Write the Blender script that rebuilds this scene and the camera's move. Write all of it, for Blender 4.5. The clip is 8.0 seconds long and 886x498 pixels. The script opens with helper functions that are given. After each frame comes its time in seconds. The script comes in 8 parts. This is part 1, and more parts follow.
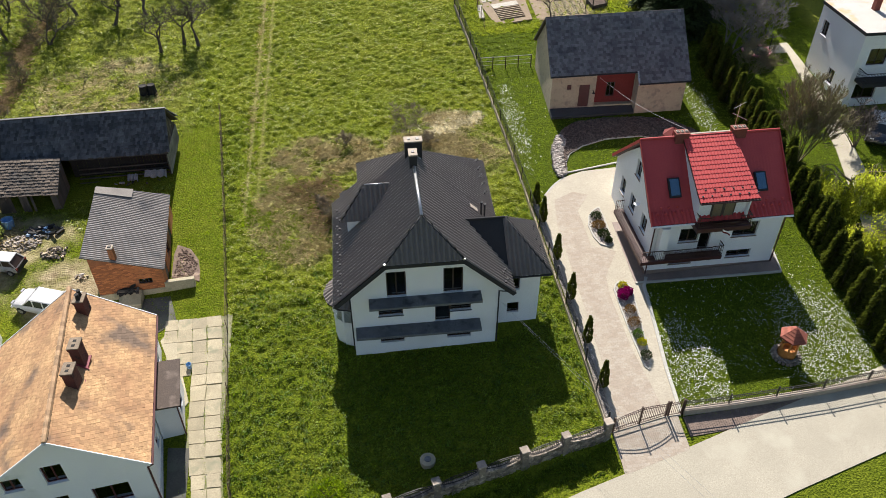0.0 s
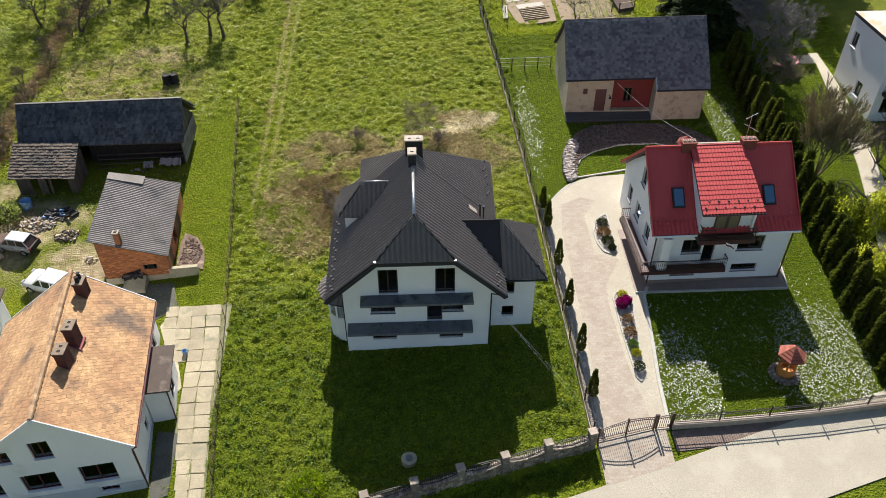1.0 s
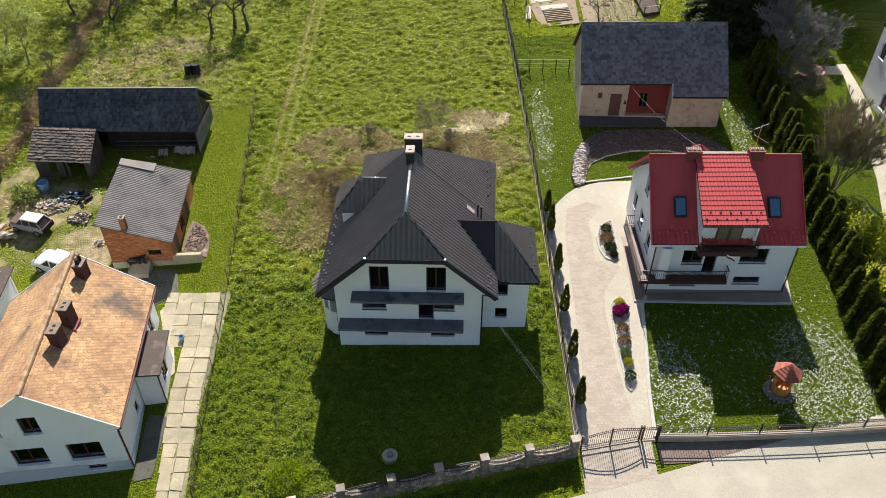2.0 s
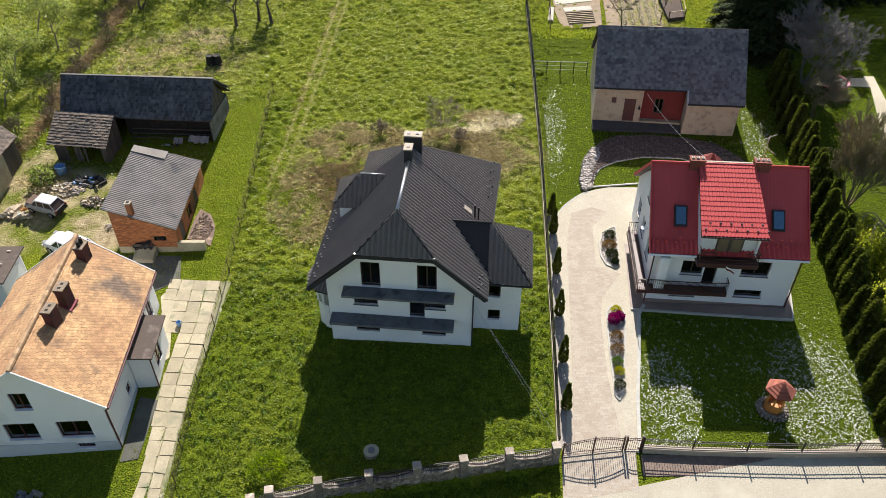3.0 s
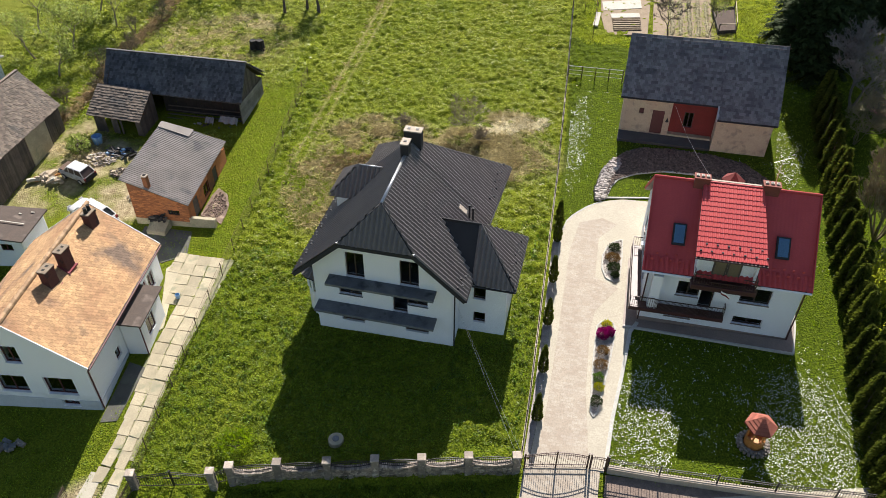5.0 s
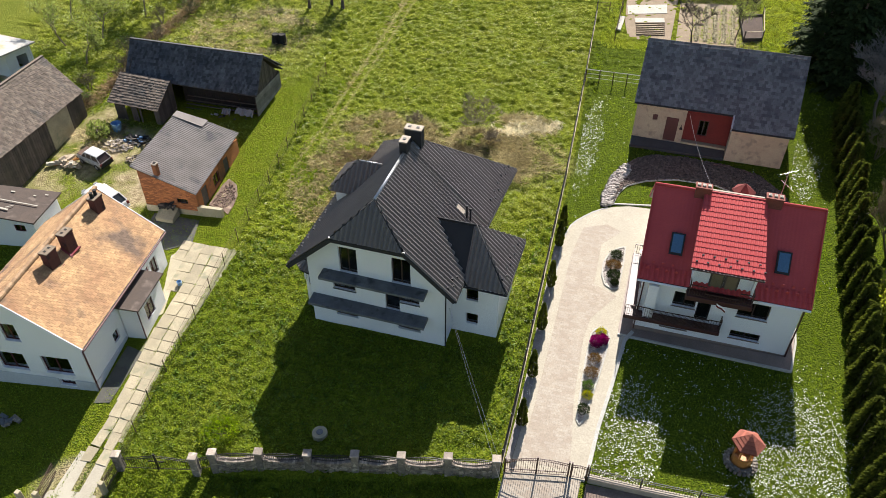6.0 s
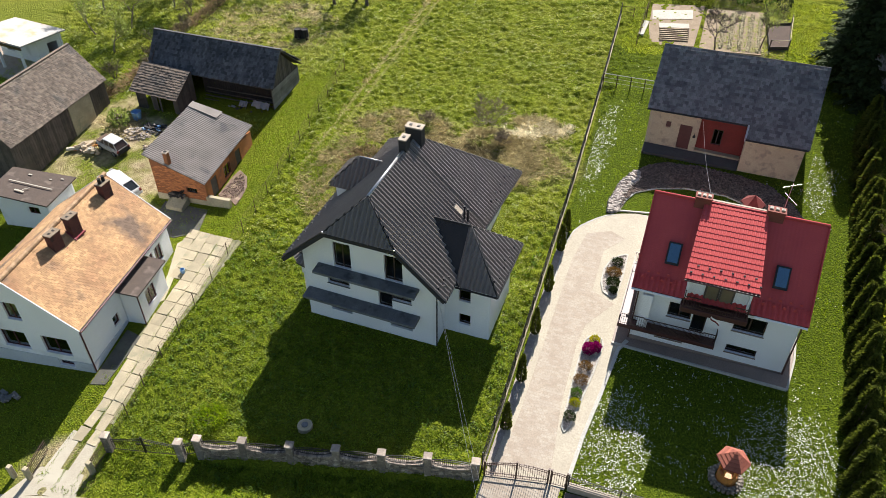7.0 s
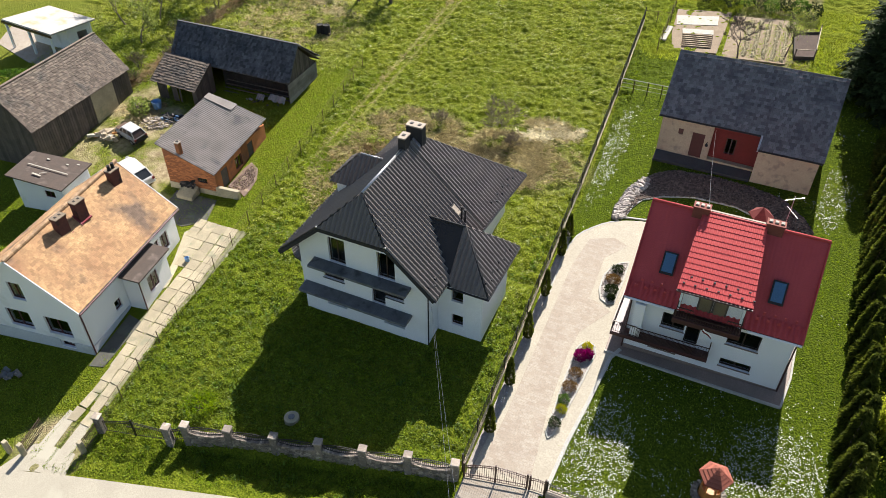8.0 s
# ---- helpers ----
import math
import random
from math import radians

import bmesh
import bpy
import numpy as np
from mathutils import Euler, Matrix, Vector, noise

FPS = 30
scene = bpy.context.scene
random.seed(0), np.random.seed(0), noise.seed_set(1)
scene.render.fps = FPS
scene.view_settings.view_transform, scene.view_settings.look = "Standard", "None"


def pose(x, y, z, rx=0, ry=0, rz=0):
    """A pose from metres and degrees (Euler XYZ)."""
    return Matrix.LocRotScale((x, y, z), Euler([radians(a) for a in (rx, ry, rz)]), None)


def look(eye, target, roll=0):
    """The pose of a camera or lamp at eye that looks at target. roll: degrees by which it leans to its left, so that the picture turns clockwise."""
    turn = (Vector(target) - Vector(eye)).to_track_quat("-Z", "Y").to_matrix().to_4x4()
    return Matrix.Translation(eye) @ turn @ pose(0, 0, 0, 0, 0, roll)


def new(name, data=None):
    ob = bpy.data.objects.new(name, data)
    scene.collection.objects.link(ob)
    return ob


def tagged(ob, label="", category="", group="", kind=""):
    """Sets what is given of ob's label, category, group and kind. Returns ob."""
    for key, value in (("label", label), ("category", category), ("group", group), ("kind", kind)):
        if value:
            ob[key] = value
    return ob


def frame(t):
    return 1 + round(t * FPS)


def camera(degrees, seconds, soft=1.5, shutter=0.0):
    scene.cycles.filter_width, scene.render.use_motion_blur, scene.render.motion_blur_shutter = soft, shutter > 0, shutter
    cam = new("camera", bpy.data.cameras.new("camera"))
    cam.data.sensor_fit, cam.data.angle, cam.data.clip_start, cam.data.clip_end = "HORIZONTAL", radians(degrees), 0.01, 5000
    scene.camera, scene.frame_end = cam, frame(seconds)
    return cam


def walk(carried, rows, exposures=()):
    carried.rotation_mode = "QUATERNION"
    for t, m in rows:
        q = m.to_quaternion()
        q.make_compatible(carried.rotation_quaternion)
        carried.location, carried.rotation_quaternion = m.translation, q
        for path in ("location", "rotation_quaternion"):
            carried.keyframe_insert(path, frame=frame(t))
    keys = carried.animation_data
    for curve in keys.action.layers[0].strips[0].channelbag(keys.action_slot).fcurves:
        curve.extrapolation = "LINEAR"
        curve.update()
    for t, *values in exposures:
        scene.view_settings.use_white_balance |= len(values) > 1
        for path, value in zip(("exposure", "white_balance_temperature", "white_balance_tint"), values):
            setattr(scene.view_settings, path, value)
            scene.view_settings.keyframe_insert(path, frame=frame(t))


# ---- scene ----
cam = camera(60.5, 8.0, soft=0.0)
PATH = [
    (0, (1.789, -33.655, 36.167), (6.129, 4.603, 4.269), -0.13),
    (0.5, (3.220, -33.715, 36.253), (6.199, 4.608, 4.277), -0.09),
    (1, (4.647, -33.747, 36.311), (6.292, 4.602, 4.270), -0.05),
    (1.5, (6.068, -33.745, 36.345), (6.401, 4.592, 4.250), 0.00),
    (3, (10.292, -33.489, 36.333), (6.768, 4.596, 4.128), 0.15),
    (3.5, (11.683, -33.309, 36.302), (6.888, 4.617, 4.074), 0.20),
    (4, (13.063, -33.079, 36.262), (7.002, 4.649, 4.016), 0.24),
    (4.5, (14.431, -32.799, 36.218), (7.108, 4.692, 3.957), 0.28),
    (6, (18.450, -31.661, 36.091), (7.376, 4.863, 3.790), 0.34),
    (6.5, (19.755, -31.191, 36.062), (7.452, 4.923, 3.745), 0.35),
    (7, (21.041, -30.682, 36.044), (7.527, 4.980, 3.708), 0.33),
    (7.5, (22.306, -30.139, 36.041), (7.603, 5.028, 3.682), 0.31),
    (8, (23.547, -29.568, 36.057), (7.684, 5.064, 3.669), 0.27),
]
walk(cam, [(t, look(eye, target, roll)) for t, eye, target, roll in PATH], [(0, 0.96), (1.5, 1.0), (4, 1.08), (8, 1.14)])

# ---- world, sun and exposure ----
SUN_EL, SUN_AZ = 41.5, -2.5
world = bpy.data.worlds.new("daylight")
scene.world = world
world.use_nodes = True
wn = world.node_tree.nodes
sky = wn.new("ShaderNodeTexSky")
sky.sky_type, sky.sun_disc = "NISHITA", False
sky.sun_elevation, sky.sun_rotation = radians(SUN_EL), radians(SUN_AZ)
wn["Background"].inputs["Strength"].default_value = 0.068
world.node_tree.links.new(sky.outputs[0], wn["Background"].inputs["Color"])
sun = new("sun", bpy.data.lights.new("sun", "SUN"))
sun.data.energy, sun.data.angle, sun.data.color = 5.2, radians(0.5), (1.0, 0.935, 0.87)
sun.matrix_world = look((-math.sin(radians(-SUN_AZ)) * 80, math.cos(radians(SUN_AZ)) * 80, 80 * math.tan(radians(SUN_EL))), (0, 0, 0))


# ---- the slope of the land ----
def G(x, y):
    """Height of the ground at x, y: a hillside that rises away from the road."""
    xs, ys = max(-70.0, min(70.0, x)), max(-45.0, min(110.0, y))
    return -0.2 + 0.028 * xs + 0.113 * ys


# ---- materials ----
def material(name, one, two, scale=1.0, rough=0.8, metal=0.0, bump=0.2, fine=40.0, spots=None, spot_scale=0.6, island=0.0, coat=0.0, stretch=None, gloss=0.5):
    """Two tones mixed by coarse and fine noise, with stains, island tone shift and a fine relief."""
    m = bpy.data.materials.new(name)
    m.use_nodes = True
    nt = m.node_tree
    n, l = nt.nodes, nt.links
    b = n["Principled BSDF"]
    tc = n.new("ShaderNodeTexCoord")
    vec = tc.outputs["Object"]
    if stretch:
        mp = n.new("ShaderNodeMapping")
        mp.inputs["Scale"].default_value = stretch
        l.new(vec, mp.inputs[0])
        vec = mp.outputs[0]

    def tex(sc, detail=4.0):
        t = n.new("ShaderNodeTexNoise")
        t.inputs["Scale"].default_value, t.inputs["Detail"].default_value = sc, detail
        l.new(vec, t.inputs["Vector"])
        return t.outputs["Fac"]

    def ramp(fac, lo, hi):
        r = n.new("ShaderNodeMapRange")
        r.inputs["From Min"].default_value, r.inputs["From Max"].default_value = lo, hi
        l.new(fac, r.inputs["Value"])
        return r.outputs["Result"]

    def mix(fac, a, c, mode="MIX"):
        x = n.new("ShaderNodeMix")
        x.data_type, x.blend_type = "RGBA", mode
        for sock, val in ((x.inputs["Factor"], fac), (x.inputs["A"], a), (x.inputs["B"], c)):
            if hasattr(val, "is_output"):
                l.new(val, sock)
            else:
                sock.default_value = val if isinstance(val, float) else (*val, 1.0)
        return x.outputs["Result"]

    coarse, finer = tex(scale, 5.0), tex(fine, 3.0)
    col = mix(ramp(coarse, 0.32, 0.68), one, two)
    col = mix(ramp(finer, 0.3, 0.8), col, tuple(0.5 * (a + c) * 0.7 for a, c in zip(one, two)))
    if spots:
        col = mix(ramp(tex(spot_scale, 6.0), 0.56, 0.68), col, spots)
    if island:
        g = n.new("ShaderNodeNewGeometry")
        o = n.new("ShaderNodeObjectInfo")
        s = n.new("ShaderNodeMath")
        s.operation = "ADD"
        l.new(g.outputs["Random Per Island"], s.inputs[0])
        l.new(o.outputs["Random"], s.inputs[1])
        fr = n.new("ShaderNodeMath")
        fr.operation = "FRACT"
        l.new(s.outputs[0], fr.inputs[0])
        h = n.new("ShaderNodeHueSaturation")
        mr = n.new("ShaderNodeMapRange")
        mr.inputs["To Min"].default_value, mr.inputs["To Max"].default_value = 1.0 - island, 1.0 + island
        l.new(fr.outputs[0], mr.inputs["Value"])
        l.new(mr.outputs[0], h.inputs["Value"])
        l.new(col, h.inputs["Color"])
        col = h.outputs[0]
    l.new(col, b.inputs["Base Color"])
    b.inputs["Metallic"].default_value = metal
    rr = n.new("ShaderNodeMapRange")
    rr.inputs["To Min"].default_value, rr.inputs["To Max"].default_value = max(0.03, rough - 0.12), min(1.0, rough + 0.12)
    l.new(finer, rr.inputs["Value"])
    l.new(rr.outputs[0], b.inputs["Roughness"])
    b.inputs["Coat Weight"].default_value = coat
    b.inputs["Specular IOR Level"].default_value = gloss
    if bump:
        bp = n.new("ShaderNodeBump")
        bp.inputs["Strength"].default_value, bp.inputs["Distance"].default_value = bump, 0.03
        l.new(finer, bp.inputs["Height"])
        l.new(bp.outputs[0], b.inputs["Normal"])
    return m


def leaf_material(name, one, two, translucent=0.35, gloss=0.1, rough=0.72):
    """Leaves and blades: tone by island, light passing through."""
    m = material(name, one, two, 0.5, rough, 0, 0, 3.0, island=0.4)
    nt = m.node_tree
    n, l = nt.nodes, nt.links
    b, out = n["Principled BSDF"], n["Material Output"]
    b.inputs["Specular IOR Level"].default_value = gloss
    tr = n.new("ShaderNodeBsdfTranslucent")
    hs = n.new("ShaderNodeHueSaturation")
    hs.inputs["Value"].default_value, hs.inputs["Saturation"].default_value = 1.5, 1.1
    l.new(b.inputs["Base Color"].links[0].from_socket, hs.inputs["Color"])
    l.new(hs.outputs[0], tr.inputs["Color"])
    mx = n.new("ShaderNodeMixShader")
    mx.inputs[0].default_value = translucent
    l.new(b.outputs[0], mx.inputs[1])
    l.new(tr.outputs[0], mx.inputs[2])
    l.new(mx.outputs[0], out.inputs["Surface"])
    return m


def glass_material():
    m = bpy.data.materials.new("window_glass")
    m.use_nodes = True
    b = m.node_tree.nodes["Principled BSDF"]
    b.inputs["Base Color"].default_value = (0.75, 0.8, 0.82, 1)
    b.inputs["Roughness"].default_value, b.inputs["IOR"].default_value = 0.03, 1.45
    b.inputs["Transmission Weight"].default_value = 1.0
    return m


def ground_material():
    """Spring turf on the hillside: green, dry and bare stretches carried by the ground's own zones."""
    m = bpy.data.materials.new("turf")
    m.use_nodes = True
    nt = m.node_tree
    n, l = nt.nodes, nt.links
    b = n["Principled BSDF"]
    tc = n.new("ShaderNodeTexCoord")

    def tex(sc, detail, lo, hi):
        t = n.new("ShaderNodeTexNoise")
        t.inputs["Scale"].default_value, t.inputs["Detail"].default_value = sc, detail
        l.new(tc.outputs["Object"], t.inputs["Vector"])
        r = n.new("ShaderNodeMapRange")
        r.inputs["From Min"].default_value, r.inputs["From Max"].default_value = lo, hi
        l.new(t.outputs["Fac"], r.inputs["Value"])
        return r.outputs[0]

    def mix(fac, a, c):
        x = n.new("ShaderNodeMix")
        x.data_type = "RGBA"
        for sock, val in ((x.inputs["Factor"], fac), (x.inputs["A"], a), (x.inputs["B"], c)):
            if hasattr(val, "is_output"):
                l.new(val, sock)
            else:
                sock.default_value = (*val, 1.0)
        return x.outputs["Result"]

    at = n.new("ShaderNodeAttribute")
    at.attribute_name = "zone"
    sep = n.new("ShaderNodeSeparateColor")
    l.new(at.outputs["Color"], sep.inputs[0])
    fine = tex(9.0, 6.0, 0.3, 0.7)
    green = mix(fine, (0.05, 0.072, 0.006), (0.19, 0.23, 0.016))
    green = mix(tex(0.35, 4.0, 0.4, 0.65), green, mix(fine, (0.07, 0.088, 0.008), (0.225, 0.25, 0.022)))
    lawn = mix(fine, (0.024, 0.044, 0.004), (0.11, 0.145, 0.011))
    dry = mix(fine, (0.19, 0.155, 0.065), (0.46, 0.39, 0.2))
    soil = mix(tex(2.0, 6.0, 0.3, 0.7), (0.22, 0.17, 0.1), (0.48, 0.4, 0.25))
    col = mix(sep.outputs[2], green, lawn)
    col = mix(sep.outputs[0], col, dry)
    col = mix(sep.outputs[1], col, soil)
    l.new(col, b.inputs["Base Color"])
    b.inputs["Roughness"].default_value = 0.85
    b.inputs["Specular IOR Level"].default_value = 0.03
    bp = n.new("ShaderNodeBump")
    bp.inputs["Strength"].default_value, bp.inputs["Distance"].default_value = 0.8, 0.12
    l.new(fine, bp.inputs["Height"])
    l.new(bp.outputs[0], b.inputs["Normal"])
    return m


def paver_material(name, one, two, mortar, size):
    """Small paving blocks in rows, too small to lift out singly at this distance."""
    m = material(name, one, two, 0.9, 0.85, 0, 0.15, 12.0)
    nt = m.node_tree
    n, l = nt.nodes, nt.links
    b = n["Principled BSDF"]
    tc = n.new("ShaderNodeTexCoord")
    br = n.new("ShaderNodeTexBrick")
    br.inputs["Scale"].default_value = 1.0
    br.inputs["Brick Width"].default_value, br.inputs["Row Height"].default_value = size
    br.inputs["Mortar Size"].default_value, br.inputs["Bias"].default_value = 0.012, -0.2
    l.new(tc.outputs["Object"], br.inputs["Vector"])
    old = b.inputs["Base Color"].links[0].from_socket
    br.inputs["Color1"].default_value = (1, 1, 1, 1)
    br.inputs["Color2"].default_value = (0.78, 0.7, 0.64, 1)
    br.inputs["Mortar"].default_value = (*mortar, 1)
    x = n.new("ShaderNodeMix")
    x.data_type, x.blend_type = "RGBA", "MULTIPLY"
    x.inputs["Factor"].default_value = 0.7
    l.new(old, x.inputs["A"])
    l.new(br.outputs["Color"], x.inputs["B"])
    l.new(x.outputs["Result"], b.inputs["Base Color"])
    return m


TURF = ground_material()
GLASS = glass_material()
WHITE = material("white_render", (0.87, 0.88, 0.88), (0.82, 0.83, 0.84), 0.5, 0.9, 0, 0.1, 30, (0.7, 0.71, 0.71), 0.35)
OLDWHITE = material("weathered_whitewash", (0.87, 0.88, 0.89), (0.82, 0.83, 0.84), 0.7, 0.9, 0, 0.1, 60, (0.6, 0.61, 0.6), 0.5)
GREYWHITE = material("grey_white_plinth", (0.6, 0.62, 0.64), (0.5, 0.52, 0.54), 0.8, 0.9, 0, 0.1, 40, (0.4, 0.41, 0.42), 0.7)
DARKROOF = material("anthracite_coated_steel", (0.16, 0.138, 0.122), (0.195, 0.17, 0.15), 0.8, 0.6, 0.0, 0.05, 20, gloss=0.35)
DARKTRIM = material("anthracite_trim", (0.018, 0.018, 0.02), (0.028, 0.028, 0.03), 1.0, 0.85, 0, 0.05, 20)
ZINC = material("bare_ridge_flashing", (0.55, 0.55, 0.55), (0.4, 0.4, 0.41), 3.0, 0.35, 0.7, 0.05, 20)
REDROOF = material("red_coated_steel_tile", (0.55, 0.08, 0.075), (0.47, 0.06, 0.062), 0.7, 0.6, 0, 0.04, 20, gloss=0.3)
REDTRIM = material("dark_red_trim", (0.07, 0.02, 0.017), (0.05, 0.016, 0.014), 1.5, 0.5, 0, 0.05, 20)
CLAY = material("orange_clay_tile", (0.52, 0.33, 0.16), (0.3, 0.155, 0.08), 0.5, 0.9, 0, 0.25, 9, (0.14, 0.095, 0.065), 0.42, island=0.2)
CLAYRIDGE = material("mortared_ridge_tile", (0.5, 0.34, 0.2), (0.36, 0.22, 0.12), 2.0, 0.9, 0, 0.25, 9, island=0.25)
SANDCAP = material("weathered_mortar", (0.26, 0.2, 0.14), (0.17, 0.13, 0.09), 3.0, 0.95, 0, 0.3, 14)
SLATE = material("grey_slate", (0.115, 0.117, 0.118), (0.17, 0.17, 0.168), 0.45, 0.7, 0, 0.25, 14, (0.075, 0.078, 0.082), 0.8, island=0.42)
TARRED = material("tarred_tile", (0.05, 0.05, 0.052), (0.11, 0.109, 0.108), 1.0, 0.6, 0, 0.25, 12, (0.035, 0.037, 0.042), 0.5, island=0.6)
MOSSY = material("brown_weathered_tile", (0.1, 0.077, 0.058), (0.19, 0.145, 0.108), 0.6, 0.85, 0, 0.3, 12, (0.07, 0.06, 0.05), 0.6, island=0.4)
CORR = material("grey_asbestos_sheet", (0.27, 0.245, 0.22), (0.17, 0.152, 0.138), 0.7, 0.95, 0, 0.2, 14, (0.12, 0.115, 0.11), 0.8)
BRICK = material("orange_brick", (0.46, 0.17, 0.055), (0.33, 0.115, 0.045), 1.6, 0.9, 0, 0.3, 18, (0.2, 0.085, 0.045), 1.1, island=0.38)
DARKBRICK = material("sooty_brick", (0.14, 0.045, 0.035), (0.09, 0.035, 0.03), 2.0, 0.9, 0, 0.3, 18, (0.03, 0.02, 0.02), 2.0)
REDBRICK = material("red_brick_chimney", (0.23, 0.06, 0.04), (0.17, 0.05, 0.035), 2.0, 0.85, 0, 0.3, 18)
CONCRETE = material("old_concrete", (0.46, 0.395, 0.265), (0.31, 0.27, 0.18), 1.2, 0.92, 0, 0.25, 12, (0.24, 0.23, 0.15), 1.1, island=0.14)
GREYCON = material("grey_concrete", (0.17, 0.175, 0.18), (0.085, 0.09, 0.095), 1.6, 0.8, 0, 0.25, 12, (0.04, 0.043, 0.046), 1.3)
# Wet, mossy concrete, its colour darkened further to hold the shade beside the buildings.
WETSHADECON = material("shade_darkened_wet_concrete", (0.12, 0.115, 0.095), (0.065, 0.065, 0.052), 0.9, 0.9, 0, 0.25, 10, (0.1, 0.11, 0.08), 0.8)
ROAD = material("pale_gravel_road", (0.44, 0.4, 0.31), (0.37, 0.335, 0.26), 0.5, 0.95, 0, 0.3, 15, (0.4, 0.37, 0.29), 0.4)
PAVER = paver_material("pink_paving_block", (0.43, 0.38, 0.305), (0.365, 0.31, 0.25), (0.82, 0.77, 0.7), (0.34, 0.2))
PALEPAVE = material("cream_paving_block", (0.465, 0.42, 0.325), (0.4, 0.355, 0.275), 0.8, 0.9, 0, 0.15, 10)
KERB = material("grey_kerb", (0.5, 0.48, 0.42), (0.4, 0.39, 0.35), 2.0, 0.9, 0, 0.2, 15)
TERRACE = material("brown_terrace_tile", (0.28, 0.205, 0.165), (0.2, 0.15, 0.125), 1.0, 0.6, 0, 0.1, 15)
GRAVEL = material("rusty_gravel", (0.165, 0.12, 0.092), (0.085, 0.063, 0.052), 3.0, 0.9, 0, 0.6, 12, island=0.6)
PALESTONE = material("pale_pebble", (0.46, 0.41, 0.36), (0.27, 0.235, 0.21), 3.0, 0.85, 0, 0.2, 14, island=0.4)
STONE = material("rubble_stone", (0.26, 0.22, 0.18), (0.13, 0.115, 0.1), 5.0, 0.9, 0, 0.5, 12, (0.38, 0.33, 0.27), 4.0, island=0.3)
CAPSTONE = material("sandstone_cap", (0.42, 0.36, 0.28), (0.33, 0.275, 0.22), 3.0, 0.9, 0, 0.4, 14)
RUBBLE = material("mixed_rubble", (0.36, 0.3, 0.24), (0.2, 0.17, 0.14), 2.5, 0.9, 0, 0.4, 12, (0.46, 0.4, 0.32), 2.0, island=0.45)
REDSHINGLE = material("faded_red_shingle", (0.33, 0.1, 0.06), (0.25, 0.07, 0.045), 2.0, 0.85, 0, 0.2, 15, island=0.2)
PATHDIRT = material("weedy_path_dirt", (0.3, 0.27, 0.17), (0.17, 0.18, 0.07), 2.2, 0.95, 0, 0.5, 14, (0.42, 0.38, 0.28), 0.9)
IRON = material("black_wrought_iron", (0.012, 0.012, 0.012), (0.02, 0.018, 0.016), 3.0, 0.5, 0.3, 0.1, 20)
RUST = material("rusty_iron", (0.15, 0.09, 0.06), (0.1, 0.065, 0.045), 3.0, 0.85, 0.1, 0.2, 20)
BROWNIRON = material("brown_painted_iron", (0.05, 0.025, 0.02), (0.07, 0.035, 0.025), 3.0, 0.5, 0.1, 0.1, 20)
OLDWOOD = material("grey_weathered_wood", (0.115, 0.094, 0.076), (0.065, 0.055, 0.047), 1.5, 0.9, 0, 0.3, 10, (0.06, 0.05, 0.045), 1.0, island=0.3)
GREYBOARD = material("silver_grey_board", (0.25, 0.235, 0.21), (0.15, 0.14, 0.125), 1.5, 0.9, 0, 0.3, 10, (0.12, 0.11, 0.1), 1.0, island=0.3)
SHEETING = material("torn_pale_sheet", (0.34, 0.34, 0.33), (0.2, 0.2, 0.19), 1.5, 0.7, 0, 0.2, 10, (0.3, 0.29, 0.27), 1.5)
PALEWOOD = material("pale_timber", (0.5, 0.42, 0.3), (0.38, 0.3, 0.21), 1.5, 0.85, 0, 0.2, 10, island=0.3)
ORANGEWOOD = material("varnished_orange_wood", (0.55, 0.24, 0.06), (0.42, 0.17, 0.04), 2.0, 0.5, 0, 0.1, 15)
DARKFRAME = material("dark_brown_window_frame", (0.035, 0.02, 0.016), (0.05, 0.028, 0.02), 2.0, 0.45, 0, 0.05, 20)
REDFRAME = material("red_brown_window_frame", (0.1, 0.025, 0.025), (0.07, 0.02, 0.02), 2.0, 0.5, 0, 0.05, 20)
REDFLASH = material("dark_red_flashing", (0.24, 0.035, 0.05), (0.17, 0.03, 0.04), 2.0, 0.6, 0, 0.1, 15)
REDWALL = material("deep_red_plaster", (0.19, 0.024, 0.02), (0.14, 0.02, 0.016), 1.2, 0.85, 0, 0.15, 15)
BEIGE = material("beige_roughcast", (0.5, 0.41, 0.29), (0.42, 0.34, 0.25), 1.2, 0.95, 0, 0.4, 16, (0.28, 0.23, 0.18), 2.2)
FELT = material("brown_roofing_felt", (0.095, 0.068, 0.052), (0.06, 0.046, 0.038), 1.2, 0.95, 0, 0.2, 14, (0.13, 0.1, 0.08), 1.2)
LIGHTFELT = material("pale_roof_membrane", (0.5, 0.48, 0.44), (0.42, 0.39, 0.35), 0.8, 0.85, 0, 0.15, 12, (0.5, 0.3, 0.15), 0.5)
BARK = material("grey_bark", (0.12, 0.095, 0.075), (0.07, 0.055, 0.045), 2.0, 0.95, 0, 0.5, 12)
PALEBARK = material("pale_twigs", (0.3, 0.25, 0.17), (0.2, 0.16, 0.11), 2.0, 0.9, 0, 0.2, 12)
TWIG = material("olive_twigs", (0.27, 0.225, 0.125), (0.17, 0.14, 0.08), 2.0, 0.9, 0, 0.2, 12)
OLIVETWIG = material("dull_brown_twigs", (0.2, 0.16, 0.1), (0.13, 0.105, 0.07), 2.0, 0.9, 0, 0.2, 12)
GREYTWIG = material("grey_twigs", (0.2, 0.185, 0.17), (0.13, 0.12, 0.11), 2.0, 0.9, 0, 0.2, 12)
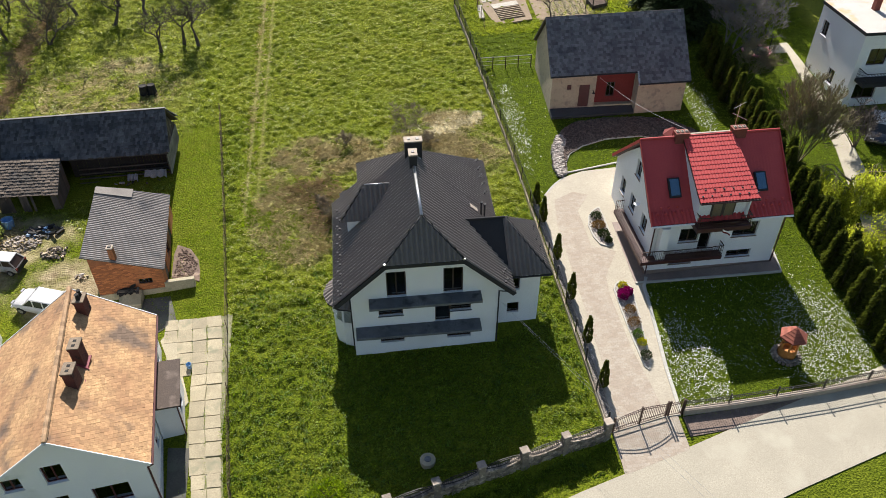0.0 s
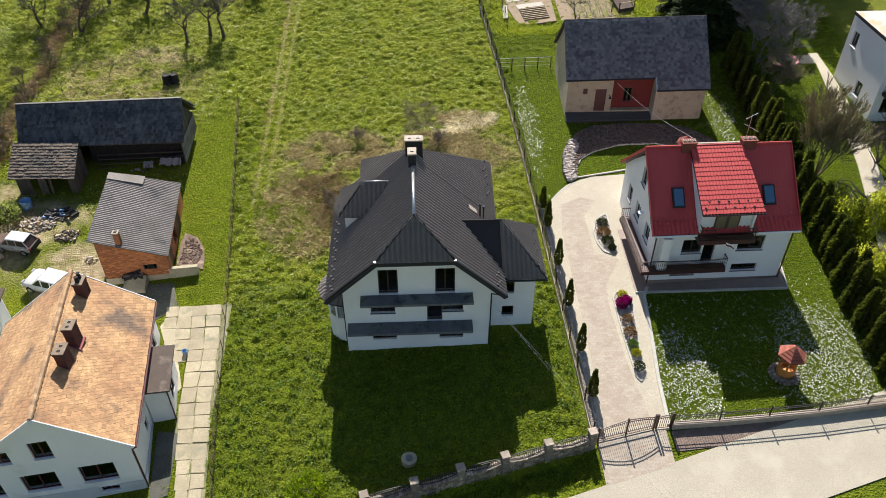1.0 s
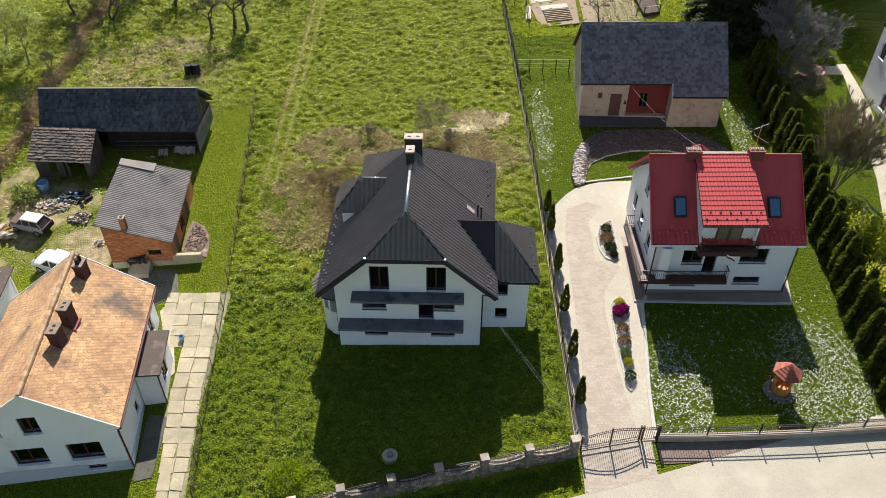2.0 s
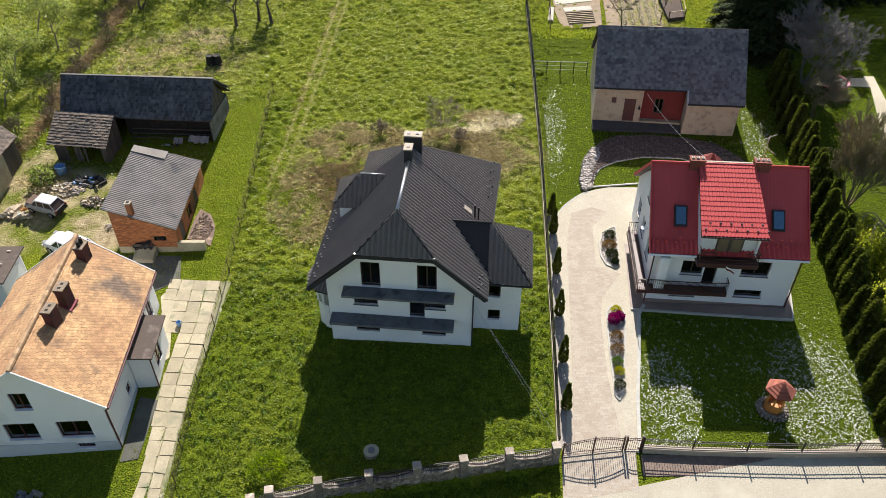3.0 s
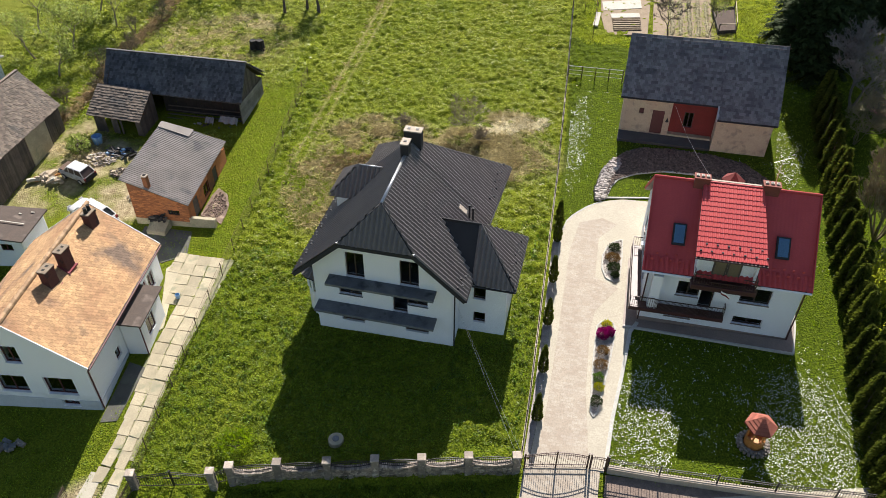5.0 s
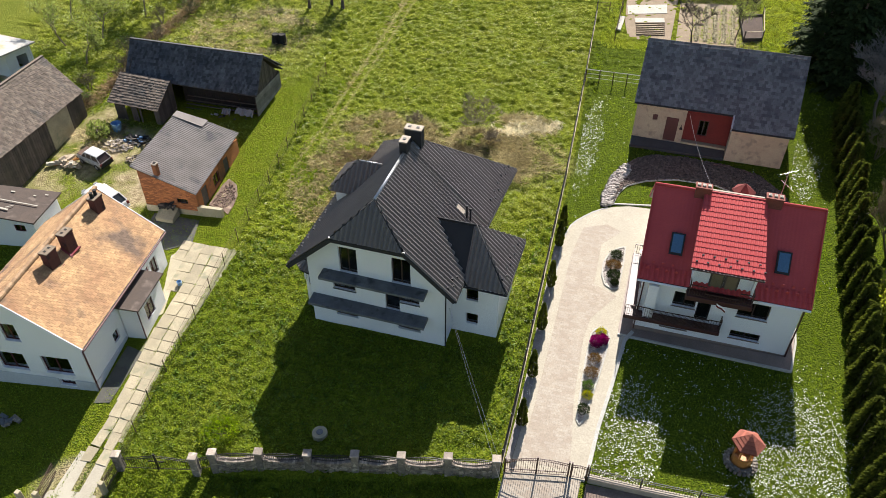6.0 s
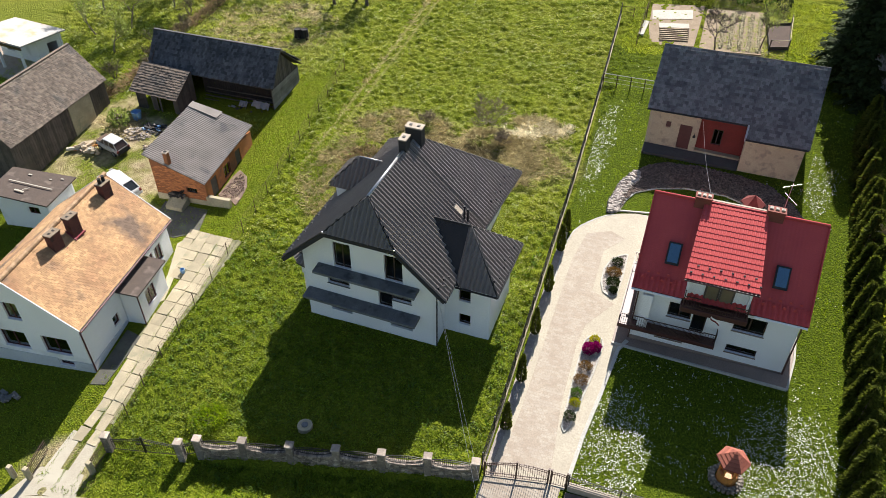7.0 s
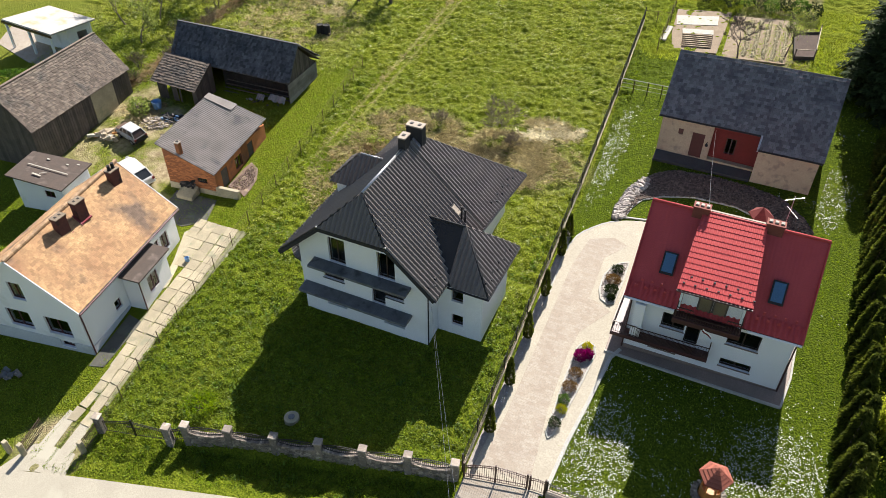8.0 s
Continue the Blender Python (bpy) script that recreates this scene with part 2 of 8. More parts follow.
CARPAINT = material("white_car_paint", (0.62, 0.62, 0.61), (0.56, 0.56, 0.55), 0.6, 0.4, 0, 0.0, 20, coat=0.2)
CARGLASS = material("tinted_car_glass", (0.03, 0.035, 0.04), (0.04, 0.045, 0.05), 0.5, 0.12, 0, 0.0, 20)
DIRTYPAINT = material("dirty_white_paint", (0.45, 0.45, 0.44), (0.3, 0.29, 0.27), 2.0, 0.6, 0, 0.1, 15, (0.12, 0.08, 0.06), 1.2)
SOOT = material("charred_timber", (0.012, 0.011, 0.01), (0.03, 0.026, 0.022), 3.0, 0.95, 0, 0.3, 14)
BLACKPAINT = material("black_car_paint", (0.015, 0.016, 0.02), (0.02, 0.021, 0.025), 0.6, 0.2, 0, 0.0, 20, coat=0.6)
PALECON = material("pale_cement_yard", (0.46, 0.405, 0.285), (0.37, 0.325, 0.22), 1.0, 0.92, 0, 0.25, 12, (0.36, 0.33, 0.22), 1.0)
ASPHALT = material("dark_asphalt_strip", (0.06, 0.06, 0.06), (0.045, 0.045, 0.045), 1.5, 0.95, 0, 0.3, 20)
PINKPAD = material("faded_pink_vinyl", (0.55, 0.2, 0.24), (0.45, 0.15, 0.19), 2.0, 0.6, 0, 0.05, 15)
TYRE = material("black_rubber", (0.015, 0.015, 0.015), (0.025, 0.025, 0.025), 3.0, 0.8, 0, 0.2, 20)
SOIL = material("dark_garden_soil", (0.075, 0.045, 0.03), (0.05, 0.03, 0.02), 2.0, 0.95, 0, 0.6, 10)
BROWNSOIL = material("crumbly_brown_soil", (0.2, 0.135, 0.1), (0.11, 0.075, 0.058), 2.5, 0.95, 0, 0.6, 10, (0.3, 0.22, 0.16), 1.6, island=0.4)
PALESOIL = material("dry_garden_soil", (0.3, 0.23, 0.15), (0.22, 0.16, 0.1), 1.5, 0.95, 0, 0.6, 10)
STRAWMULCH = material("straw_mulch", (0.42, 0.37, 0.22), (0.3, 0.25, 0.14), 3.0, 0.95, 0, 0.5, 14, island=0.25)
FLEECE = material("white_garden_fleece", (0.46, 0.43, 0.36), (0.36, 0.33, 0.27), 1.5, 0.8, 0, 0.2, 10)
BLUE = material("faded_blue_plastic", (0.1, 0.3, 0.6), (0.3, 0.42, 0.55), 2.0, 0.5, 0, 0.1, 15)
CURTAIN = material("curtained_door_glass", (0.2, 0.165, 0.1), (0.14, 0.11, 0.07), 1.5, 0.3, 0, 0.02, 20)
# The sky's blue reflection is mixed into this glass's base colour.
SKYGLASS = material("sky_tinted_roof_glass", (0.11, 0.21, 0.31), (0.12, 0.22, 0.32), 0.5, 0.14, 0.45, 0.0, 20)
GRASS = leaf_material("grass_blade", (0.18, 0.245, 0.028), (0.37, 0.405, 0.06), 0.6, 1.0, 0.45)
LAWNBLADE = leaf_material("lawn_blade", (0.14, 0.205, 0.016), (0.245, 0.32, 0.03), 0.66, 0.7, 0.45)
GARDENBLADE = leaf_material("garden_blade", (0.11, 0.175, 0.015), (0.24, 0.315, 0.034), 0.64, 0.5, 0.5)
WISP = leaf_material("pale_dead_blade", (0.5, 0.48, 0.24), (0.62, 0.58, 0.34), 0.45, 0.3)
WEED = leaf_material("weed_leaf", (0.07, 0.13, 0.014), (0.16, 0.24, 0.03), 0.45, 0.35)
STRAW = leaf_material("dry_straw", (0.74, 0.68, 0.5), (0.82, 0.77, 0.6), 0.5)
BROWNSTRAW = leaf_material("dead_stalks", (0.44, 0.37, 0.2), (0.6, 0.53, 0.33), 0.35)
BRAMBLE = leaf_material("brown_bramble", (0.34, 0.255, 0.16), (0.46, 0.36, 0.23), 0.3)
THUJA = leaf_material("thuja_green", (0.042, 0.056, 0.012), (0.11, 0.128, 0.024), 0.4, 0.05)
SPRUCE = leaf_material("spruce_green", (0.026, 0.04, 0.014), (0.05, 0.07, 0.024), 0.18, 0.05)
SHRUB = leaf_material("shrub_green", (0.06, 0.12, 0.02), (0.1, 0.17, 0.03), 0.3)
WILLOW = leaf_material("willow_green", (0.3, 0.34, 0.045), (0.4, 0.43, 0.075), 0.5)
BUD = leaf_material("spring_buds", (0.2, 0.25, 0.07), (0.28, 0.32, 0.1), 0.4)
MAGENTA = leaf_material("magenta_petal", (0.2, 0.012, 0.09), (0.3, 0.025, 0.14), 0.25)
YELLOW = leaf_material("yellow_green_foliage", (0.32, 0.32, 0.02), (0.42, 0.4, 0.03), 0.3)
RUSTLEAF = leaf_material("bronze_foliage", (0.13, 0.08, 0.03), (0.2, 0.12, 0.045), 0.3)
DAISY = leaf_material("white_petal", (0.75, 0.76, 0.72), (0.8, 0.8, 0.78), 0.3)


# ---- building blocks ----
class Build:
    """Collects corners and faces of one mesh."""

    def __init__(self):
        self.v, self.f = [], []

    def add(self, pts, faces):
        k = len(self.v)
        self.v += [tuple(p) for p in pts]
        self.f += [tuple(i + k for i in f) for f in faces]
        return self

    def hexa(self, p):
        """Eight corners: four below, four above, both in turn."""
        return self.add(p, [(3, 2, 1, 0), (4, 5, 6, 7), (0, 1, 5, 4), (1, 2, 6, 5), (2, 3, 7, 6), (3, 0, 4, 7)])

    def box(self, x0, x1, y0, y1, z0, z1):
        return self.hexa([(x0, y0, z0), (x1, y0, z0), (x1, y1, z0), (x0, y1, z0), (x0, y0, z1), (x1, y0, z1), (x1, y1, z1), (x0, y1, z1)])

    def obox(self, c, ux, uy, sx, sy, z0, z1):
        """A box turned in plan: centre, unit axes in plan, sizes."""
        pts = []
        for z in (z0, z1):
            for a, b in ((-1, -1), (1, -1), (1, 1), (-1, 1)):
                pts.append((c[0] + a * sx / 2 * ux[0] + b * sy / 2 * uy[0], c[1] + a * sx / 2 * ux[1] + b * sy / 2 * uy[1], z))
        return self.hexa(pts)

    def beam(self, a, b, w, h):
        """A square bar from a to b."""
        a, b = Vector(a), Vector(b)
        d = (b - a).normalized()
        s = d.cross(Vector((0, 0, 1)))
        s = s.normalized() if s.length > 1e-4 else Vector((1, 0, 0))
        u = s.cross(d)
        pts = [e + s * (i * w / 2) + u * (j * h / 2) for e in (a, b) for i, j in ((-1, -1), (1, -1), (1, 1), (-1, 1))]
        return self.add(pts, [(0, 1, 2, 3), (7, 6, 5, 4), (0, 4, 5, 1), (1, 5, 6, 2), (2, 6, 7, 3), (3, 7, 4, 0)])

    def tube(self, pts, radii, n=6):
        """A tube along points, tapered by radii."""
        pts = [Vector(p) for p in pts]
        k = len(self.v)
        for i, p in enumerate(pts):
            d = (pts[min(i + 1, len(pts) - 1)] - pts[max(i - 1, 0)]).normalized()
            s = d.cross(Vector((0.13, 0.31, 0.94)))
            s = s.normalized() if s.length > 1e-4 else Vector((1, 0, 0))
            u = s.cross(d)
            r = radii[i] if hasattr(radii, "__len__") else radii
            self.v += [tuple(p + (s * math.cos(j * 6.28319 / n) + u * math.sin(j * 6.28319 / n)) * r) for j in range(n)]
        for i in range(len(pts) - 1):
            for j in range(n):
                a, b = k + i * n + j, k + i * n + (j + 1) % n
                self.f.append((a, b, b + n, a + n))
        self.f.append(tuple(k + j for j in reversed(range(n))))
        self.f.append(tuple(k + (len(pts) - 1) * n + j for j in range(n)))
        return self

    def prism(self, poly, low, high):
        """A plan polygon between two heights; each height is a number or a function of x, y."""
        lo = low if callable(low) else (lambda x, y: low)
        hi = high if callable(high) else (lambda x, y: high)
        n = len(poly)
        if sum(poly[i][0] * poly[(i + 1) % n][1] - poly[(i + 1) % n][0] * poly[i][1] for i in range(n)) < 0:
            poly = poly[::-1]
        pts = [(x, y, lo(x, y)) for x, y in poly] + [(x, y, hi(x, y)) for x, y in poly]
        faces = [tuple(reversed(range(n))), tuple(range(n, 2 * n))] + [(i, (i + 1) % n, n + (i + 1) % n, n + i) for i in range(n)]
        return self.add(pts, faces)

    def slab(self, pts, thick):
        """A flat polygon in space, thickened downwards along its normal."""
        pts = [Vector(p) for p in pts]
        nor = (pts[1] - pts[0]).cross(pts[2] - pts[1]).normalized()
        if nor.z < 0:
            pts, nor = pts[::-1], -nor
        n = len(pts)
        low = [p - nor * thick for p in pts]
        return self.add(low + pts, [tuple(reversed(range(n))), tuple(range(n, 2 * n))] + [(i, (i + 1) % n, n + (i + 1) % n, n + i) for i in range(n)])

    def lathe(self, c, rings, n=16):
        """Rings of (radius, height) round a vertical axis at c."""
        k = len(self.v)
        for r, z in rings:
            self.v += [(c[0] + r * math.cos(j * 6.28319 / n), c[1] + r * math.sin(j * 6.28319 / n), c[2] + z) for j in range(n)]
        for i in range(len(rings) - 1):
            for j in range(n):
                a, b = k + i * n + j, k + i * n + (j + 1) % n
                self.f.append((a, b, b + n, a + n))
        self.f.append(tuple(k + j for j in reversed(range(n))))
        self.f.append(tuple(k + (len(rings) - 1) * n + j for j in range(n)))
        return self

    def mesh(self, name, mat, bevel=0.0, smooth=False):
        me = bpy.data.meshes.new(name)
        me.from_pydata(self.v, [], self.f)
        if bevel:
            bm = bmesh.new()
            bm.from_mesh(me)
            bmesh.ops.bevel(bm, geom=bm.edges[:], offset=bevel, segments=1, affect="EDGES", clamp_overlap=True)
            bm.to_mesh(me)
            bm.free()
        me.materials.append(mat)
        if smooth:
            me.polygons.foreach_set("use_smooth", [True] * len(me.polygons))
        me.update()
        return me


def part(name, b, mat, parent, label="", bevel=0.0, smooth=False, kind=""):
    ob = new(name, b.mesh(name, mat, bevel, smooth) if isinstance(b, Build) else b)
    ob.parent = parent
    return tagged(ob, label, kind=kind)


def thing(name, label, category, at=(0, 0, 0), group="", kind=""):
    ob = new(name)
    ob.empty_display_size = 0.2
    ob.location = at
    bpy.context.view_layer.update()
    return tagged(ob, label, category, group, kind)


def solid(name, b, mat, label, category, group="", kind="", bevel=0.0, smooth=False):
    return tagged(new(name, b.mesh(name, mat, bevel, smooth)), label, category, group, kind)


def wall_panel(b, p0, p1, thick, base, tops, openings):
    """A wall from p0 to p1 in plan (outer face), thick to its left side; tops: (u, z) along it; openings: (u0, u1, z0, z1)."""
    p0, p1 = Vector((*p0, 0)), Vector((*p1, 0))
    length = (p1 - p0).length
    d = (p1 - p0) / length
    inn = Vector((-d.y, d.x, 0)) * thick
    base_at = base if callable(base) else (lambda u: base)

    def top_at(u):
        for (a, za), (c, zc) in zip(tops, tops[1:]):
            if a - 1e-6 <= u <= c + 1e-6:
                return za + (zc - za) * (u - a) / max(c - a, 1e-6)
        return tops[-1][1]

    cuts = sorted({0.0, length, *[min(max(u, 0), length) for o in openings for u in o[:2]], *[u for u, z in tops if 0 < u < length]})
    for u0, u1 in zip(cuts, cuts[1:]):
        if u1 - u0 < 1e-4:
            continue
        holes = sorted([o[2:] for o in openings if o[0] <= u0 + 1e-5 and o[1] >= u1 - 1e-5])
        edges = [None]
        for z0, z1 in holes:
            edges += [z0, z1]
        edges.append("top")
        for i in range(0, len(edges), 2):
            lo, hi = edges[i], edges[i + 1]
            pts = []
            for end in (0, 1):
                row = []
                for u in (u0, u1):
                    z = (base_at(u) if lo is None else lo) if end == 0 else (top_at(u) if hi == "top" else hi)
                    row.append((u, z))
                pts.append(row)
            (ua, za), (ub, zb) = pts[0]
            (uc, zc), (ud, zd) = pts[1]
            q = [p0 + d * ua + Vector((0, 0, za)), p0 + d * ub + Vector((0, 0, zb)), p0 + d * ub + inn + Vector((0, 0, zb)), p0 + d * ua + inn + Vector((0, 0, za)),
                 p0 + d * uc + Vector((0, 0, zc)), p0 + d * ud + Vector((0, 0, zd)), p0 + d * ud + inn + Vector((0, 0, zd)), p0 + d * uc + inn + Vector((0, 0, zc))]
            b.hexa(q)
    return b


def window(parent, p0, p1, u0, u1, z0, z1, mat, sashes=2, depth=0.16, sill=None, name="window", lintel=False):
    """A framed window in the wall p0-p1, set back from its outer face, with a pane per sash."""
    p0, p1 = Vector((*p0, 0)), Vector((*p1, 0))
    d = (p1 - p0).normalized()
    inn = Vector((-d.y, d.x, 0))
    w = 0.07

    def bar(b, ua, ub, za, zb, da, db):
        b.hexa([p0 + d * u + inn * k + Vector((0, 0, z)) for z in (za, zb) for u, k in ((ua, da), (ub, da), (ub, db), (ua, db))])

    b = Build()
    bar(b, u0, u0 + w, z0, z1, depth, depth + 0.07)
    bar(b, u1 - w, u1, z0, z1, depth, depth + 0.07)
    bar(b, u0 + w, u1 - w, z0, z0 + w, depth, depth + 0.07)
    bar(b, u0 + w, u1 - w, z1 - w, z1, depth, depth + 0.07)
    inner = (u1 - u0 - 2 * w) / sashes
    for i in range(1, sashes):
        bar(b, u0 + w + inner * i - 0.04, u0 + w + inner * i + 0.04, z0 + w, z1 - w, depth, depth + 0.06)
    win = part(name, b, mat, parent)
    for i in range(sashes):
        g = Build()
        bar(g, u0 + w + inner * i + (0.04 if i else 0), u0 + w + inner * (i + 1) - (0.04 if i < sashes - 1 else 0), z0 + w, z1 - w, depth + 0.03, depth + 0.045)
        part("pane", g, GLASS, win, "dark reflecting glass").visible_shadow = False
    if sill:
        s = Build()
        bar(s, u0 - 0.05, u1 + 0.05, z0 - 0.05, z0 - 0.003, -0.06, depth)
        part("sill", s, sill, win)
    return win


def clip_to(me, poly, nor):
    """Cuts a mesh lying along a convex polygon down to that polygon."""
    bm = bmesh.new()
    bm.from_mesh(me)
    mid = sum((Vector(p) for p in poly), Vector()) / len(poly)
    for i, p in enumerate(poly):
        a, c = Vector(p), Vector(poly[(i + 1) % len(poly)])
        out = (c - a).cross(nor).normalized()
        if (mid - a).dot(out) > 0:
            out = -out
        bmesh.ops.bisect_plane(bm, geom=bm.verts[:] + bm.edges[:] + bm.faces[:], plane_co=a, plane_no=out, clear_outer=True)
    bm.to_mesh(me)
    bm.free()


def ribbed(name, poly, along, mat, parent, pitch=0.27, amp=0.03, step=0.35, lift=0.02, per=6, label="", square=False):
    """Profiled sheet over a convex roof face: waves running down the slope and a small step every row."""
    pts = [Vector(p) for p in poly]
    nor = (pts[1] - pts[0]).cross(pts[2] - pts[1]).normalized()
    if nor.z < 0:
        nor = -nor
    u = Vector(along)
    u = (u - nor * u.dot(nor)).normalized()
    v = nor.cross(u)
    if v.z > 0:
        u, v = -u, -v
    o = pts[0]
    us, vs = [(p - o).dot(u) for p in pts], [(p - o).dot(v) for p in pts]
    nu = int((max(us) - min(us)) / pitch * per) + 2
    if step:
        rows = []
        k = math.floor(min(vs) / step)
        while k * step < max(vs):
            rows += [(k * step + 0.004, lift), (k * step + step - 0.004, lift + 0.024)]
            k += 1
    else:
        rows = [(min(vs) - 0.02, lift), (max(vs) + 0.02, lift)]
    verts, faces = [], []
    for vv, h in rows:
        for i in range(nu):
            uu = min(us) + i * pitch / per
            ph = (uu / pitch) % 1.0
            hh = (amp if 0.3 < ph < 0.7 else -amp) if square else amp * math.sin(ph * 6.28319)
            verts.append(tuple(o + u * uu + v * vv + nor * (h + amp + hh)))
    for r in range(len(rows) - 1):
        for i in range(nu - 1):
            a = r * nu + i
            faces.append((a, a + nu, a + nu + 1, a + 1))
    me = bpy.data.meshes.new(name)
    me.from_pydata(verts, [], faces)
    clip_to(me, pts, nor)
    me.materials.append(mat)
    me.update()
    return part(name, me, mat, parent, label)


def tile_courses(name, o, u, v, mat, parent, tw=0.25, th=0.3, thick=0.03, wobble=0.012, seed=1, label="", skip=0.0, sag=0.0):
    """Overlapping tiles over a rectangular roof face from o: u along the eave, v down the slope (full lengths)."""
    rnd = random.Random(seed)
    o, u, v = Vector(o), Vector(u), Vector(v)
    lu, lv = u.length, v.length
    du, dv = u / lu, v / lv
    nor = du.cross(dv)
    if nor.z < 0:
        nor = -nor
    b = Build()
    rows, cols = max(1, round(lv / th)), max(1, round(lu / tw))
    tw, th = lu / cols, lv / rows
    for r in range(rows):
        off = (r % 2) * tw / 2
        for c in range(-1, cols + 1):
            a0, a1 = max(0.0, c * tw + off), min(lu, (c + 1) * tw + off)
            if a1 - a0 < 0.04 or rnd.random() < skip:
                continue
            j = rnd.uniform(-wobble, wobble)
            v0, v1 = r * th - 0.04, (r + 1) * th + j
            h0, h1 = 0.01, 0.03 + abs(j) + rnd.uniform(0, wobble)
            s = -sag * math.sin(math.pi * (a0 + a1) / 2 / lu) * math.sin(math.pi * (r + 0.5) / rows)
            p = [o + du * (a0 + 0.005) + dv * v0 + nor * (h0 + s), o + du * (a1 - 0.005) + dv * v0 + nor * (h0 + s), o + du * (a1 - 0.005) + dv * v1 + nor * (h1 + s), o + du * (a0 + 0.005) + dv * v1 + nor * (h1 + s)]
            b.hexa([*p, *[q + nor * thick for q in p]] if (p[1] - p[0]).cross(p[2] - p[1]).dot(nor) > 0 else [*p[::-1], *[q + nor * thick for q in p[::-1]]])
    return part(name, b, mat, parent, label, kind="stuff")


# ---- ground ----
def inside(poly, x, y):
    c = False
    for i in range(len(poly)):
        (x0, y0), (x1, y1) = poly[i - 1], poly[i]
        if (y0 > y) != (y1 > y) and x < (x1 - x0) * (y - y0) / (y1 - y0) + x0:
            c = not c
    return c


def hump(x, y, cx, cy, rx, ry):
    d = ((x - cx) / rx) ** 2 + ((y - cy) / ry) ** 2
    return max(0.0, min(1.0, 1.6 - 1.1 * d))


def road_line(x):
    return -14.35 + 0.285 * x


DRIVE = [(14.95, -6.9), (15.1, -3.1), (14.9, 1.1), (14.72, 5.9), (14.5, 10.5), (14.53, 11.5), (14.75, 12.6), (15.1, 13.25), (15.55, 13.8), (16.05, 14.35), (16.6, 14.8), (17.1, 15.08), (17.6, 15.3), (18.6, 15.6), (21.9, 15.75), (21.9, 6.0), (20.2, 6.0), (20.0, 3.4), (19.55, -0.2), (19.2, -3.5), (19.1, -6.9)]
YARD = [(-12.2, 4.3), (-8.2, 4.5), (-8.1, 0.6), (-8.1, -5.0), (-7.4, -11.0), (-6.6, -15.6), (-8.9, -16.3), (-9.4, -12.0), (-10.3, -5.7), (-10.5, -2.0), (-12.2, 1.2)]


def zones(x, y):
    """Shares of dry growth, bare soil and mown lawn, and the unevenness of the turf."""
    w = noise.noise((x * 0.55, y * 0.55, 3.1)) * 0.6 + noise.noise((x * 1.7, y * 1.7, 7.7)) * 0.35
    dry = max(0.85 * hump(x, y, -4.0, 14.0, 3.4, 5.5), 0.95 * hump(x, y, 6.5, 19.0, 6.5, 3.4), 0.75 * hump(x, y, -1.5, 20.5, 5.0, 2.5), 0.9 * hump(x, y, 8.9, 23.5, 2.6, 1.6), 0.45 * hump(x, y, -22, 33, 7.5, 5), 0.7 * hump(x, y, -26.5, 13.5, 2.4, 3.5), 0.12 if x < -13 and y > 25 else 0.0, 0.0)
    dry = max(0.0, min(1.0, dry * (0.7 + 1.7 * w)))
    if 14 < y < 62:
        dry = max(dry, 0.6 * max(0.0, 1 - abs(x + 8.05) / 0.22), 0.4 * max(0.0, 1 - abs(x + 7.15) / 0.2))
    soil = max(hump(x, y, -20.0, 8.0, 3.2, 3.2), 0.7 * hump(x, y, -26.6, 9.5, 3.0, 4.5), 0.75 * hump(x, y, -28.3, 14.0, 1.6, 4.5), hump(x, y, -24.0, 13.5, 3.6, 2.6), 0.7 * hump(x, y, -18.5, 5.0, 2.6, 1.3), 0.8 * hump(x, y, -8.6, -15.0, 2.2, 2.0), 0.6 * hump(x, y, -20.0, 36.5, 3.0, 1.5), 0.55 * hump(x, y, -26, 11, 3, 3))
    soil = max(0.0, min(1.0, soil * (0.7 + 1.3 * w)))
    if x > 20 and y > 38 and x < 27:
        soil = 0.5
    lawn = 1.0 if x > 14.6 - 0.02 * (y + 7) - 0.0011 * max(0.0, y) ** 2 and y < 38 and y > -7 else (0.3 if -14.2 < x < -8.9 and 5 < y < 27 else (0.4 if y < 4 else 0.0))
    rough = 0.02 if x > 13.8 and y < 34 else (0.025 if x < -8.9 - 0.11 * max(0.0, y - 6) and y < 26 else (0.34 if y < 3 else 0.46))
    if 14 < y and min(abs(x + 8.05), abs(x + 7.15)) < 0.2:
        rough = 0.1
    if (-1.7 < x < 12.7 and -0.6 < y < 6.5) or (-0.6 < x < 9.7 and 6.4 < y < 13.9):
        rough = min(rough, 0.06)
    if inside(DRIVE, x, y) or inside(YARD, x, y) or y < road_line(x) + 0.3 or (19.5 < x < 31 and 2.8 < y < 13):
        rough = 0.0
    return dry, soil, lawn, rough


def mound(x, y, rough):
    """Unevenness of the turf: tussock mounds half a metre across over a slow swell."""
    near = noise.voronoi((x / 0.62, y / 0.52, 0.3))[0][0]
    return rough * (0.42 - near + 0.3 * noise.noise((x * 0.9, y * 0.9, 0.5)))


def ditch(x, y):
    """Drop of the verge below the stone garden wall."""
    d = -11.4 + 0.24 * (x + 1.2) - y
    if not (-2.5 < x < 15.5) or d < 0.05 or d > 3.0:
        return 0.0
    ends = min(1.0, max(0.0, (x + 2.5) / 1.5), 1.0) * min(1.0, max(0.0, (14.6 - x) / 0.8))
    return 0.6 * ends * min(1.0, (d - 0.05) / 0.25) * min(1.0, (3.0 - d) / 1.6)


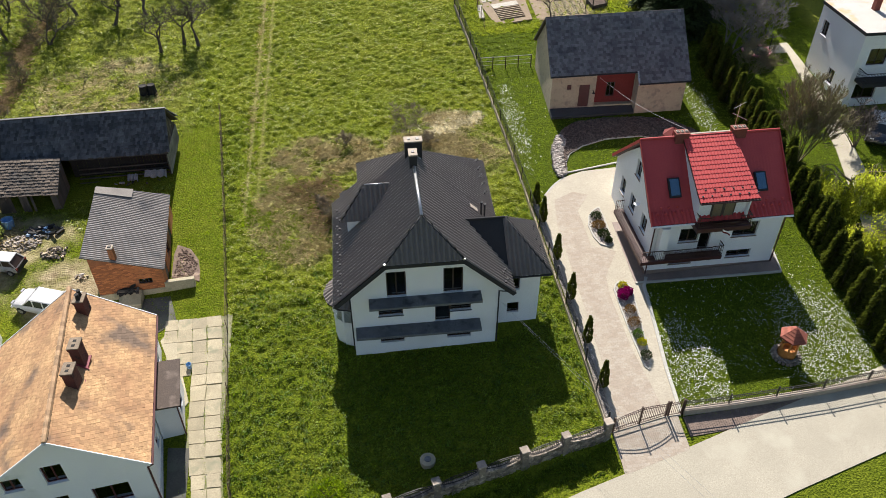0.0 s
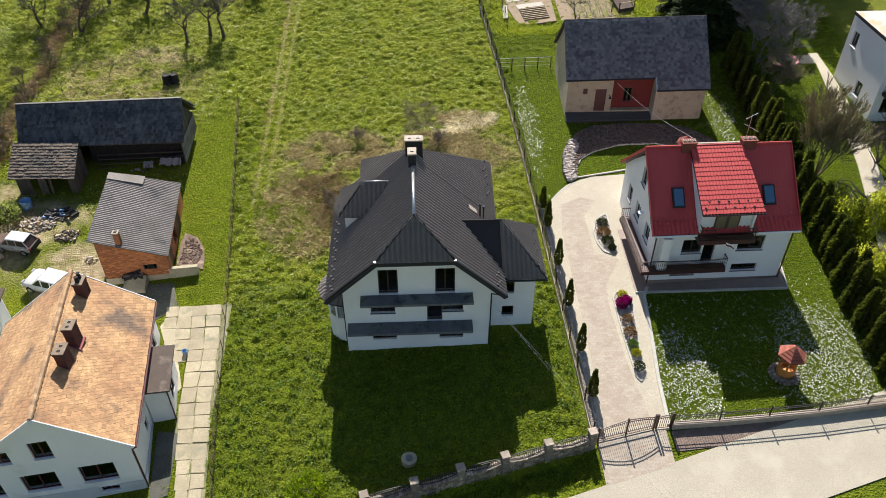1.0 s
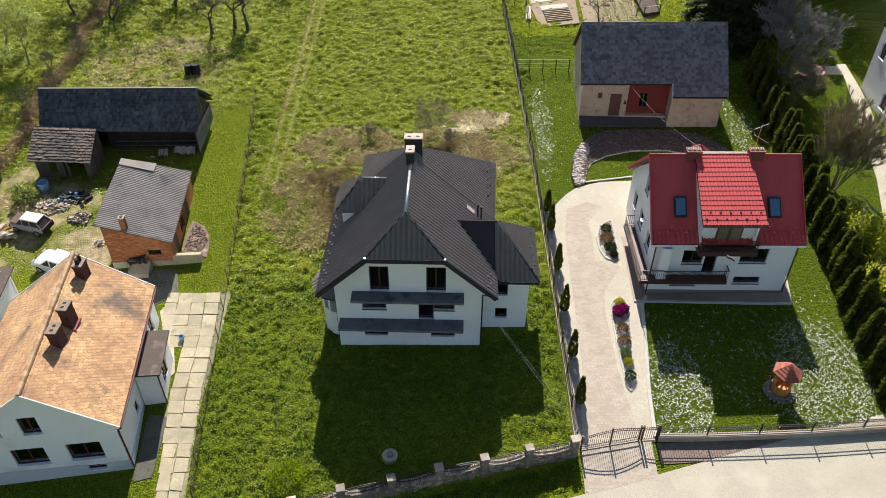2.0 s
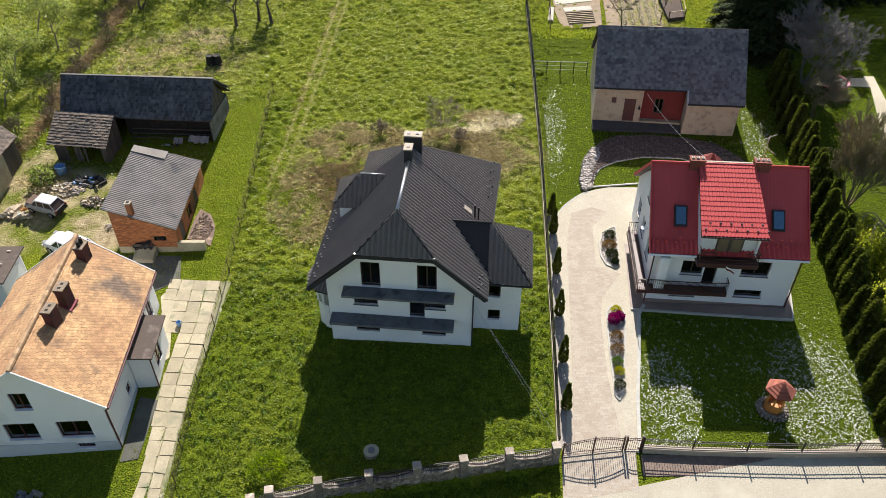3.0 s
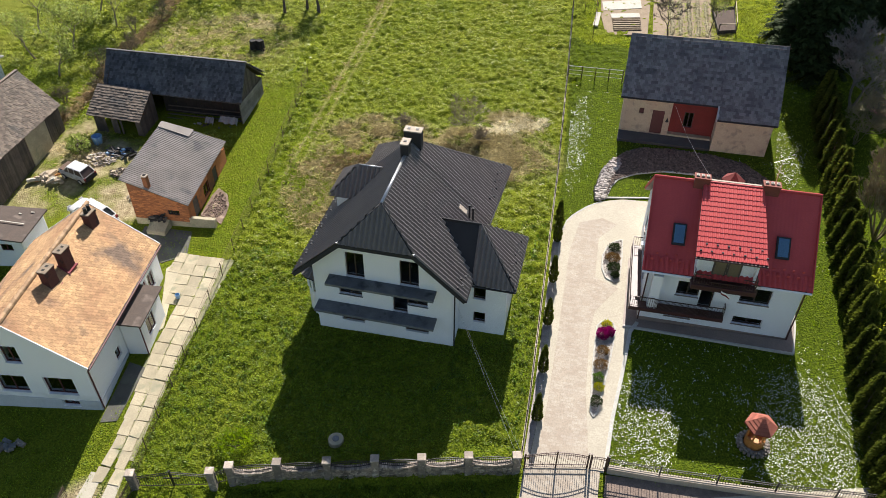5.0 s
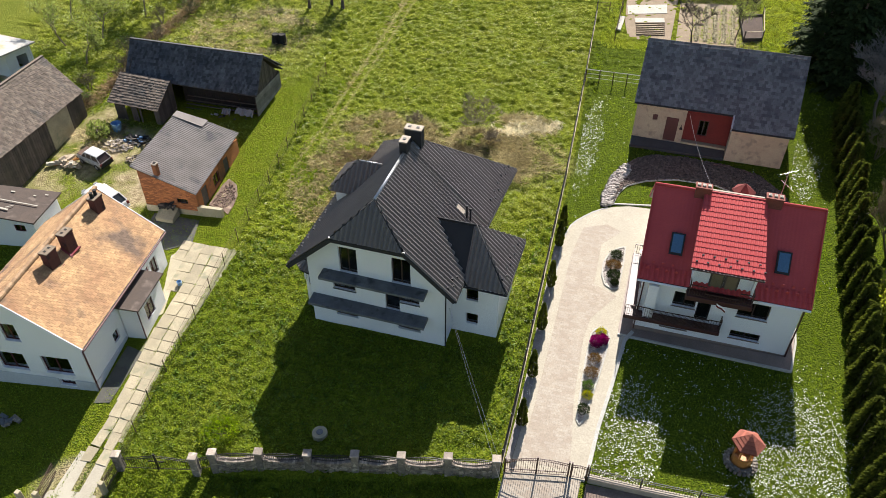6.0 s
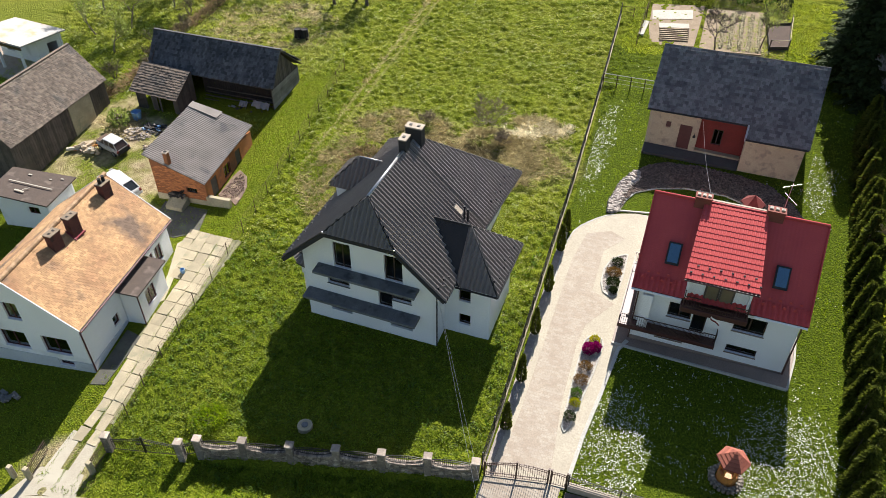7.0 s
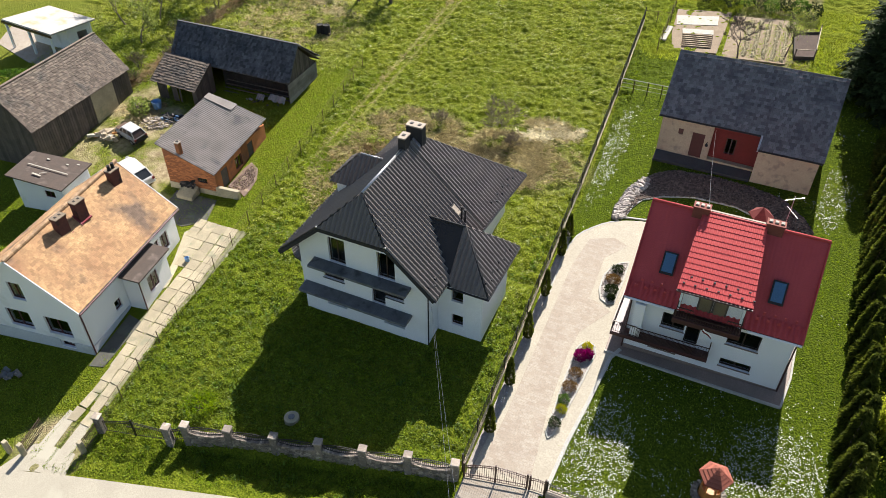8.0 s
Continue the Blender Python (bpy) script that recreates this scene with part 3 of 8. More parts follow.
def build_ground():
    def axis(stretches, far):
        a = []
        for lo, hi, fine in stretches:
            n = int((hi - lo) / fine)
            a += [lo + (hi - lo) * i / n for i in range(n)]
        k, step = a[-1], 2.0
        out = []
        while k < far:
            k += step
            out.append(k)
            step *= 1.5
        k, step, inn = a[0], 2.0, []
        while k > -far:
            k -= step
            inn.append(k)
            step *= 1.5
        return inn[::-1] + a + out

    xs, ys = axis(((-46, -13, 0.25), (-13, 14.2, 0.135), (14.2, 46, 0.35)), 900), axis(((-20, -14, 0.4), (-14, 62, 0.14)), 900)
    verts, cols = [], []
    for y in ys:
        for x in xs:
            dry, soil, lawn, rough = zones(x, y) if -46 <= x <= 46 and -20 <= y <= 62 else (0.1, 0, 0, 0.0)
            h = 0.0
            if rough:
                h = mound(x, y, rough) - (0.03 if rough < 0.07 else 0.0)
            else:
                h = -0.03
            verts.append((x, y, G(x, y) + h - ditch(x, y)))
            cols.append((dry, soil, lawn, 1.0))
    nx = len(xs)
    faces = [(j * nx + i, j * nx + i + 1, (j + 1) * nx + i + 1, (j + 1) * nx + i) for j in range(len(ys) - 1) for i in range(nx - 1)]
    me = bpy.data.meshes.new("ground")
    me.from_pydata(verts, [], faces)
    at = me.color_attributes.new("zone", "FLOAT_COLOR", "POINT")
    at.data.foreach_set("color", [c for col in cols for c in col])
    me.polygons.foreach_set("use_smooth", [True] * len(faces))
    me.materials.append(TURF)
    me.update()
    return tagged(new("ground", me), "uneven spring meadow and garden turf on a gentle hillside", "ground", kind="structure")


build_ground()


def laid(name, poly, mat, label, category, low=-0.25, high=0.03, kind="structure", **more):
    """A paved or planted area that follows the slope, with its own thickness."""
    return solid(name, Build().prism(poly, lambda x, y: G(x, y) + low, lambda x, y: G(x, y) + high), mat, label, category, kind=kind, **more)


def road_strip():
    b = Build()
    xs = [-120 + 6 * i for i in range(41)]
    for x0, x1 in zip(xs, xs[1:]):
        def edge(x):
            return road_line(x) + 0.25 * noise.noise((x * 0.4, 0, 5))
        p = [(x0, edge(x0) - 4.8), (x1, edge(x1) - 4.8), (x1, edge(x1)), (x0, edge(x0))]
        b.prism(p, lambda x, y: G(x, y) - 0.2, lambda x, y: G(x, y) + 0.03)
    return solid("road", b, ROAD, "pale sunlit gravel road along the front fences", "road", kind="structure")


road_strip()
laid("driveway", DRIVE, PALEPAVE, "cream block-paved driveway with a rounded turning head", "driveway", high=0.03)
laid("driveway_field", [(15.3, -6.5), (15.45, -3.1), (15.4, 3.0), (15.3, 9.7), (15.7, 12.6), (17.3, 13.3), (18.4, 12.8), (17.2, 11.2), (17.3, 7.4), (18.9, 6.7), (17.55, 4.4), (17.4, 2.6), (17.6, -1.8), (17.95, -4.4), (18.2, -6.5)], PAVER, "pinkish paving blocks laid in the middle of the driveway", "paving", low=0.0, high=0.036)
laid("driveway_apron", [(14.75, -10.2), (18.9, -9.1), (18.9, -6.9), (14.75, -6.9)], PAVER, "paved entrance between the gate and the road", "paving", high=0.033)
laid("terrace_paving", [(19.4, 3.62), (29.7, 3.35), (29.95, 4.4), (29.95, 8.2), (29.4, 8.2), (29.4, 4.3), (20.2, 4.28), (20.0, 9.6), (19.4, 9.6)], TERRACE, "brown tiled strip along the foot of the red-roofed house", "paving", high=0.05)


# ---- houses ----
class Plan:
    """A house's own plan: origin and turn, u along its front, v into its depth."""

    def __init__(self, x, y, turn):
        self.x, self.y, self.c, self.s = x, y, math.cos(radians(turn)), math.sin(radians(turn))

    def xy(self, u, v):
        return (self.x + u * self.c - v * self.s, self.y + u * self.s + v * self.c)

    def p(self, u, v, z):
        return (*self.xy(u, v), z)


def roof_face(roof, poly, along, mat, thick=0.14, under=None, **more):
    more.setdefault("amp", 0.062)
    more.setdefault("pitch", 0.3)
    part("roof_deck", Build().slab(poly, thick), under or DARKTRIM, roof)
    return ribbed("roof_sheet", poly, along, mat, roof, **more)


def chimney(parent, x0, x1, y0, y1, z0, z1, mat, cap, name="chimney", pots=2):
    c = part(name, Build().box(x0, x1, y0, y1, z0, z1), mat, parent, bevel=0.01)
    part("cap", Build().box(x0 - 0.04, x1 + 0.04, y0 - 0.04, y1 + 0.04, z1 + 0.003, z1 + 0.09), cap, c, bevel=0.012)
    for i in range(pots):
        px = x0 + (x1 - x0) * (i + 0.5) / pots
        py = (y0 + y1) / 2
        part("flue", Build().box(px - 0.1, px + 0.1, py - 0.1, py + 0.1, z1 + 0.093, z1 + 0.13), IRON, c)
    return c


def main_house():
    h = thing("house", "new white rendered house with a dark grey steel tile roof", "house")
    S, RX, RZ = 0.93, 4.47, 10.0

    def rz(x):
        return RZ - S * abs(x - RX)

    walls = Build()
    front = [(1.63, 3.13, 0.72, 1.4), (5.87, 7.39, 0.7, 1.38), (1.62, 3.12, 3.08, 4.2), (5.11, 6.05, 2.26, 4.2), (6.05, 7.35, 3.08, 4.2), (2.2, 3.38, 4.64, 6.62), (5.63, 6.82, 4.64, 6.62)]
    tops = [(0, rz(0) - 0.2), (RX - (RZ - 9.0) / S - 0.2, 8.8), (RX + (RZ - 9.0) / S + 0.2, 8.8), (9, rz(9) - 0.2)]
    wall_panel(walls, (0, 0), (9, 0), 0.4, -0.6, tops, front)
    wall_panel(walls, (9, 0.4), (9, 13.2), 0.4, -0.6, [(0, rz(9) - 0.2), (12.8, rz(9) - 0.2)], [])
    wall_panel(walls, (8.6, 13.2), (1.6, 13.2), 0.4, -0.6, [(0, 5.2), (7.0, 5.2)], [])
    wall_panel(walls, (1.2, 13.2), (1.2, 9.2), 0.4, -0.6, [(0, 5.2), (1.6, 6.7), (4.0, 6.7)], [])
    wall_panel(walls, (1.2, 9.2), (0.0, 9.2), 0.4, -0.6, [(0, 6.7), (1.2, rz(0) - 0.2)], [])
    wall_panel(walls, (0, 8.8), (0, 0.4), 0.4, -0.6, [(0, rz(0) - 0.2), (8.4, rz(0) - 0.2)], [])
    part("wall", walls, WHITE, h, "smooth white rendered wall")
    wing = Build()
    wall_panel(wing, (9.0, 1.45), (12.0, 1.45), 0.35, -0.5, [(0, 5.0), (3, 5.0)], [(0.97, 1.74, 1.05, 1.95), (0.93, 1.7, 3.05, 4.25)])
    wall_panel(wing, (12.0, 1.8), (12.0, 5.75), 0.35, -0.5, [(0, 5.0), (3.95, 5.0)], [])
    wall_panel(wing, (11.65, 5.75), (9.0, 5.75), 0.35, -0.5, [(0, 5.0), (2.65, 5.0)], [])
    part("wing_wall", wing, WHITE, h, "white rendered side wing wall")
    part("floor_slab", Build().box(0.42, 8.58, 0.42, 8.7, 4.3, 4.5).box(0.42, 8.58, 0.42, 8.7, 2.0, 2.2), GREYCON, h)
    for u0, u1, z0, z1 in front:
        window(h, (0, 0), (9, 0), u0, u1, z0, z1, DARKFRAME, 1 if u1 - u0 < 1 else 2, sill=None if z1 > 4.3 or z0 < 2.5 else GREYCON)
    for u0, u1, z0, z1 in [(0.97, 1.74, 1.05, 1.95), (0.93, 1.7, 3.05, 4.25)]:
        window(h, (9.0, 1.45), (12.0, 1.45), u0, u1, z0, z1, DARKFRAME, 1)
    part("terrace_slab", Build().hexa([(0.15, -0.95, 2.03), (7.93, -1.0, 2.06), (7.93, -0.003, 2.1), (0.15, -0.003, 2.1), (0.15, -0.95, 2.22), (7.93, -1.0, 2.24), (7.93, -0.003, 2.28), (0.15, -0.003, 2.28)]), GREYCON, h, "raw grey concrete terrace slab", bevel=0.015)
    part("balcony_slab", Build().hexa([(1.08, -0.9, 4.4), (7.92, -0.9, 4.4), (7.92, -0.003, 4.45), (1.08, -0.003, 4.45), (1.08, -0.9, 4.58), (7.92, -0.9, 4.58), (7.92, -0.003, 4.62), (1.08, -0.003, 4.62)]), GREYCON, h, "raw grey concrete balcony slab without a railing", bevel=0.015)
    roof = part("roof", Build().box(3.9, 5.0, 1.2, 7.6, 9.3, 9.4), DARKTRIM, h, "dark grey profiled steel roof with half-hipped gable")

    def pl(*pts):
        return [(x, y, rz(x)) for x, y in pts]

    f0 = -0.87
    roof_face(roof, pl((RX, 0.81), (6.73, f0), (9.85, f0), (9.85, 6.6), (RX, 6.6)), (0, 1, 0), DARKROOF)
    roof_face(roof, pl((RX, 6.6), (9.85, 6.6), (10.15, 13.95), (RX, 7.8)), (0, 1, 0), DARKROOF)
    roof_face(roof, pl((RX, 0.81), (2.21, f0), (-0.92, f0), (-0.92, 7.8), (RX, 7.8)), (0, 1, 0), DARKROOF)
    roof_face(roof, pl((RX, 7.8), (-0.92, 7.8), (-0.92, 9.5), (2.9, 9.5)), (0, 1, 0), DARKROOF)
    roof_face(roof, pl((2.9, 9.5), (0.89, 9.5), (0.89, 11.68)), (0, 1, 0), DARKROOF)
    roof_face(roof, [(RX, 7.8, 10), (10.15, 13.95, rz(10.15)), (0.89, 13.95, rz(10.15)), (0.89, 11.68, rz(0.89))], (1, 0, 0), DARKROOF)
    roof_face(roof, [(RX, 0.81, 10.0), (2.21, f0, rz(2.21)), (6.73, f0, rz(6.73))], (1, 0, 0), DARKROOF)
    wz, wr = 4.72, 7.33
    vx = RX + (RZ - wr) / S
    k = (wr - wz) / 2.65
    yv = 3.55 - (wr - rz(9.85)) / k
    roof_face(roof, [(vx, 3.55, wr), (9.85, yv, rz(9.85)), (9.85 + 0.01, 0.9, wz), (12.5, 0.9, wz), (9.92, 3.55, wr)], (1, 0, 0), DARKROOF, thick=0.1)
    yb = 3.55 + (wr - rz(9.85)) / k
    roof_face(roof, [(vx, 3.55, wr), (9.92, 3.55, wr), (12.5, 6.2, wz), (9.86, 6.2, wz), (9.85, yb, rz(9.85))], (1, 0, 0), DARKROOF, thick=0.1)
    roof_face(roof, [(9.92, 3.55, wr), (12.5, 0.9, wz), (12.5, 6.2, wz)], (0, 1, 0), DARKROOF, thick=0.1)
    # dormer
    dm = part("dormer", Build().box(0.05, 2.6, 4.85, 7.3, 5.8, 7.05), WHITE, h, "small hipped dormer with white cheeks")
    dz = 7.12
    roof_face(dm, [(2.95, 6.08, 8.72), (1.31, 6.08, 8.72), (-0.28, 4.52, dz), (1.4, 4.52, dz)], (1, 0, 0), DARKROOF, thick=0.08)
    roof_face(dm, [(2.95, 6.08, 8.72), (1.31, 6.08, 8.72), (-0.28, 7.64, dz), (1.4, 7.64, dz)], (1, 0, 0), DARKROOF, thick=0.08)
    roof_face(dm, [(1.31, 6.08, 8.72), (-0.28, 4.52, dz), (-0.28, 7.64, dz)], (0, 1, 0), DARKROOF, thick=0.08)
    # flashings and gutters
    def cap(a, b, mat=DARKTRIM, r=0.07):
        part("ridge_cap", Build().tube([Vector(a) + Vector((0, 0, 0.06)), Vector(b) + Vector((0, 0, 0.06))], r, 8), mat, roof, smooth=True)

    cap((RX, 0.81, 10), (RX, 5.8, 10), ZINC, 0.1)
    cap((RX, 0.81, 10), (2.21, f0, rz(2.21)), DARKTRIM, 0.05)
    cap((RX, 0.81, 10), (6.73, f0, rz(6.73)), DARKTRIM, 0.05)
    cap((RX, 7.8, 10), (10.15, 13.95, rz(10.15)))
    cap((vx, 3.55, wr), (9.92, 3.55, wr))
    cap((9.92, 3.55, wr), (12.5, 0.9, wz), DARKTRIM, 0.05)
    cap((9.92, 3.55, wr), (12.5, 6.2, wz), DARKTRIM, 0.05)
    cap((2.9, 6.08, 8.72), (1.31, 6.08, 8.72), ZINC, 0.05)
    for sx, x in ((-1, 2.2), (1, 6.74)):
        part("verge_end", Build().box(x - 0.08, x + 0.08, f0 - 0.04, f0 + 0.06, rz(x) + 0.03, rz(x) + 0.12), ZINC, roof)
        ex = -0.92 if sx < 0 else 9.85
        part("bargeboard", Build().beam((x, f0 - 0.02, rz(x) - 0.1), (ex, f0 - 0.02, rz(ex) - 0.1), 0.05, 0.26), DARKTRIM, roof)
    part("fascia", Build().box(2.2, 6.75, f0 - 0.04, f0 + 0.0, rz(2.2) - 0.25, rz(2.2)), DARKTRIM, roof)
    for a, b in (((9.9, f0, 4.93), (9.9, 0.9, 4.93)), ((9.9, 6.3, 4.93), (10.2, 13.9, 4.7)), ((-0.97, f0, 4.93), (-0.97, 9.5, 4.93)), ((9.9, 0.85, wz - 0.06), (12.55, 0.85, wz - 0.06)), ((12.56, 0.85, wz - 0.06), (12.56, 6.2, wz - 0.06))):
        part("gutter", Build().tube([a, b], 0.07, 8), DARKTRIM, roof)
    part("downpipe", Build().tube([(9.8, -0.6, 4.85), (9.06, -0.06, 4.5), (9.06, -0.06, 0.1)], 0.045, 8), DARKTRIM, h)
    part("downpipe", Build().tube([(-0.9, 0.3, 4.85), (-0.06, 0.3, 4.6), (-0.06, 0.3, 0.0)], 0.045, 8), DARKTRIM, h)
    # snow guards
    guards = [(9.35 + 0.18 * (i % 2), -0.5 + i * 0.42) for i in range(4)] + [(9.5 + 0.2 * (i % 2), 8.9 + i * 0.5) for i in range(10)] + [(-0.5 - 0.18 * (i % 2), -0.4 + i * 0.45) for i in range(20)]
    for x, y in guards:
        z = rz(x)
        part("snow_guard", Build().box(x - 0.06, x + 0.06, y - 0.08, y + 0.08, z + 0.06, z + 0.22), DARKTRIM, roof)
    for i in range(8):
        x, y = 12.1 + 0.15 * (i % 2), 1.6 + i * 0.52
        part("snow_guard", Build().box(x - 0.05, x + 0.05, y - 0.07, y + 0.07, wz + (12.5 - x) * 1.0 + 0.06, wz + (12.5 - x) * 1.0 + 0.22), DARKTRIM, roof)
    # roof fittings
    hatch = part("roof_hatch", Build().slab([(8.0, 5.5, rz(8.0) + 0.2), (8.6, 5.5, rz(8.6) + 0.2), (8.6, 6.0, rz(8.6) + 0.2), (8.0, 6.0, rz(8.0) + 0.2)], 0.12), DARKTRIM, roof, "small dark-framed roof hatch")
    part("pane", Build().slab([(8.06, 5.56, rz(8.06) + 0.215), (8.54, 5.56, rz(8.54) + 0.215), (8.54, 5.94, rz(8.54) + 0.215), (8.06, 5.94, rz(8.06) + 0.215)], 0.01), CAPSTONE, hatch, "pale glazed panel")
    for x, y in ((8.75, 5.55), (8.98, 5.6)):
        part("vent_pipe", Build().tube([(x, y, rz(x) - 0.1), (x, y, rz(x) + 1.05)], 0.06, 8).tube([(x, y, rz(x) + 1.05), (x, y, rz(x) + 1.15)], 0.09, 8), DARKTRIM, roof, smooth=False)
    chimney(h, 4.02, 5.12, 7.35, 7.95, 9.3, 10.85, DARKTRIM, CAPSTONE)
    chimney(h, 4.2, 4.68, 5.85, 6.6, 9.4, 10.8, DARKTRIM, CAPSTONE, pots=1)
    part("flashing", Build().slab([(4.55, 7.1, 10.12), (5.05, 7.1, 9.66), (5.05, 7.35, 9.66), (4.55, 7.35, 10.12)], 0.03), ZINC, roof)
    # bay
    ring = [(0.0 + 1.25 * math.cos(radians(a)), 2.0 + 1.25 * math.sin(radians(a))) for a in (90, 120, 150, 180, 210, 240, 270)]
    bay = part("bay", Build().prism(ring, -0.6, 1.9), WHITE, h, "white polygonal bay window")
    for (xa, ya), (xb, yb_) in zip(ring, ring[1:]):
        part("mullion", Build().box(xa - 0.06, xa + 0.06, ya - 0.06, ya + 0.06, 1.9, 3.4), WHITE, bay)
        p = Build()
        p.hexa([(xa, ya, 1.95), (xb, yb_, 1.95), (xb * 0.97, 2 + (yb_ - 2) * 0.97, 1.95), (xa * 0.97, 2 + (ya - 2) * 0.97, 1.95), (xa, ya, 3.35), (xb, yb_, 3.35), (xb * 0.97, 2 + (yb_ - 2) * 0.97, 3.35), (xa * 0.97, 2 + (ya - 2) * 0.97, 3.35)])
        part("pane", p, GLASS, bay, "dark reflecting glass")
    big = [(1.75 * math.cos(radians(a)), 2.0 + 1.75 * math.sin(radians(a))) for a in (90, 120, 150, 180, 210, 240, 270)]
    part("bay_ceiling", Build().prism(big, 3.4, 3.5), DARKTRIM, bay)
    for (xa, ya), (xb, yb_) in zip(big, big[1:]):
        ribbed("bay_roof_sheet", [(-0.01, 2.0, 4.6), (xa, ya, 3.5), (xb, yb_, 3.5)], (xb - xa, yb_ - ya, 0), DARKROOF, bay)
    return h


main_house()


def hand_rail(parent, a, b, height=0.9, mat=None, gap=0.13):
    """A balcony railing from a to b: two rails and upright bars."""
    mat = mat or BROWNIRON
    a, b = Vector(a), Vector(b)
    r = Build()
    up = Vector((0, 0, height))
    r.beam(a + up, b + up, 0.05, 0.04).beam(a + up * 0.12, b + up * 0.12, 0.03, 0.03)
    n = max(2, int((b - a).length / gap))
    for i in range(n + 1):
        p = a.lerp(b, i / n)
        r.beam(p, p + up, 0.02, 0.02)
    return part("railing", r, mat, parent, "brown wrought-iron railing")


def red_house():
    h = thing("house", "white three-storey house under a bright red steel tile roof", "house")
    P = Plan(20.23, 4.31, 0.62)
    L, D = 9.12, 8.2
    RV, RZ, EZ = 3.93, 9.4, 5.5

    def lift(u):
        return 0.007 * (u - L / 2)

    def q(u, v, z):
        return P.p(u, v, z + lift(u))

    s = (RZ - EZ) / (RV + 0.45)
    wtop = EZ + s * 0.45 - 0.18
    front = [(5.7, 7.45, 3.62, 4.85), (5.7, 7.45, 1.8, 2.42), (1.95, 3.3, 3.5, 4.65), (3.4, 4.2, 2.7, 4.75), (1.6, 3.2, 1.6, 2.25)]
    walls = Build()
    wall_panel(walls, P.xy(0, 0), P.xy(L, 0), 0.35, 0.2, [(0, wtop - 0.1), (L, wtop + 0.1)], front)
    wall_panel(walls, P.xy(L, 0.35), P.xy(L, D), 0.35, 0.2, [(0, wtop), (RV - 0.35, RZ - 0.2), (D - 0.35, wtop)], [])
    wall_panel(walls, P.xy(L - 0.35, D), P.xy(0.35, D), 0.35, 0.2, [(0, wtop), (L - 0.7, wtop)], [])
    side = [(1.5, 2.4, 3.4, 4.7), (3.6, 4.6, 3.4, 4.7), (6.0, 7.0, 3.4, 4.7), (3.7, 4.6, 6.3, 7.6), (6.9, 7.4, 1.8, 2.4)]
    wall_panel(walls, P.xy(0, D), P.xy(0, 0.35), 0.35, 0.2, [(0, wtop - 0.2), (D - RV, RZ - 0.45), (D - 0.35, wtop - 0.2)], side)
    part("wall", walls, WHITE, h, "white rendered wall")
    pl = Build()
    for a, b in (((-0.04, -0.04), (L + 0.04, 0.0)), ((L, -0.04), (L + 0.04, D)), ((-0.04, 0.0), (0.0, D))):
        (u0, v0), (u1, v1) = a, b
        pl.hexa([P.p(u, v, z) for z in (0.3, 1.2) for u, v in ((u0, v0), (u1, v0), (u1, v1), (u0, v1))])
    part("plinth", pl, TERRACE, h, "brown plinth band")
    part("floor_slab", Build().hexa([P.p(u, v, z) for z in (2.45, 2.65) for u, v in ((0.4, 0.4), (L - 0.4, 0.4), (L - 0.4, D - 0.4), (0.4, D - 0.4))]), GREYCON, h)
    part("floor_slab", Build().hexa([P.p(u, v, z) for z in (5.1, 5.3) for u, v in ((0.4, 0.4), (L - 0.4, 0.4), (L - 0.4, D - 0.4), (0.4, D - 0.4))]), GREYCON, h)
    for i, (u0, u1, z0, z1) in enumerate(front):
        window(h, P.xy(0, 0), P.xy(L, 0), u0, u1, z0, z1, DARKFRAME, 1 if u1 - u0 < 1 else 2, sill=None if i == 3 else TERRACE, name="balcony_door" if i == 3 else "window")
    for u0, u1, z0, z1 in side:
        window(h, P.xy(0, D), P.xy(0, 0.35), u0, u1, z0, z1, DARKFRAME, 1 if u1 - u0 < 1 else 2, sill=TERRACE)
    roof = part("roof", Build().hexa([q(u, v, z) for z in (RZ - 0.5, RZ - 0.42) for u, v in ((0.5, RV - 0.3), (L - 0.5, RV - 0.3), (L - 0.5, RV + 0.3), (0.5, RV + 0.3))]), REDTRIM, h, "glossy red steel tile gable roof")
    u0, u1 = -0.38, L + 0.24
    ax = P.p(1, 0, 0)[0] - P.p(0, 0, 0)[0], P.p(1, 0, 0)[1] - P.p(0, 0, 0)[1], 0.03
    tile = dict(pitch=0.22, amp=0.025, step=0.35)
    KV, KZ = 0.4, EZ + 0.5
    smooth_tile = dict(pitch=0.22, amp=0.004, step=0)
    kick = dict(pitch=0.3, amp=0.05, step=0.35)
    for ua, ub in ((u0, 2.75), (2.75, 6.08), (6.08, u1)):
        roof_face(roof, [q(ua, -0.45, EZ), q(ub, -0.45, EZ), q(ub, KV, KZ), q(ua, KV, KZ)], ax, REDROOF, under=REDTRIM, **kick)
        roof_face(roof, [q(ua, KV, KZ), q(ub, KV, KZ), q(ub, RV, RZ), q(ua, RV, RZ)], ax, REDROOF, under=REDTRIM, **smooth_tile)
    roof_face(roof, [q(u0, RV, RZ), q(u1, RV, RZ), q(u1, 2 * RV + 0.45, EZ), q(u0, 2 * RV + 0.45, EZ)], ax, REDROOF, under=REDTRIM, **tile)
    part("ridge_cap", Build().tube([q(u0, RV, RZ + 0.08), q(u1, RV, RZ + 0.08)], 0.09, 8), REDROOF, roof, smooth=True)
    for u in (u0, u1):
        part("verge_trim", Build().beam(q(u, -0.45, EZ), q(u, RV, RZ), 0.06, 0.2).beam(q(u, 2 * RV + 0.45, EZ), q(u, RV, RZ), 0.06, 0.2), REDROOF, roof, "red verge flashing")
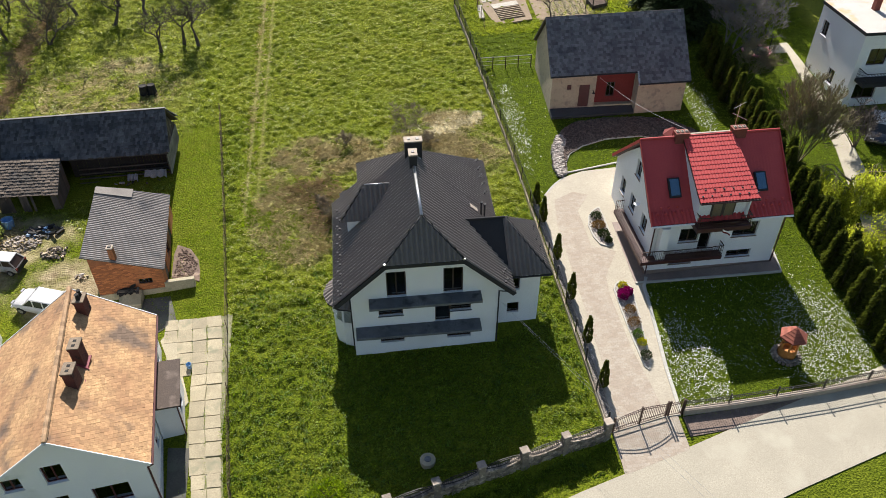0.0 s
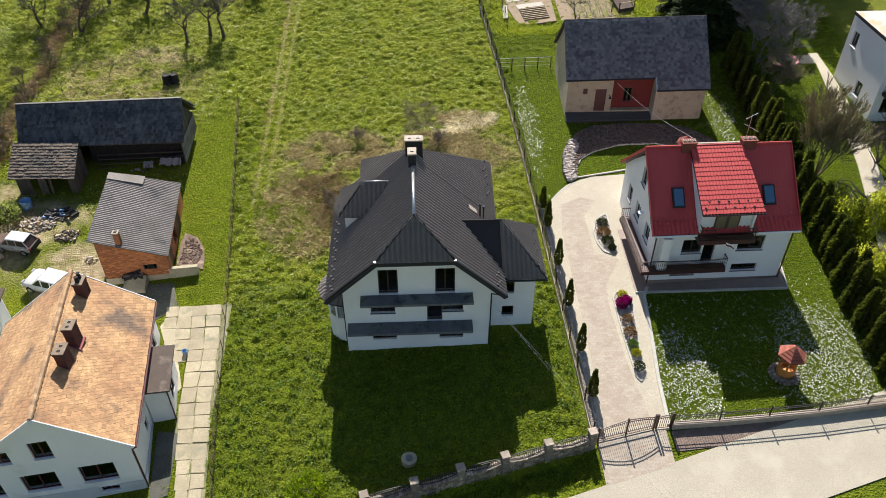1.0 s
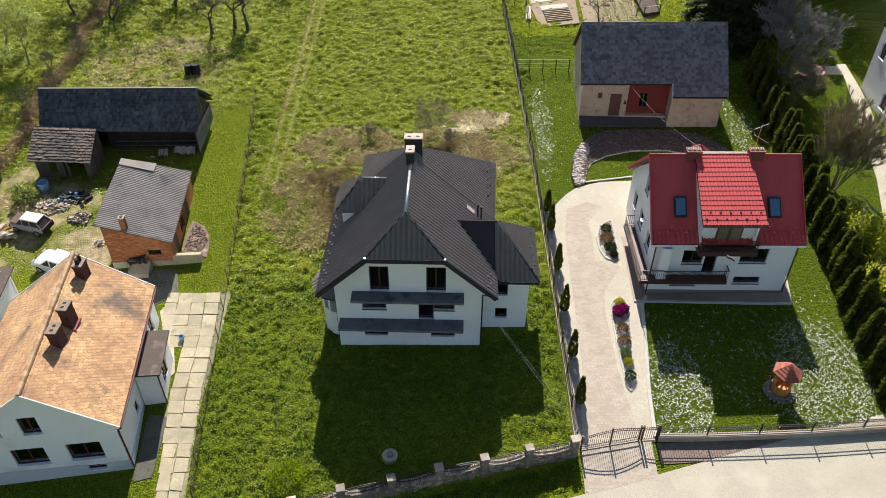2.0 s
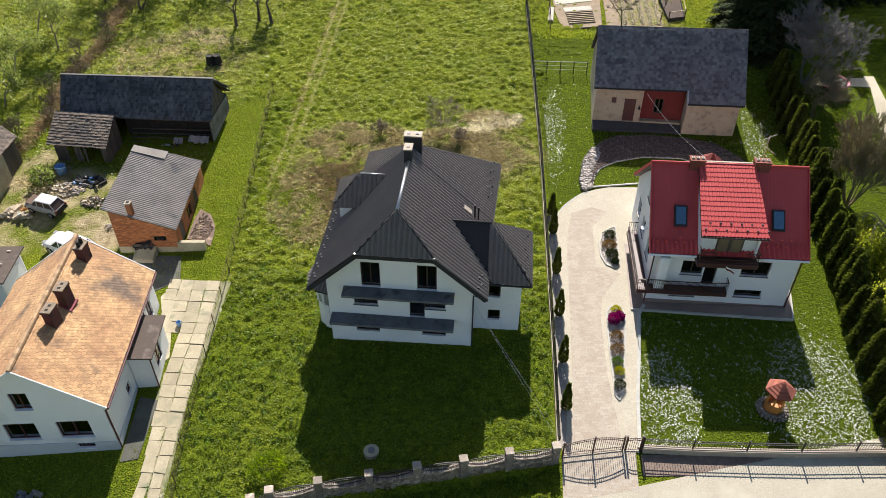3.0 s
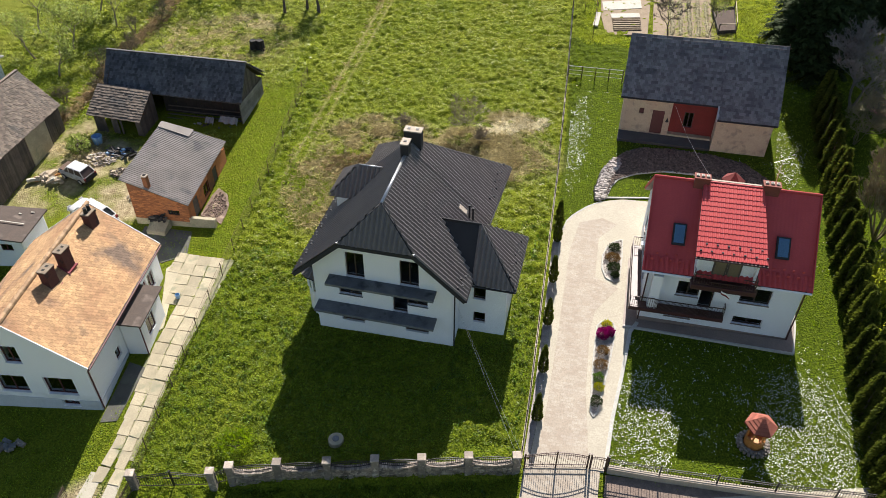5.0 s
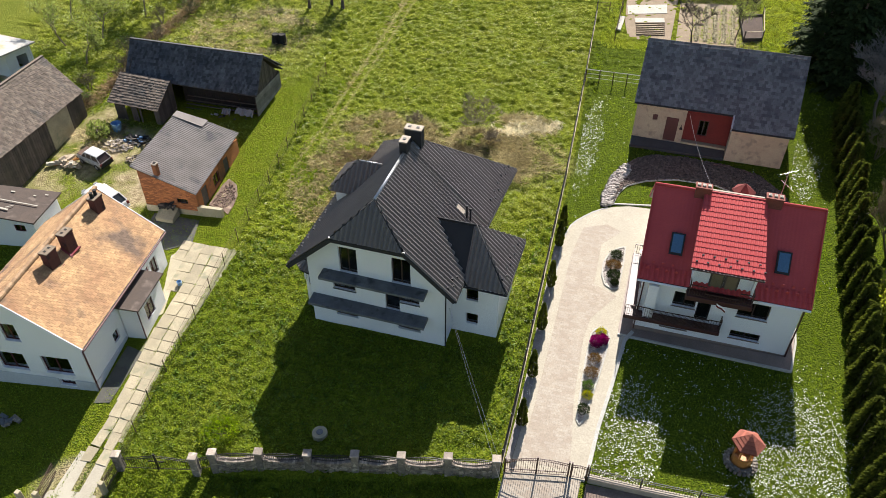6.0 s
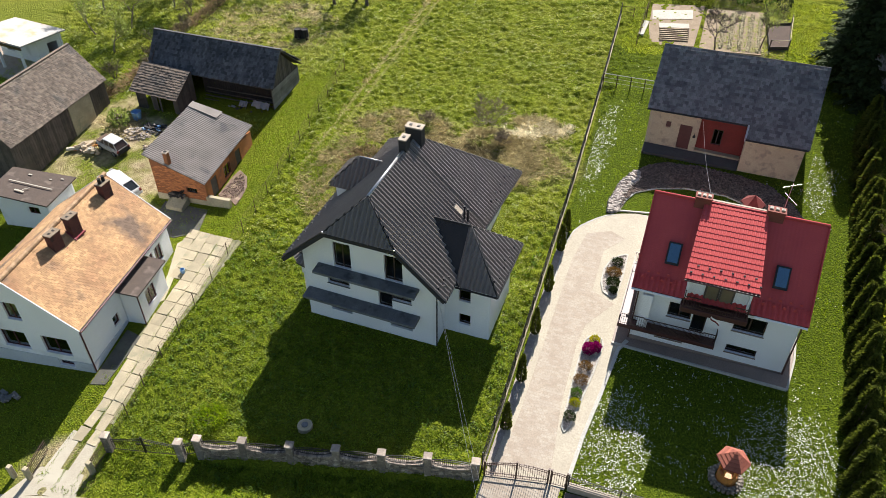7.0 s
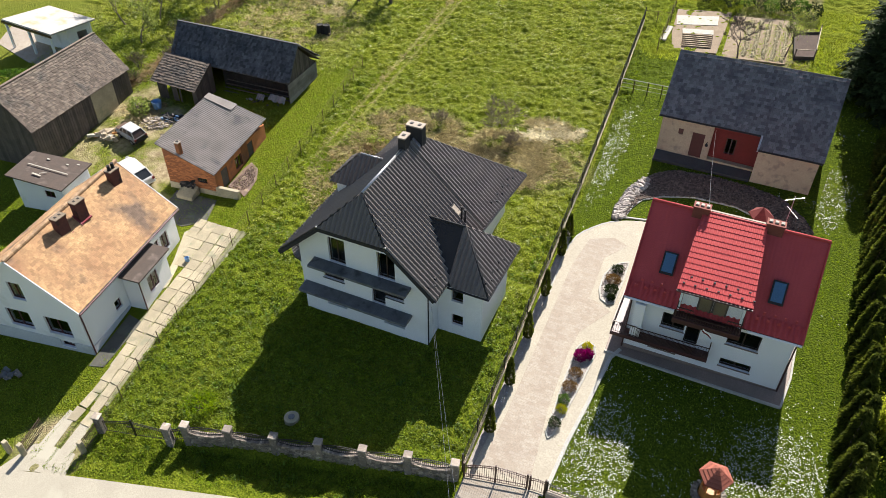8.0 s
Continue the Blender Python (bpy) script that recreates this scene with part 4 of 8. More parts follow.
    part("gutter", Build().tube([q(u0, -0.52, EZ - 0.04), q(2.5, -0.52, EZ - 0.04)], 0.07, 8), WHITE, roof)
    part("corner_pier", Build().hexa([q(u, v, z) for z in (2.62, 5.25) for u, v in ((0.35, -0.6), (0.95, -0.6), (0.95, -0.02), (0.35, -0.02))]), WHITE, h, "white terrace pier")
    part("gutter", Build().tube([q(6.5, -0.52, EZ - 0.04), q(u1, -0.52, EZ - 0.04)], 0.07, 8), WHITE, roof)
    part("downpipe", Build().tube([q(0.05, -0.5, EZ - 0.05), q(0.05, -0.06, EZ - 0.5), q(0.05, -0.06, 1.0)], 0.045, 8), REDTRIM, h)
    part("downpipe", Build().tube([q(L - 0.1, -0.5, EZ - 0.05), q(L + 0.06, -0.06, EZ - 0.5), q(L + 0.06, -0.06, 1.0)], 0.045, 8), REDTRIM, h)
    # wide dormer with balcony
    d0, d1, dv, dz, tz, tv = 2.33, 6.36, -0.9, 7.42, 9.48, 3.75
    dm = part("dormer", Build().hexa([q(u, v, z) for z in (5.4, 7.5) for u, v in ((2.75, -0.12), (6.0, -0.12), (6.0, 0.1), (2.75, 0.1))]), WHITE, h, "wide shed dormer with white cheeks")
    for ua in (2.6, 5.98):
        ck = Build()
        k = (tz - dz) / (tv - dv)
        pts = [(-0.42, 5.42), (RV - 0.1, RZ - 0.2), (RV - 0.1, tz - 0.3), (-0.42, dz + k * (-0.42 - dv) - 0.12)]
        pts = [(v, max(z, 5.3)) for v, z in pts]
        ck.add([q(ua, v, z) for v, z in pts] + [q(ua + 0.13, v, z) for v, z in pts], [(3, 2, 1, 0), (4, 5, 6, 7), (0, 1, 5, 4), (1, 2, 6, 5), (2, 3, 7, 6), (3, 0, 4, 7)])
        part("cheek", ck, WHITE, dm)
    roof_face(dm, [q(d0, dv, dz), q(d1, dv, dz), q(d1 - 0.3, tv, tz), q(d0 + 0.18, tv, tz)], ax, REDROOF, under=REDTRIM, thick=0.12, **tile)
    part("gutter", Build().tube([q(d0, dv - 0.06, dz - 0.05), q(d1, dv - 0.06, dz - 0.05)], 0.06, 8), REDTRIM, dm)
    for a, b in ((3.6, 4.4), (4.42, 5.22)):
        dr = part("balcony_door", Build().hexa([q(u, v, z) for z in (5.42, 7.3) for u, v in ((a, -0.2), (b, -0.2), (b, -0.13), (a, -0.13))]), OLDWOOD, dm, "brown timber balcony door")
        part("pane", Build().hexa([q(u, v, z) for z in (5.7, 7.15) for u, v in ((a + 0.1, -0.215), (b - 0.1, -0.215), (b - 0.1, -0.203), (a + 0.1, -0.203))]), CURTAIN, dr, "curtained brownish glass")
    bal = part("balcony", Build().hexa([q(u, v, z) for z in (5.05, 5.4) for u, v in ((2.5, -1.05), (6.2, -1.05), (6.2, 0.0), (2.5, 0.0))]), REDTRIM, h, "dark brown balcony under the dormer", bevel=0.02)
    for a, b in ((2.6, 3.5), (5.35, 6.1)):
        hand_rail(bal, q(a, -0.95, 5.4), q(b, -0.95, 5.4), 0.8)
    hand_rail(bal, q(3.5, -0.95, 5.4), q(5.35, -0.95, 5.4), 0.3)
    hand_rail(bal, q(2.62, -0.95, 5.4), q(2.62, -0.25, 5.4), 0.8)
    hand_rail(bal, q(6.12, -0.95, 5.4), q(6.12, -0.25, 5.4), 0.8)
    fx, fy, fz = q(4.25, -1.12, 5.3)
    for nm, drop, mat, lb in (("flag", 0.0, WHITE, "small white and red flag"), ("flag_stripe", -0.12, REDWALL, "red half of the flag")):
        fl = Build()
        for k in range(5):
            ua, ub = k * 0.11, (k + 1) * 0.11
            za, zb = -0.05 * k - 0.03 * math.sin(k * 1.6), -0.05 * (k + 1) - 0.03 * math.sin((k + 1) * 1.6)
            fl.hexa([(fx + ua, fy - 0.2 * ua, fz + drop - 0.12 + za), (fx + ub, fy - 0.2 * ub, fz + drop - 0.12 + zb), (fx + ub, fy - 0.2 * ub + 0.012, fz + drop - 0.12 + zb), (fx + ua, fy - 0.2 * ua + 0.012, fz + drop - 0.12 + za),
                     (fx + ua, fy - 0.2 * ua, fz + drop + za - 0.002), (fx + ub, fy - 0.2 * ub, fz + drop + zb - 0.002), (fx + ub, fy - 0.2 * ub + 0.012, fz + drop + zb - 0.002), (fx + ua, fy - 0.2 * ua + 0.012, fz + drop + za - 0.002)])
        part(nm, fl, mat, bal, lb)
    # lower wrap-round terrace
    ter = part("terrace", Build().hexa([q(u, v, z) for z in (2.33, 2.62) for u, v in ((-0.75, -0.72), (5.0, -0.72), (5.0, -0.045), (-0.75, -0.045))]).hexa([q(u, v, z) for z in (2.33, 2.62) for u, v in ((-0.75, -0.045), (-0.045, -0.045), (-0.045, 5.4), (-0.75, 5.4))]), REDTRIM, h, "brown balcony wrapping round the house corner", bevel=0.02)
    hand_rail(ter, q(-0.7, -0.66, 2.62), q(0.75, -0.66, 2.62), 0.85)
    hand_rail(ter, q(0.75, -0.66, 2.62), q(4.2, -0.66, 2.62), 0.8, gap=0.07)
    hand_rail(ter, q(4.2, -0.66, 2.62), q(4.95, -0.66, 2.62), 0.85)
    hand_rail(ter, q(4.95, -0.66, 2.62), q(4.95, -0.1, 2.62), 0.85)
    hand_rail(ter, q(-0.7, -0.66, 2.62), q(-0.7, 5.3, 2.62), 0.7)
    hand_rail(ter, q(-0.7, 5.3, 2.62), q(-0.1, 5.3, 2.62), 0.85)
    # roof windows, chimneys, guards, aerials
    for ua, va in ((1.1, 0.82), (7.1, 0.8)):
        zz = EZ + s * (va + 0.45)
        v2 = va + 1.0
        z2 = EZ + s * (v2 + 0.45)
        w = part("roof_window", Build().slab([q(ua, va, zz + 0.14), q(ua + 0.78, va, zz + 0.14), q(ua + 0.78, v2, z2 + 0.14), q(ua, v2, z2 + 0.14)], 0.16), DARKTRIM, roof, "tilted roof window in the red roof")
        part("pane", Build().slab([q(ua + 0.09, va + 0.08, zz + 0.235), q(ua + 0.69, va + 0.08, zz + 0.235), q(ua + 0.69, v2 - 0.08, z2 + 0.085), q(ua + 0.09, v2 - 0.08, z2 + 0.085)], 0.01), SKYGLASS, w, "glossy glass with reflected sky blue in its colour")
    for rng in ((0.0, 2.2), (6.75, 9.0)):
        n = int((rng[1] - rng[0]) / 0.28)
        for i in range(n):
            u, v = rng[0] + i * 0.28, 0.05 + 0.28 * (i % 2)
            z = EZ + s * (v + 0.45)
            part("snow_guard", Build().hexa([q(a, c, zz) for zz in (z + 0.05, z + 0.2) for a, c in ((u, v), (u + 0.14, v), (u + 0.14, v + 0.06), (u, v + 0.06))]), REDROOF, roof)
    kk = (tz - dz) / (tv - dv)
    for i in range(13):
        u, v = d0 + 0.2 + i * 0.31, dv + 0.35 + 0.42 * (i % 2)
        z = dz + kk * (v - dv)
        part("snow_guard", Build().hexa([q(a, c, zz) for zz in (z + 0.03, z + 0.12) for a, c in ((u, v), (u + 0.12, v), (u + 0.12, v + 0.08), (u, v + 0.08))]), DARKTRIM, dm)
    for u, v, w in ((1.95, 3.7, 0.9), (5.95, 3.75, 0.95)):
        x, y, z = q(u, v, RZ)
        c = chimney(h, x, x + w, y - 0.1, y + 0.45, z - 0.9, z + 0.4, REDBRICK, REDBRICK, pots=0)
        for i in range(3):
            px = x + w * (i + 0.5) / 3
            part("flue", Build().box(px - 0.1, px + 0.1, y + 0.05, y + 0.3, z + 0.495, z + 0.57), CAPSTONE, c, "cream flue block", bevel=0.015)
            part("flue_hole", Build().box(px - 0.055, px + 0.055, y + 0.1, y + 0.25, z + 0.573, z + 0.58), IRON, c)
    x, y, z = q(7.0, 5.5, 8.2)
    part("ridge_flashing", Build().beam(q(2.75, RV + 0.12, RZ + 0.14), q(5.9, RV + 0.12, RZ + 0.14), 0.14, 0.1), CAPSTONE, roof, "cream mortar line behind the dormer")
    a = part("aerial", Build().tube([(x, y, z), (x, y, z + 2.6)], 0.015, 6).beam((x - 0.5, y - 0.25, z + 2.35), (x + 0.5, y + 0.25, z + 2.5), 0.016, 0.016).beam((x - 0.2, y + 0.4, z + 1.6), (x + 0.5, y - 0.5, z + 1.5), 0.016, 0.016), ZINC, h, "television aerial")
    x, y, z = q(-0.25, 2.8, 4.9)
    part("satellite_dish", Build().lathe((x, y, z), [(0.02, 0.0), (0.13, 0.02), (0.21, 0.07), (0.22, 0.08)], 14).beam((x + 0.3, y, z), (x, y, z + 0.02), 0.04, 0.04), WHITE, h, "white satellite dish on the gable wall")
    return h


red_house()


def orange_house():
    # gable front faces the road; u runs along the gable, v along the ridge
    P = Plan(-19.42, -9.94, 8.3)
    L, D = 8.5, 10.83
    h = thing("house", "old whitewashed cottage under a weathered orange clay tile roof", "house")
    EZ, RZ, RU = 2.5, 5.72, 4.65
    s = (RZ - EZ) / (L + 0.3 - RU)
    EL = 2.15
    sl = (RZ - EL) / (RU + 0.3)
    gab = [(0, EL + sl * 0.3 - 0.12), (RU, RZ - 0.14), (L, EZ + s * 0.3 - 0.12)]
    front = [(5.5, 7.35, -0.25, 1.2), (2.55, 4.35, -0.3, 1.15), (0.5, 1.5, -0.3, 1.15), (3.75, 4.75, 2.35, 3.75), (1.75, 2.65, 2.35, 3.3), (6.15, 7.15, -1.3, -0.85)]
    walls = Build()
    wall_panel(walls, P.xy(0, 0), P.xy(L, 0), 0.4, -2.4, gab, front)
    right = [(2.55, 3.2, -0.35, 0.45), (8.4, 9.3, 0.1, 1.5), (7.7, 8.2, -0.6, 1.5)]
    wall_panel(walls, P.xy(L, 0.4), P.xy(L, D), 0.4, -2.4, [(0, gab[2][1]), (D - 0.4, gab[2][1])], right)
    wall_panel(walls, P.xy(L - 0.4, D), P.xy(0, D), 0.4, -2.4, [(0, gab[2][1] + 0.25), (L - 0.4 - RU, RZ - 0.14), (L - 0.4, gab[0][1])], [])
    wall_panel(walls, P.xy(0, D - 0.4), P.xy(0, 0.4), 0.4, -2.4, [(0, gab[0][1]), (D - 0.8, gab[0][1])], [])
    part("wall", walls, OLDWHITE, h, "whitewashed plaster wall")
    for ua, ub, zt in ((-0.05, 6.1, -0.75), (6.1, 7.2, -1.34), (7.2, L + 0.05, -0.75)):
        part("plinth", Build().hexa([P.p(u, v, z) for z in (-2.3, zt) for u, v in ((ua, -0.05), (ub, -0.05), (ub, -0.001), (ua, -0.001))]), GREYWHITE, h, "projecting grey-white plinth")
    part("plinth", Build().hexa([P.p(u, v, z) for z in (-2.3, -0.85) for u, v in ((L + 0.001, -0.05), (L + 0.05, -0.05), (L + 0.05, 4.1), (L + 0.001, 4.1))]), GREYWHITE, h, "projecting grey-white plinth")
    for u0, u1, z0, z1 in front:
        window(h, P.xy(0, 0), P.xy(L, 0), u0, u1, z0, z1, REDFRAME, 2, depth=0.12, sill=OLDWHITE)
    for i, (u0, u1, z0, z1) in enumerate(right):
        window(h, P.xy(L, 0.4), P.xy(L, D), u0, u1, z0, z1, REDFRAME, 1 if u1 - u0 < 0.8 else 2, depth=0.12)
    ov, ob = -0.2, 0.25
    a = [P.p(L + 0.3, ov, EZ), P.p(L + 0.3, D + ob, EZ), P.p(RU, D + ob, RZ), P.p(RU, ov, RZ)]
    c = [P.p(-0.3, ov, EL), P.p(-0.3, D + ob, EL), P.p(RU, D + ob, RZ), P.p(RU, ov, RZ)]
    roof = part("roof", Build().slab(a, 0.12), OLDWOOD, h, "weathered orange plain tile roof with dark stains")
    part("roof_deck", Build().slab(c, 0.12), OLDWOOD, roof)
    for poly, seed in ((a, 5), (c, 6)):
        o, e = Vector(poly[3]), Vector(poly[2])
        tile_courses("roof_tiles", o, e - o, Vector(poly[0]) - o, CLAY, roof, 0.24, 0.23, 0.022, 0.012, seed)
    n = 30
    for i in range(n):
        v = ov + (D + ob - ov) * i / n
        v2 = ov + (D + ob - ov) * (i + 1.1) / n
        part("ridge_tile", Build().tube([P.p(RU, v, RZ + 0.06), P.p(RU, v2, RZ + 0.1)], [0.12, 0.16], 7), CLAYRIDGE, roof)
    for v in (ov - 0.02, D + ob + 0.02):
        part("verge_board", Build().beam(P.p(L + 0.3, v, EZ - 0.02), P.p(RU, v, RZ - 0.02), 0.05, 0.2).beam(P.p(-0.3, v, EL - 0.02), P.p(RU, v, RZ - 0.02), 0.05, 0.2), OLDWHITE, roof, "white painted verge board")
    part("gutter", Build().tube([P.p(L + 0.37, ov, EZ - 0.08), P.p(L + 0.37, D + ob, EZ - 0.08)], 0.07, 8), REDFRAME, roof)
    part("downpipe", Build().tube([P.p(L + 0.34, ov, EZ - 0.1), P.p(L + 0.06, 0.06, EZ - 0.5), P.p(L + 0.06, 0.06, -1.5)], 0.05, 8), REDFRAME, h)
    for x, y, z, pots in ((-15.43, 0.5, 6.3, 0), (-14.68, -3.4, 6.5, 2), (-14.6, -5.1, 6.4, 2)):
        c = part("chimney", Build().box(x - 0.25, x + 0.25, y - 0.48, y + 0.28, z - 2.3, z - 0.3), DARKBRICK, h, "sooty brick chimney stack", bevel=0.01)
        for k in range(16):
            zz = z - 1.75 + k * 0.09
            part("brick_course", Build().box(x - 0.262, x + 0.262, y - 0.492, y + 0.292, zz, zz + 0.066), DARKBRICK, c)
        part("corbel", Build().box(x - 0.3, x + 0.3, y - 0.53, y + 0.33, z - 0.3, z - 0.17), DARKBRICK, c, bevel=0.012)
        part("cap", Build().box(x - 0.32, x + 0.32, y - 0.55, y + 0.35, z - 0.167, z - 0.1), SANDCAP, c, "weathered mortar cap", bevel=0.015)
        for k in range(pots):
            part("flue", Build().box(x - 0.09, x + 0.09, y - 0.36 + 0.36 * k, y - 0.2 + 0.36 * k, z - 0.097, z - 0.085), SOOT, c)
        if not pots:
            for k in (0.0, 0.36):
                part("flue_pot", Build().lathe((x, y - 0.28 + k, z - 0.1), [(0.13, 0.0), (0.1, 0.35), (0.13, 0.38), (0.09, 0.39)], 10), SOOT, c, "blackened flue pot")
        part("flashing", Build().beam((x - 0.3, y - 0.53, z - 1.18), (x + 0.42, y - 0.53, z - 1.72), 0.12, 0.1).beam((x + 0.33, y - 0.55, z - 1.66), (x + 0.33, y + 0.35, z - 1.6), 0.14, 0.1), REDFLASH, roof, "dark red painted apron flashing")
    # porch
    pr = Build()
    porch = thing("porch", "white lean-to porch with a flat felt roof", "porch")
    wall_panel(pr, P.xy(L + 0.06, 4.2), P.xy(L + 1.35, 4.2), 0.2, -2.0, [(0, 1.75), (1.29, 1.7)], [])
    wall_panel(pr, P.xy(L + 1.35, 4.4), P.xy(L + 1.35, 7.4), 0.2, -2.0, [(0, 1.7), (3.0, 1.7)], [(0.6, 1.7, -0.1, 1.2)])
    wall_panel(pr, P.xy(L + 1.15, 7.4), P.xy(L + 0.06, 7.4), 0.2, -2.0, [(0, 1.7), (1.09, 1.75)], [])
    part("wall", pr, OLDWHITE, porch)
    window(porch, P.xy(L + 1.35, 4.4), P.xy(L + 1.35, 7.4), 0.6, 1.7, -0.1, 1.2, REDFRAME, 2, depth=0.06)
    part("roof", Build().hexa([P.p(L + 0.02, 3.95, 1.78), P.p(L + 1.62, 3.95, 1.7), P.p(L + 1.62, 7.65, 1.72), P.p(L + 0.02, 7.65, 1.8), P.p(L + 0.02, 3.95, 1.9), P.p(L + 1.62, 3.95, 1.82), P.p(L + 1.62, 7.65, 1.84), P.p(L + 0.02, 7.65, 1.92)]), FELT, porch, "brown felt roof", bevel=0.015)
    part("downpipe", Build().tube([P.p(L + 1.4, 4.15, 1.7), P.p(L + 1.4, 4.15, -1.1)], 0.045, 8), REDFRAME, porch)
    return h


orange_house()


def brick_shed():
    h = thing("brick_shed", "orange brick outbuilding with a grey corrugated sheet roof", "shed")
    P = Plan(-17.2, 6.75, 5.2)
    L, D = 4.4, 7.7
    walls = Build()
    wall_panel(walls, P.xy(0, 0), P.xy(L, 0), 0.25, -0.6, [(0, 4.0), (L, 2.4)], [(2.7, 3.6, 1.15, 1.6), (1.2, 2.7, -0.4, 0.55)])
    wall_panel(walls, P.xy(L, 0.25), P.xy(L, D), 0.25, -0.6, [(0, 2.4), (D - 0.25, 2.4)], [(0.6, 1.5, 0.2, 2.0), (2.6, 3.6, 0.8, 1.9), (4.6, 5.4, 0.4, 2.1)])
    wall_panel(walls, P.xy(L - 0.25, D), P.xy(0, D), 0.25, -0.6, [(0, 2.5), (L - 0.25, 4.3)], [])
    wall_panel(walls, P.xy(0, D - 0.25), P.xy(0, 0.25), 0.25, -0.6, [(0, 4.3), (D - 0.5, 4.1)], [])
    part("wall", walls, BRICK, h, "bare orange brick wall")
    # single bricks on the front wall
    proto = Build().box(-0.125, 0.125, -0.012, 0.0, -0.03, 0.03).mesh("brick", BRICK)
    rnd = random.Random(4)
    count = 0
    for r in range(46):
        z = 0.66 + r * 0.075
        for c in range(17):
            u = 0.13 + c * 0.262 + (r % 2) * 0.131
            if u > L - 0.12 or z > 4.0 - (u + 0.1) / L * 1.6 - 0.1 or (2.5 < u < 3.75 and 1.05 < z < 1.7) or count >= 300:
                continue
            if rnd.random() < 0.35:
                continue
            x, y = P.xy(u, -0.001)
            ob = new("brick", proto)
            ob.parent = h
            ob.location = (x, y, z)
            ob.rotation_euler = (0, 0, radians(5.2))
            count += 1
    part("plinth", Build().hexa([P.p(u, v, z) for z in (-0.6, 0.62) for u, v in ((-0.03, -0.05), (1.2, -0.05), (1.2, -0.002), (-0.03, -0.002))]), CONCRETE, h)
    part("plinth", Build().hexa([P.p(u, v, z) for z in (-0.6, 0.62) for u, v in ((2.7, -0.05), (L + 0.03, -0.05), (L + 0.03, -0.002), (2.7, -0.002))]), CONCRETE, h, "grey cement plinth")
    window(h, P.xy(0, 0), P.xy(L, 0), 2.7, 3.6, 1.15, 1.6, IRON, 4, depth=0.08)
    for u0, u1, z0, z1 in ((0.6, 1.5, 0.2, 2.0), (4.6, 5.4, 0.4, 2.1)):
        part("door", Build().hexa([P.p(L - 0.1, 0.25 + u, z) if k == 0 else P.p(L - 0.06, 0.25 + u, z) for z in (z0, z1) for u, k in ((u0, 0), (u0, 1), (u1, 1), (u1, 0))]), OLDWOOD, h, "weathered plank door")
    window(h, P.xy(L, 0.25), P.xy(L, D), 2.6, 3.6, 0.8, 1.9, REDFRAME, 2, depth=0.08)
    poly = [(-18.0, 13.95, 4.72), (-17.45, 6.4, 4.28), (-12.55, 6.85, 2.42), (-13.35, 15.0, 2.75)]
    a, b_, c, d = poly
    d = (d[0], d[1], a[2] + (c[2] - b_[2]) + 0.0)
    poly = [a, b_, c, d]
    part("rafter", Build().beam((-17.4, 7.0, 4.12), (-12.7, 7.3, 2.3), 0.1, 0.12).beam((-17.8, 13.5, 4.5), (-13.4, 14.4, 2.6), 0.1, 0.12), OLDWOOD, h)
    tri1, tri2 = [a, b_, c], [a, c, d]
    for t in (tri1, tri2):
        part("roof_deck", Build().slab(t, 0.04), OLDWOOD, h)
        ribbed("roof_sheet", t, (b_[0] - a[0], b_[1] - a[1], b_[2] - a[2]), CORR, h, pitch=0.19, amp=0.026, step=0, per=6, label="grey corrugated sheet")
    part("patch_sheet", Build().slab([(-17.95, 13.85, 4.83), (-17.9, 13.1, 4.79), (-15.6, 13.5, 3.93), (-15.65, 14.45, 3.99)], 0.02), CORR, h, "odd pale roofing sheet")
    chimney(h, -15.75, -15.4, 6.75, 7.1, 3.2, 4.55, BRICK, CAPSTONE, pots=1)
    return h


brick_shed()


def plank_wall(parent, a, b, z0, top, seed, gap=0.0, mat=None, w=0.2):
    """Upright or level boards between two plan points; top is a function of the share along."""
    rnd = random.Random(seed)
    a, b = Vector((*a, 0)), Vector((*b, 0))
    n = max(1, int((b - a).length / w))
    d = (b - a).normalized()
    nn = Vector((d.y, -d.x, 0))
    for i in range(n):
        if rnd.random() < gap:
            continue
        s0, s1 = i / n, (i + 0.94) / n
        o = nn * rnd.uniform(0.0, 0.025)
        p, q = a.lerp(b, s0) + o, a.lerp(b, s1) + o
        zt0, zt1 = top(s0) - rnd.uniform(0, 0.05), top(s1) - rnd.uniform(0, 0.05)
        part("board", Build().hexa([(p.x, p.y, z0), (q.x, q.y, z0), (q.x - nn.x * 0.03, q.y - nn.y * 0.03, z0), (p.x - nn.x * 0.03, p.y - nn.y * 0.03, z0), (p.x, p.y, zt0), (q.x, q.y, zt1), (q.x - nn.x * 0.03, q.y - nn.y * 0.03, zt1), (p.x - nn.x * 0.03, p.y - nn.y * 0.03, zt0)]), mat or OLDWOOD, parent)


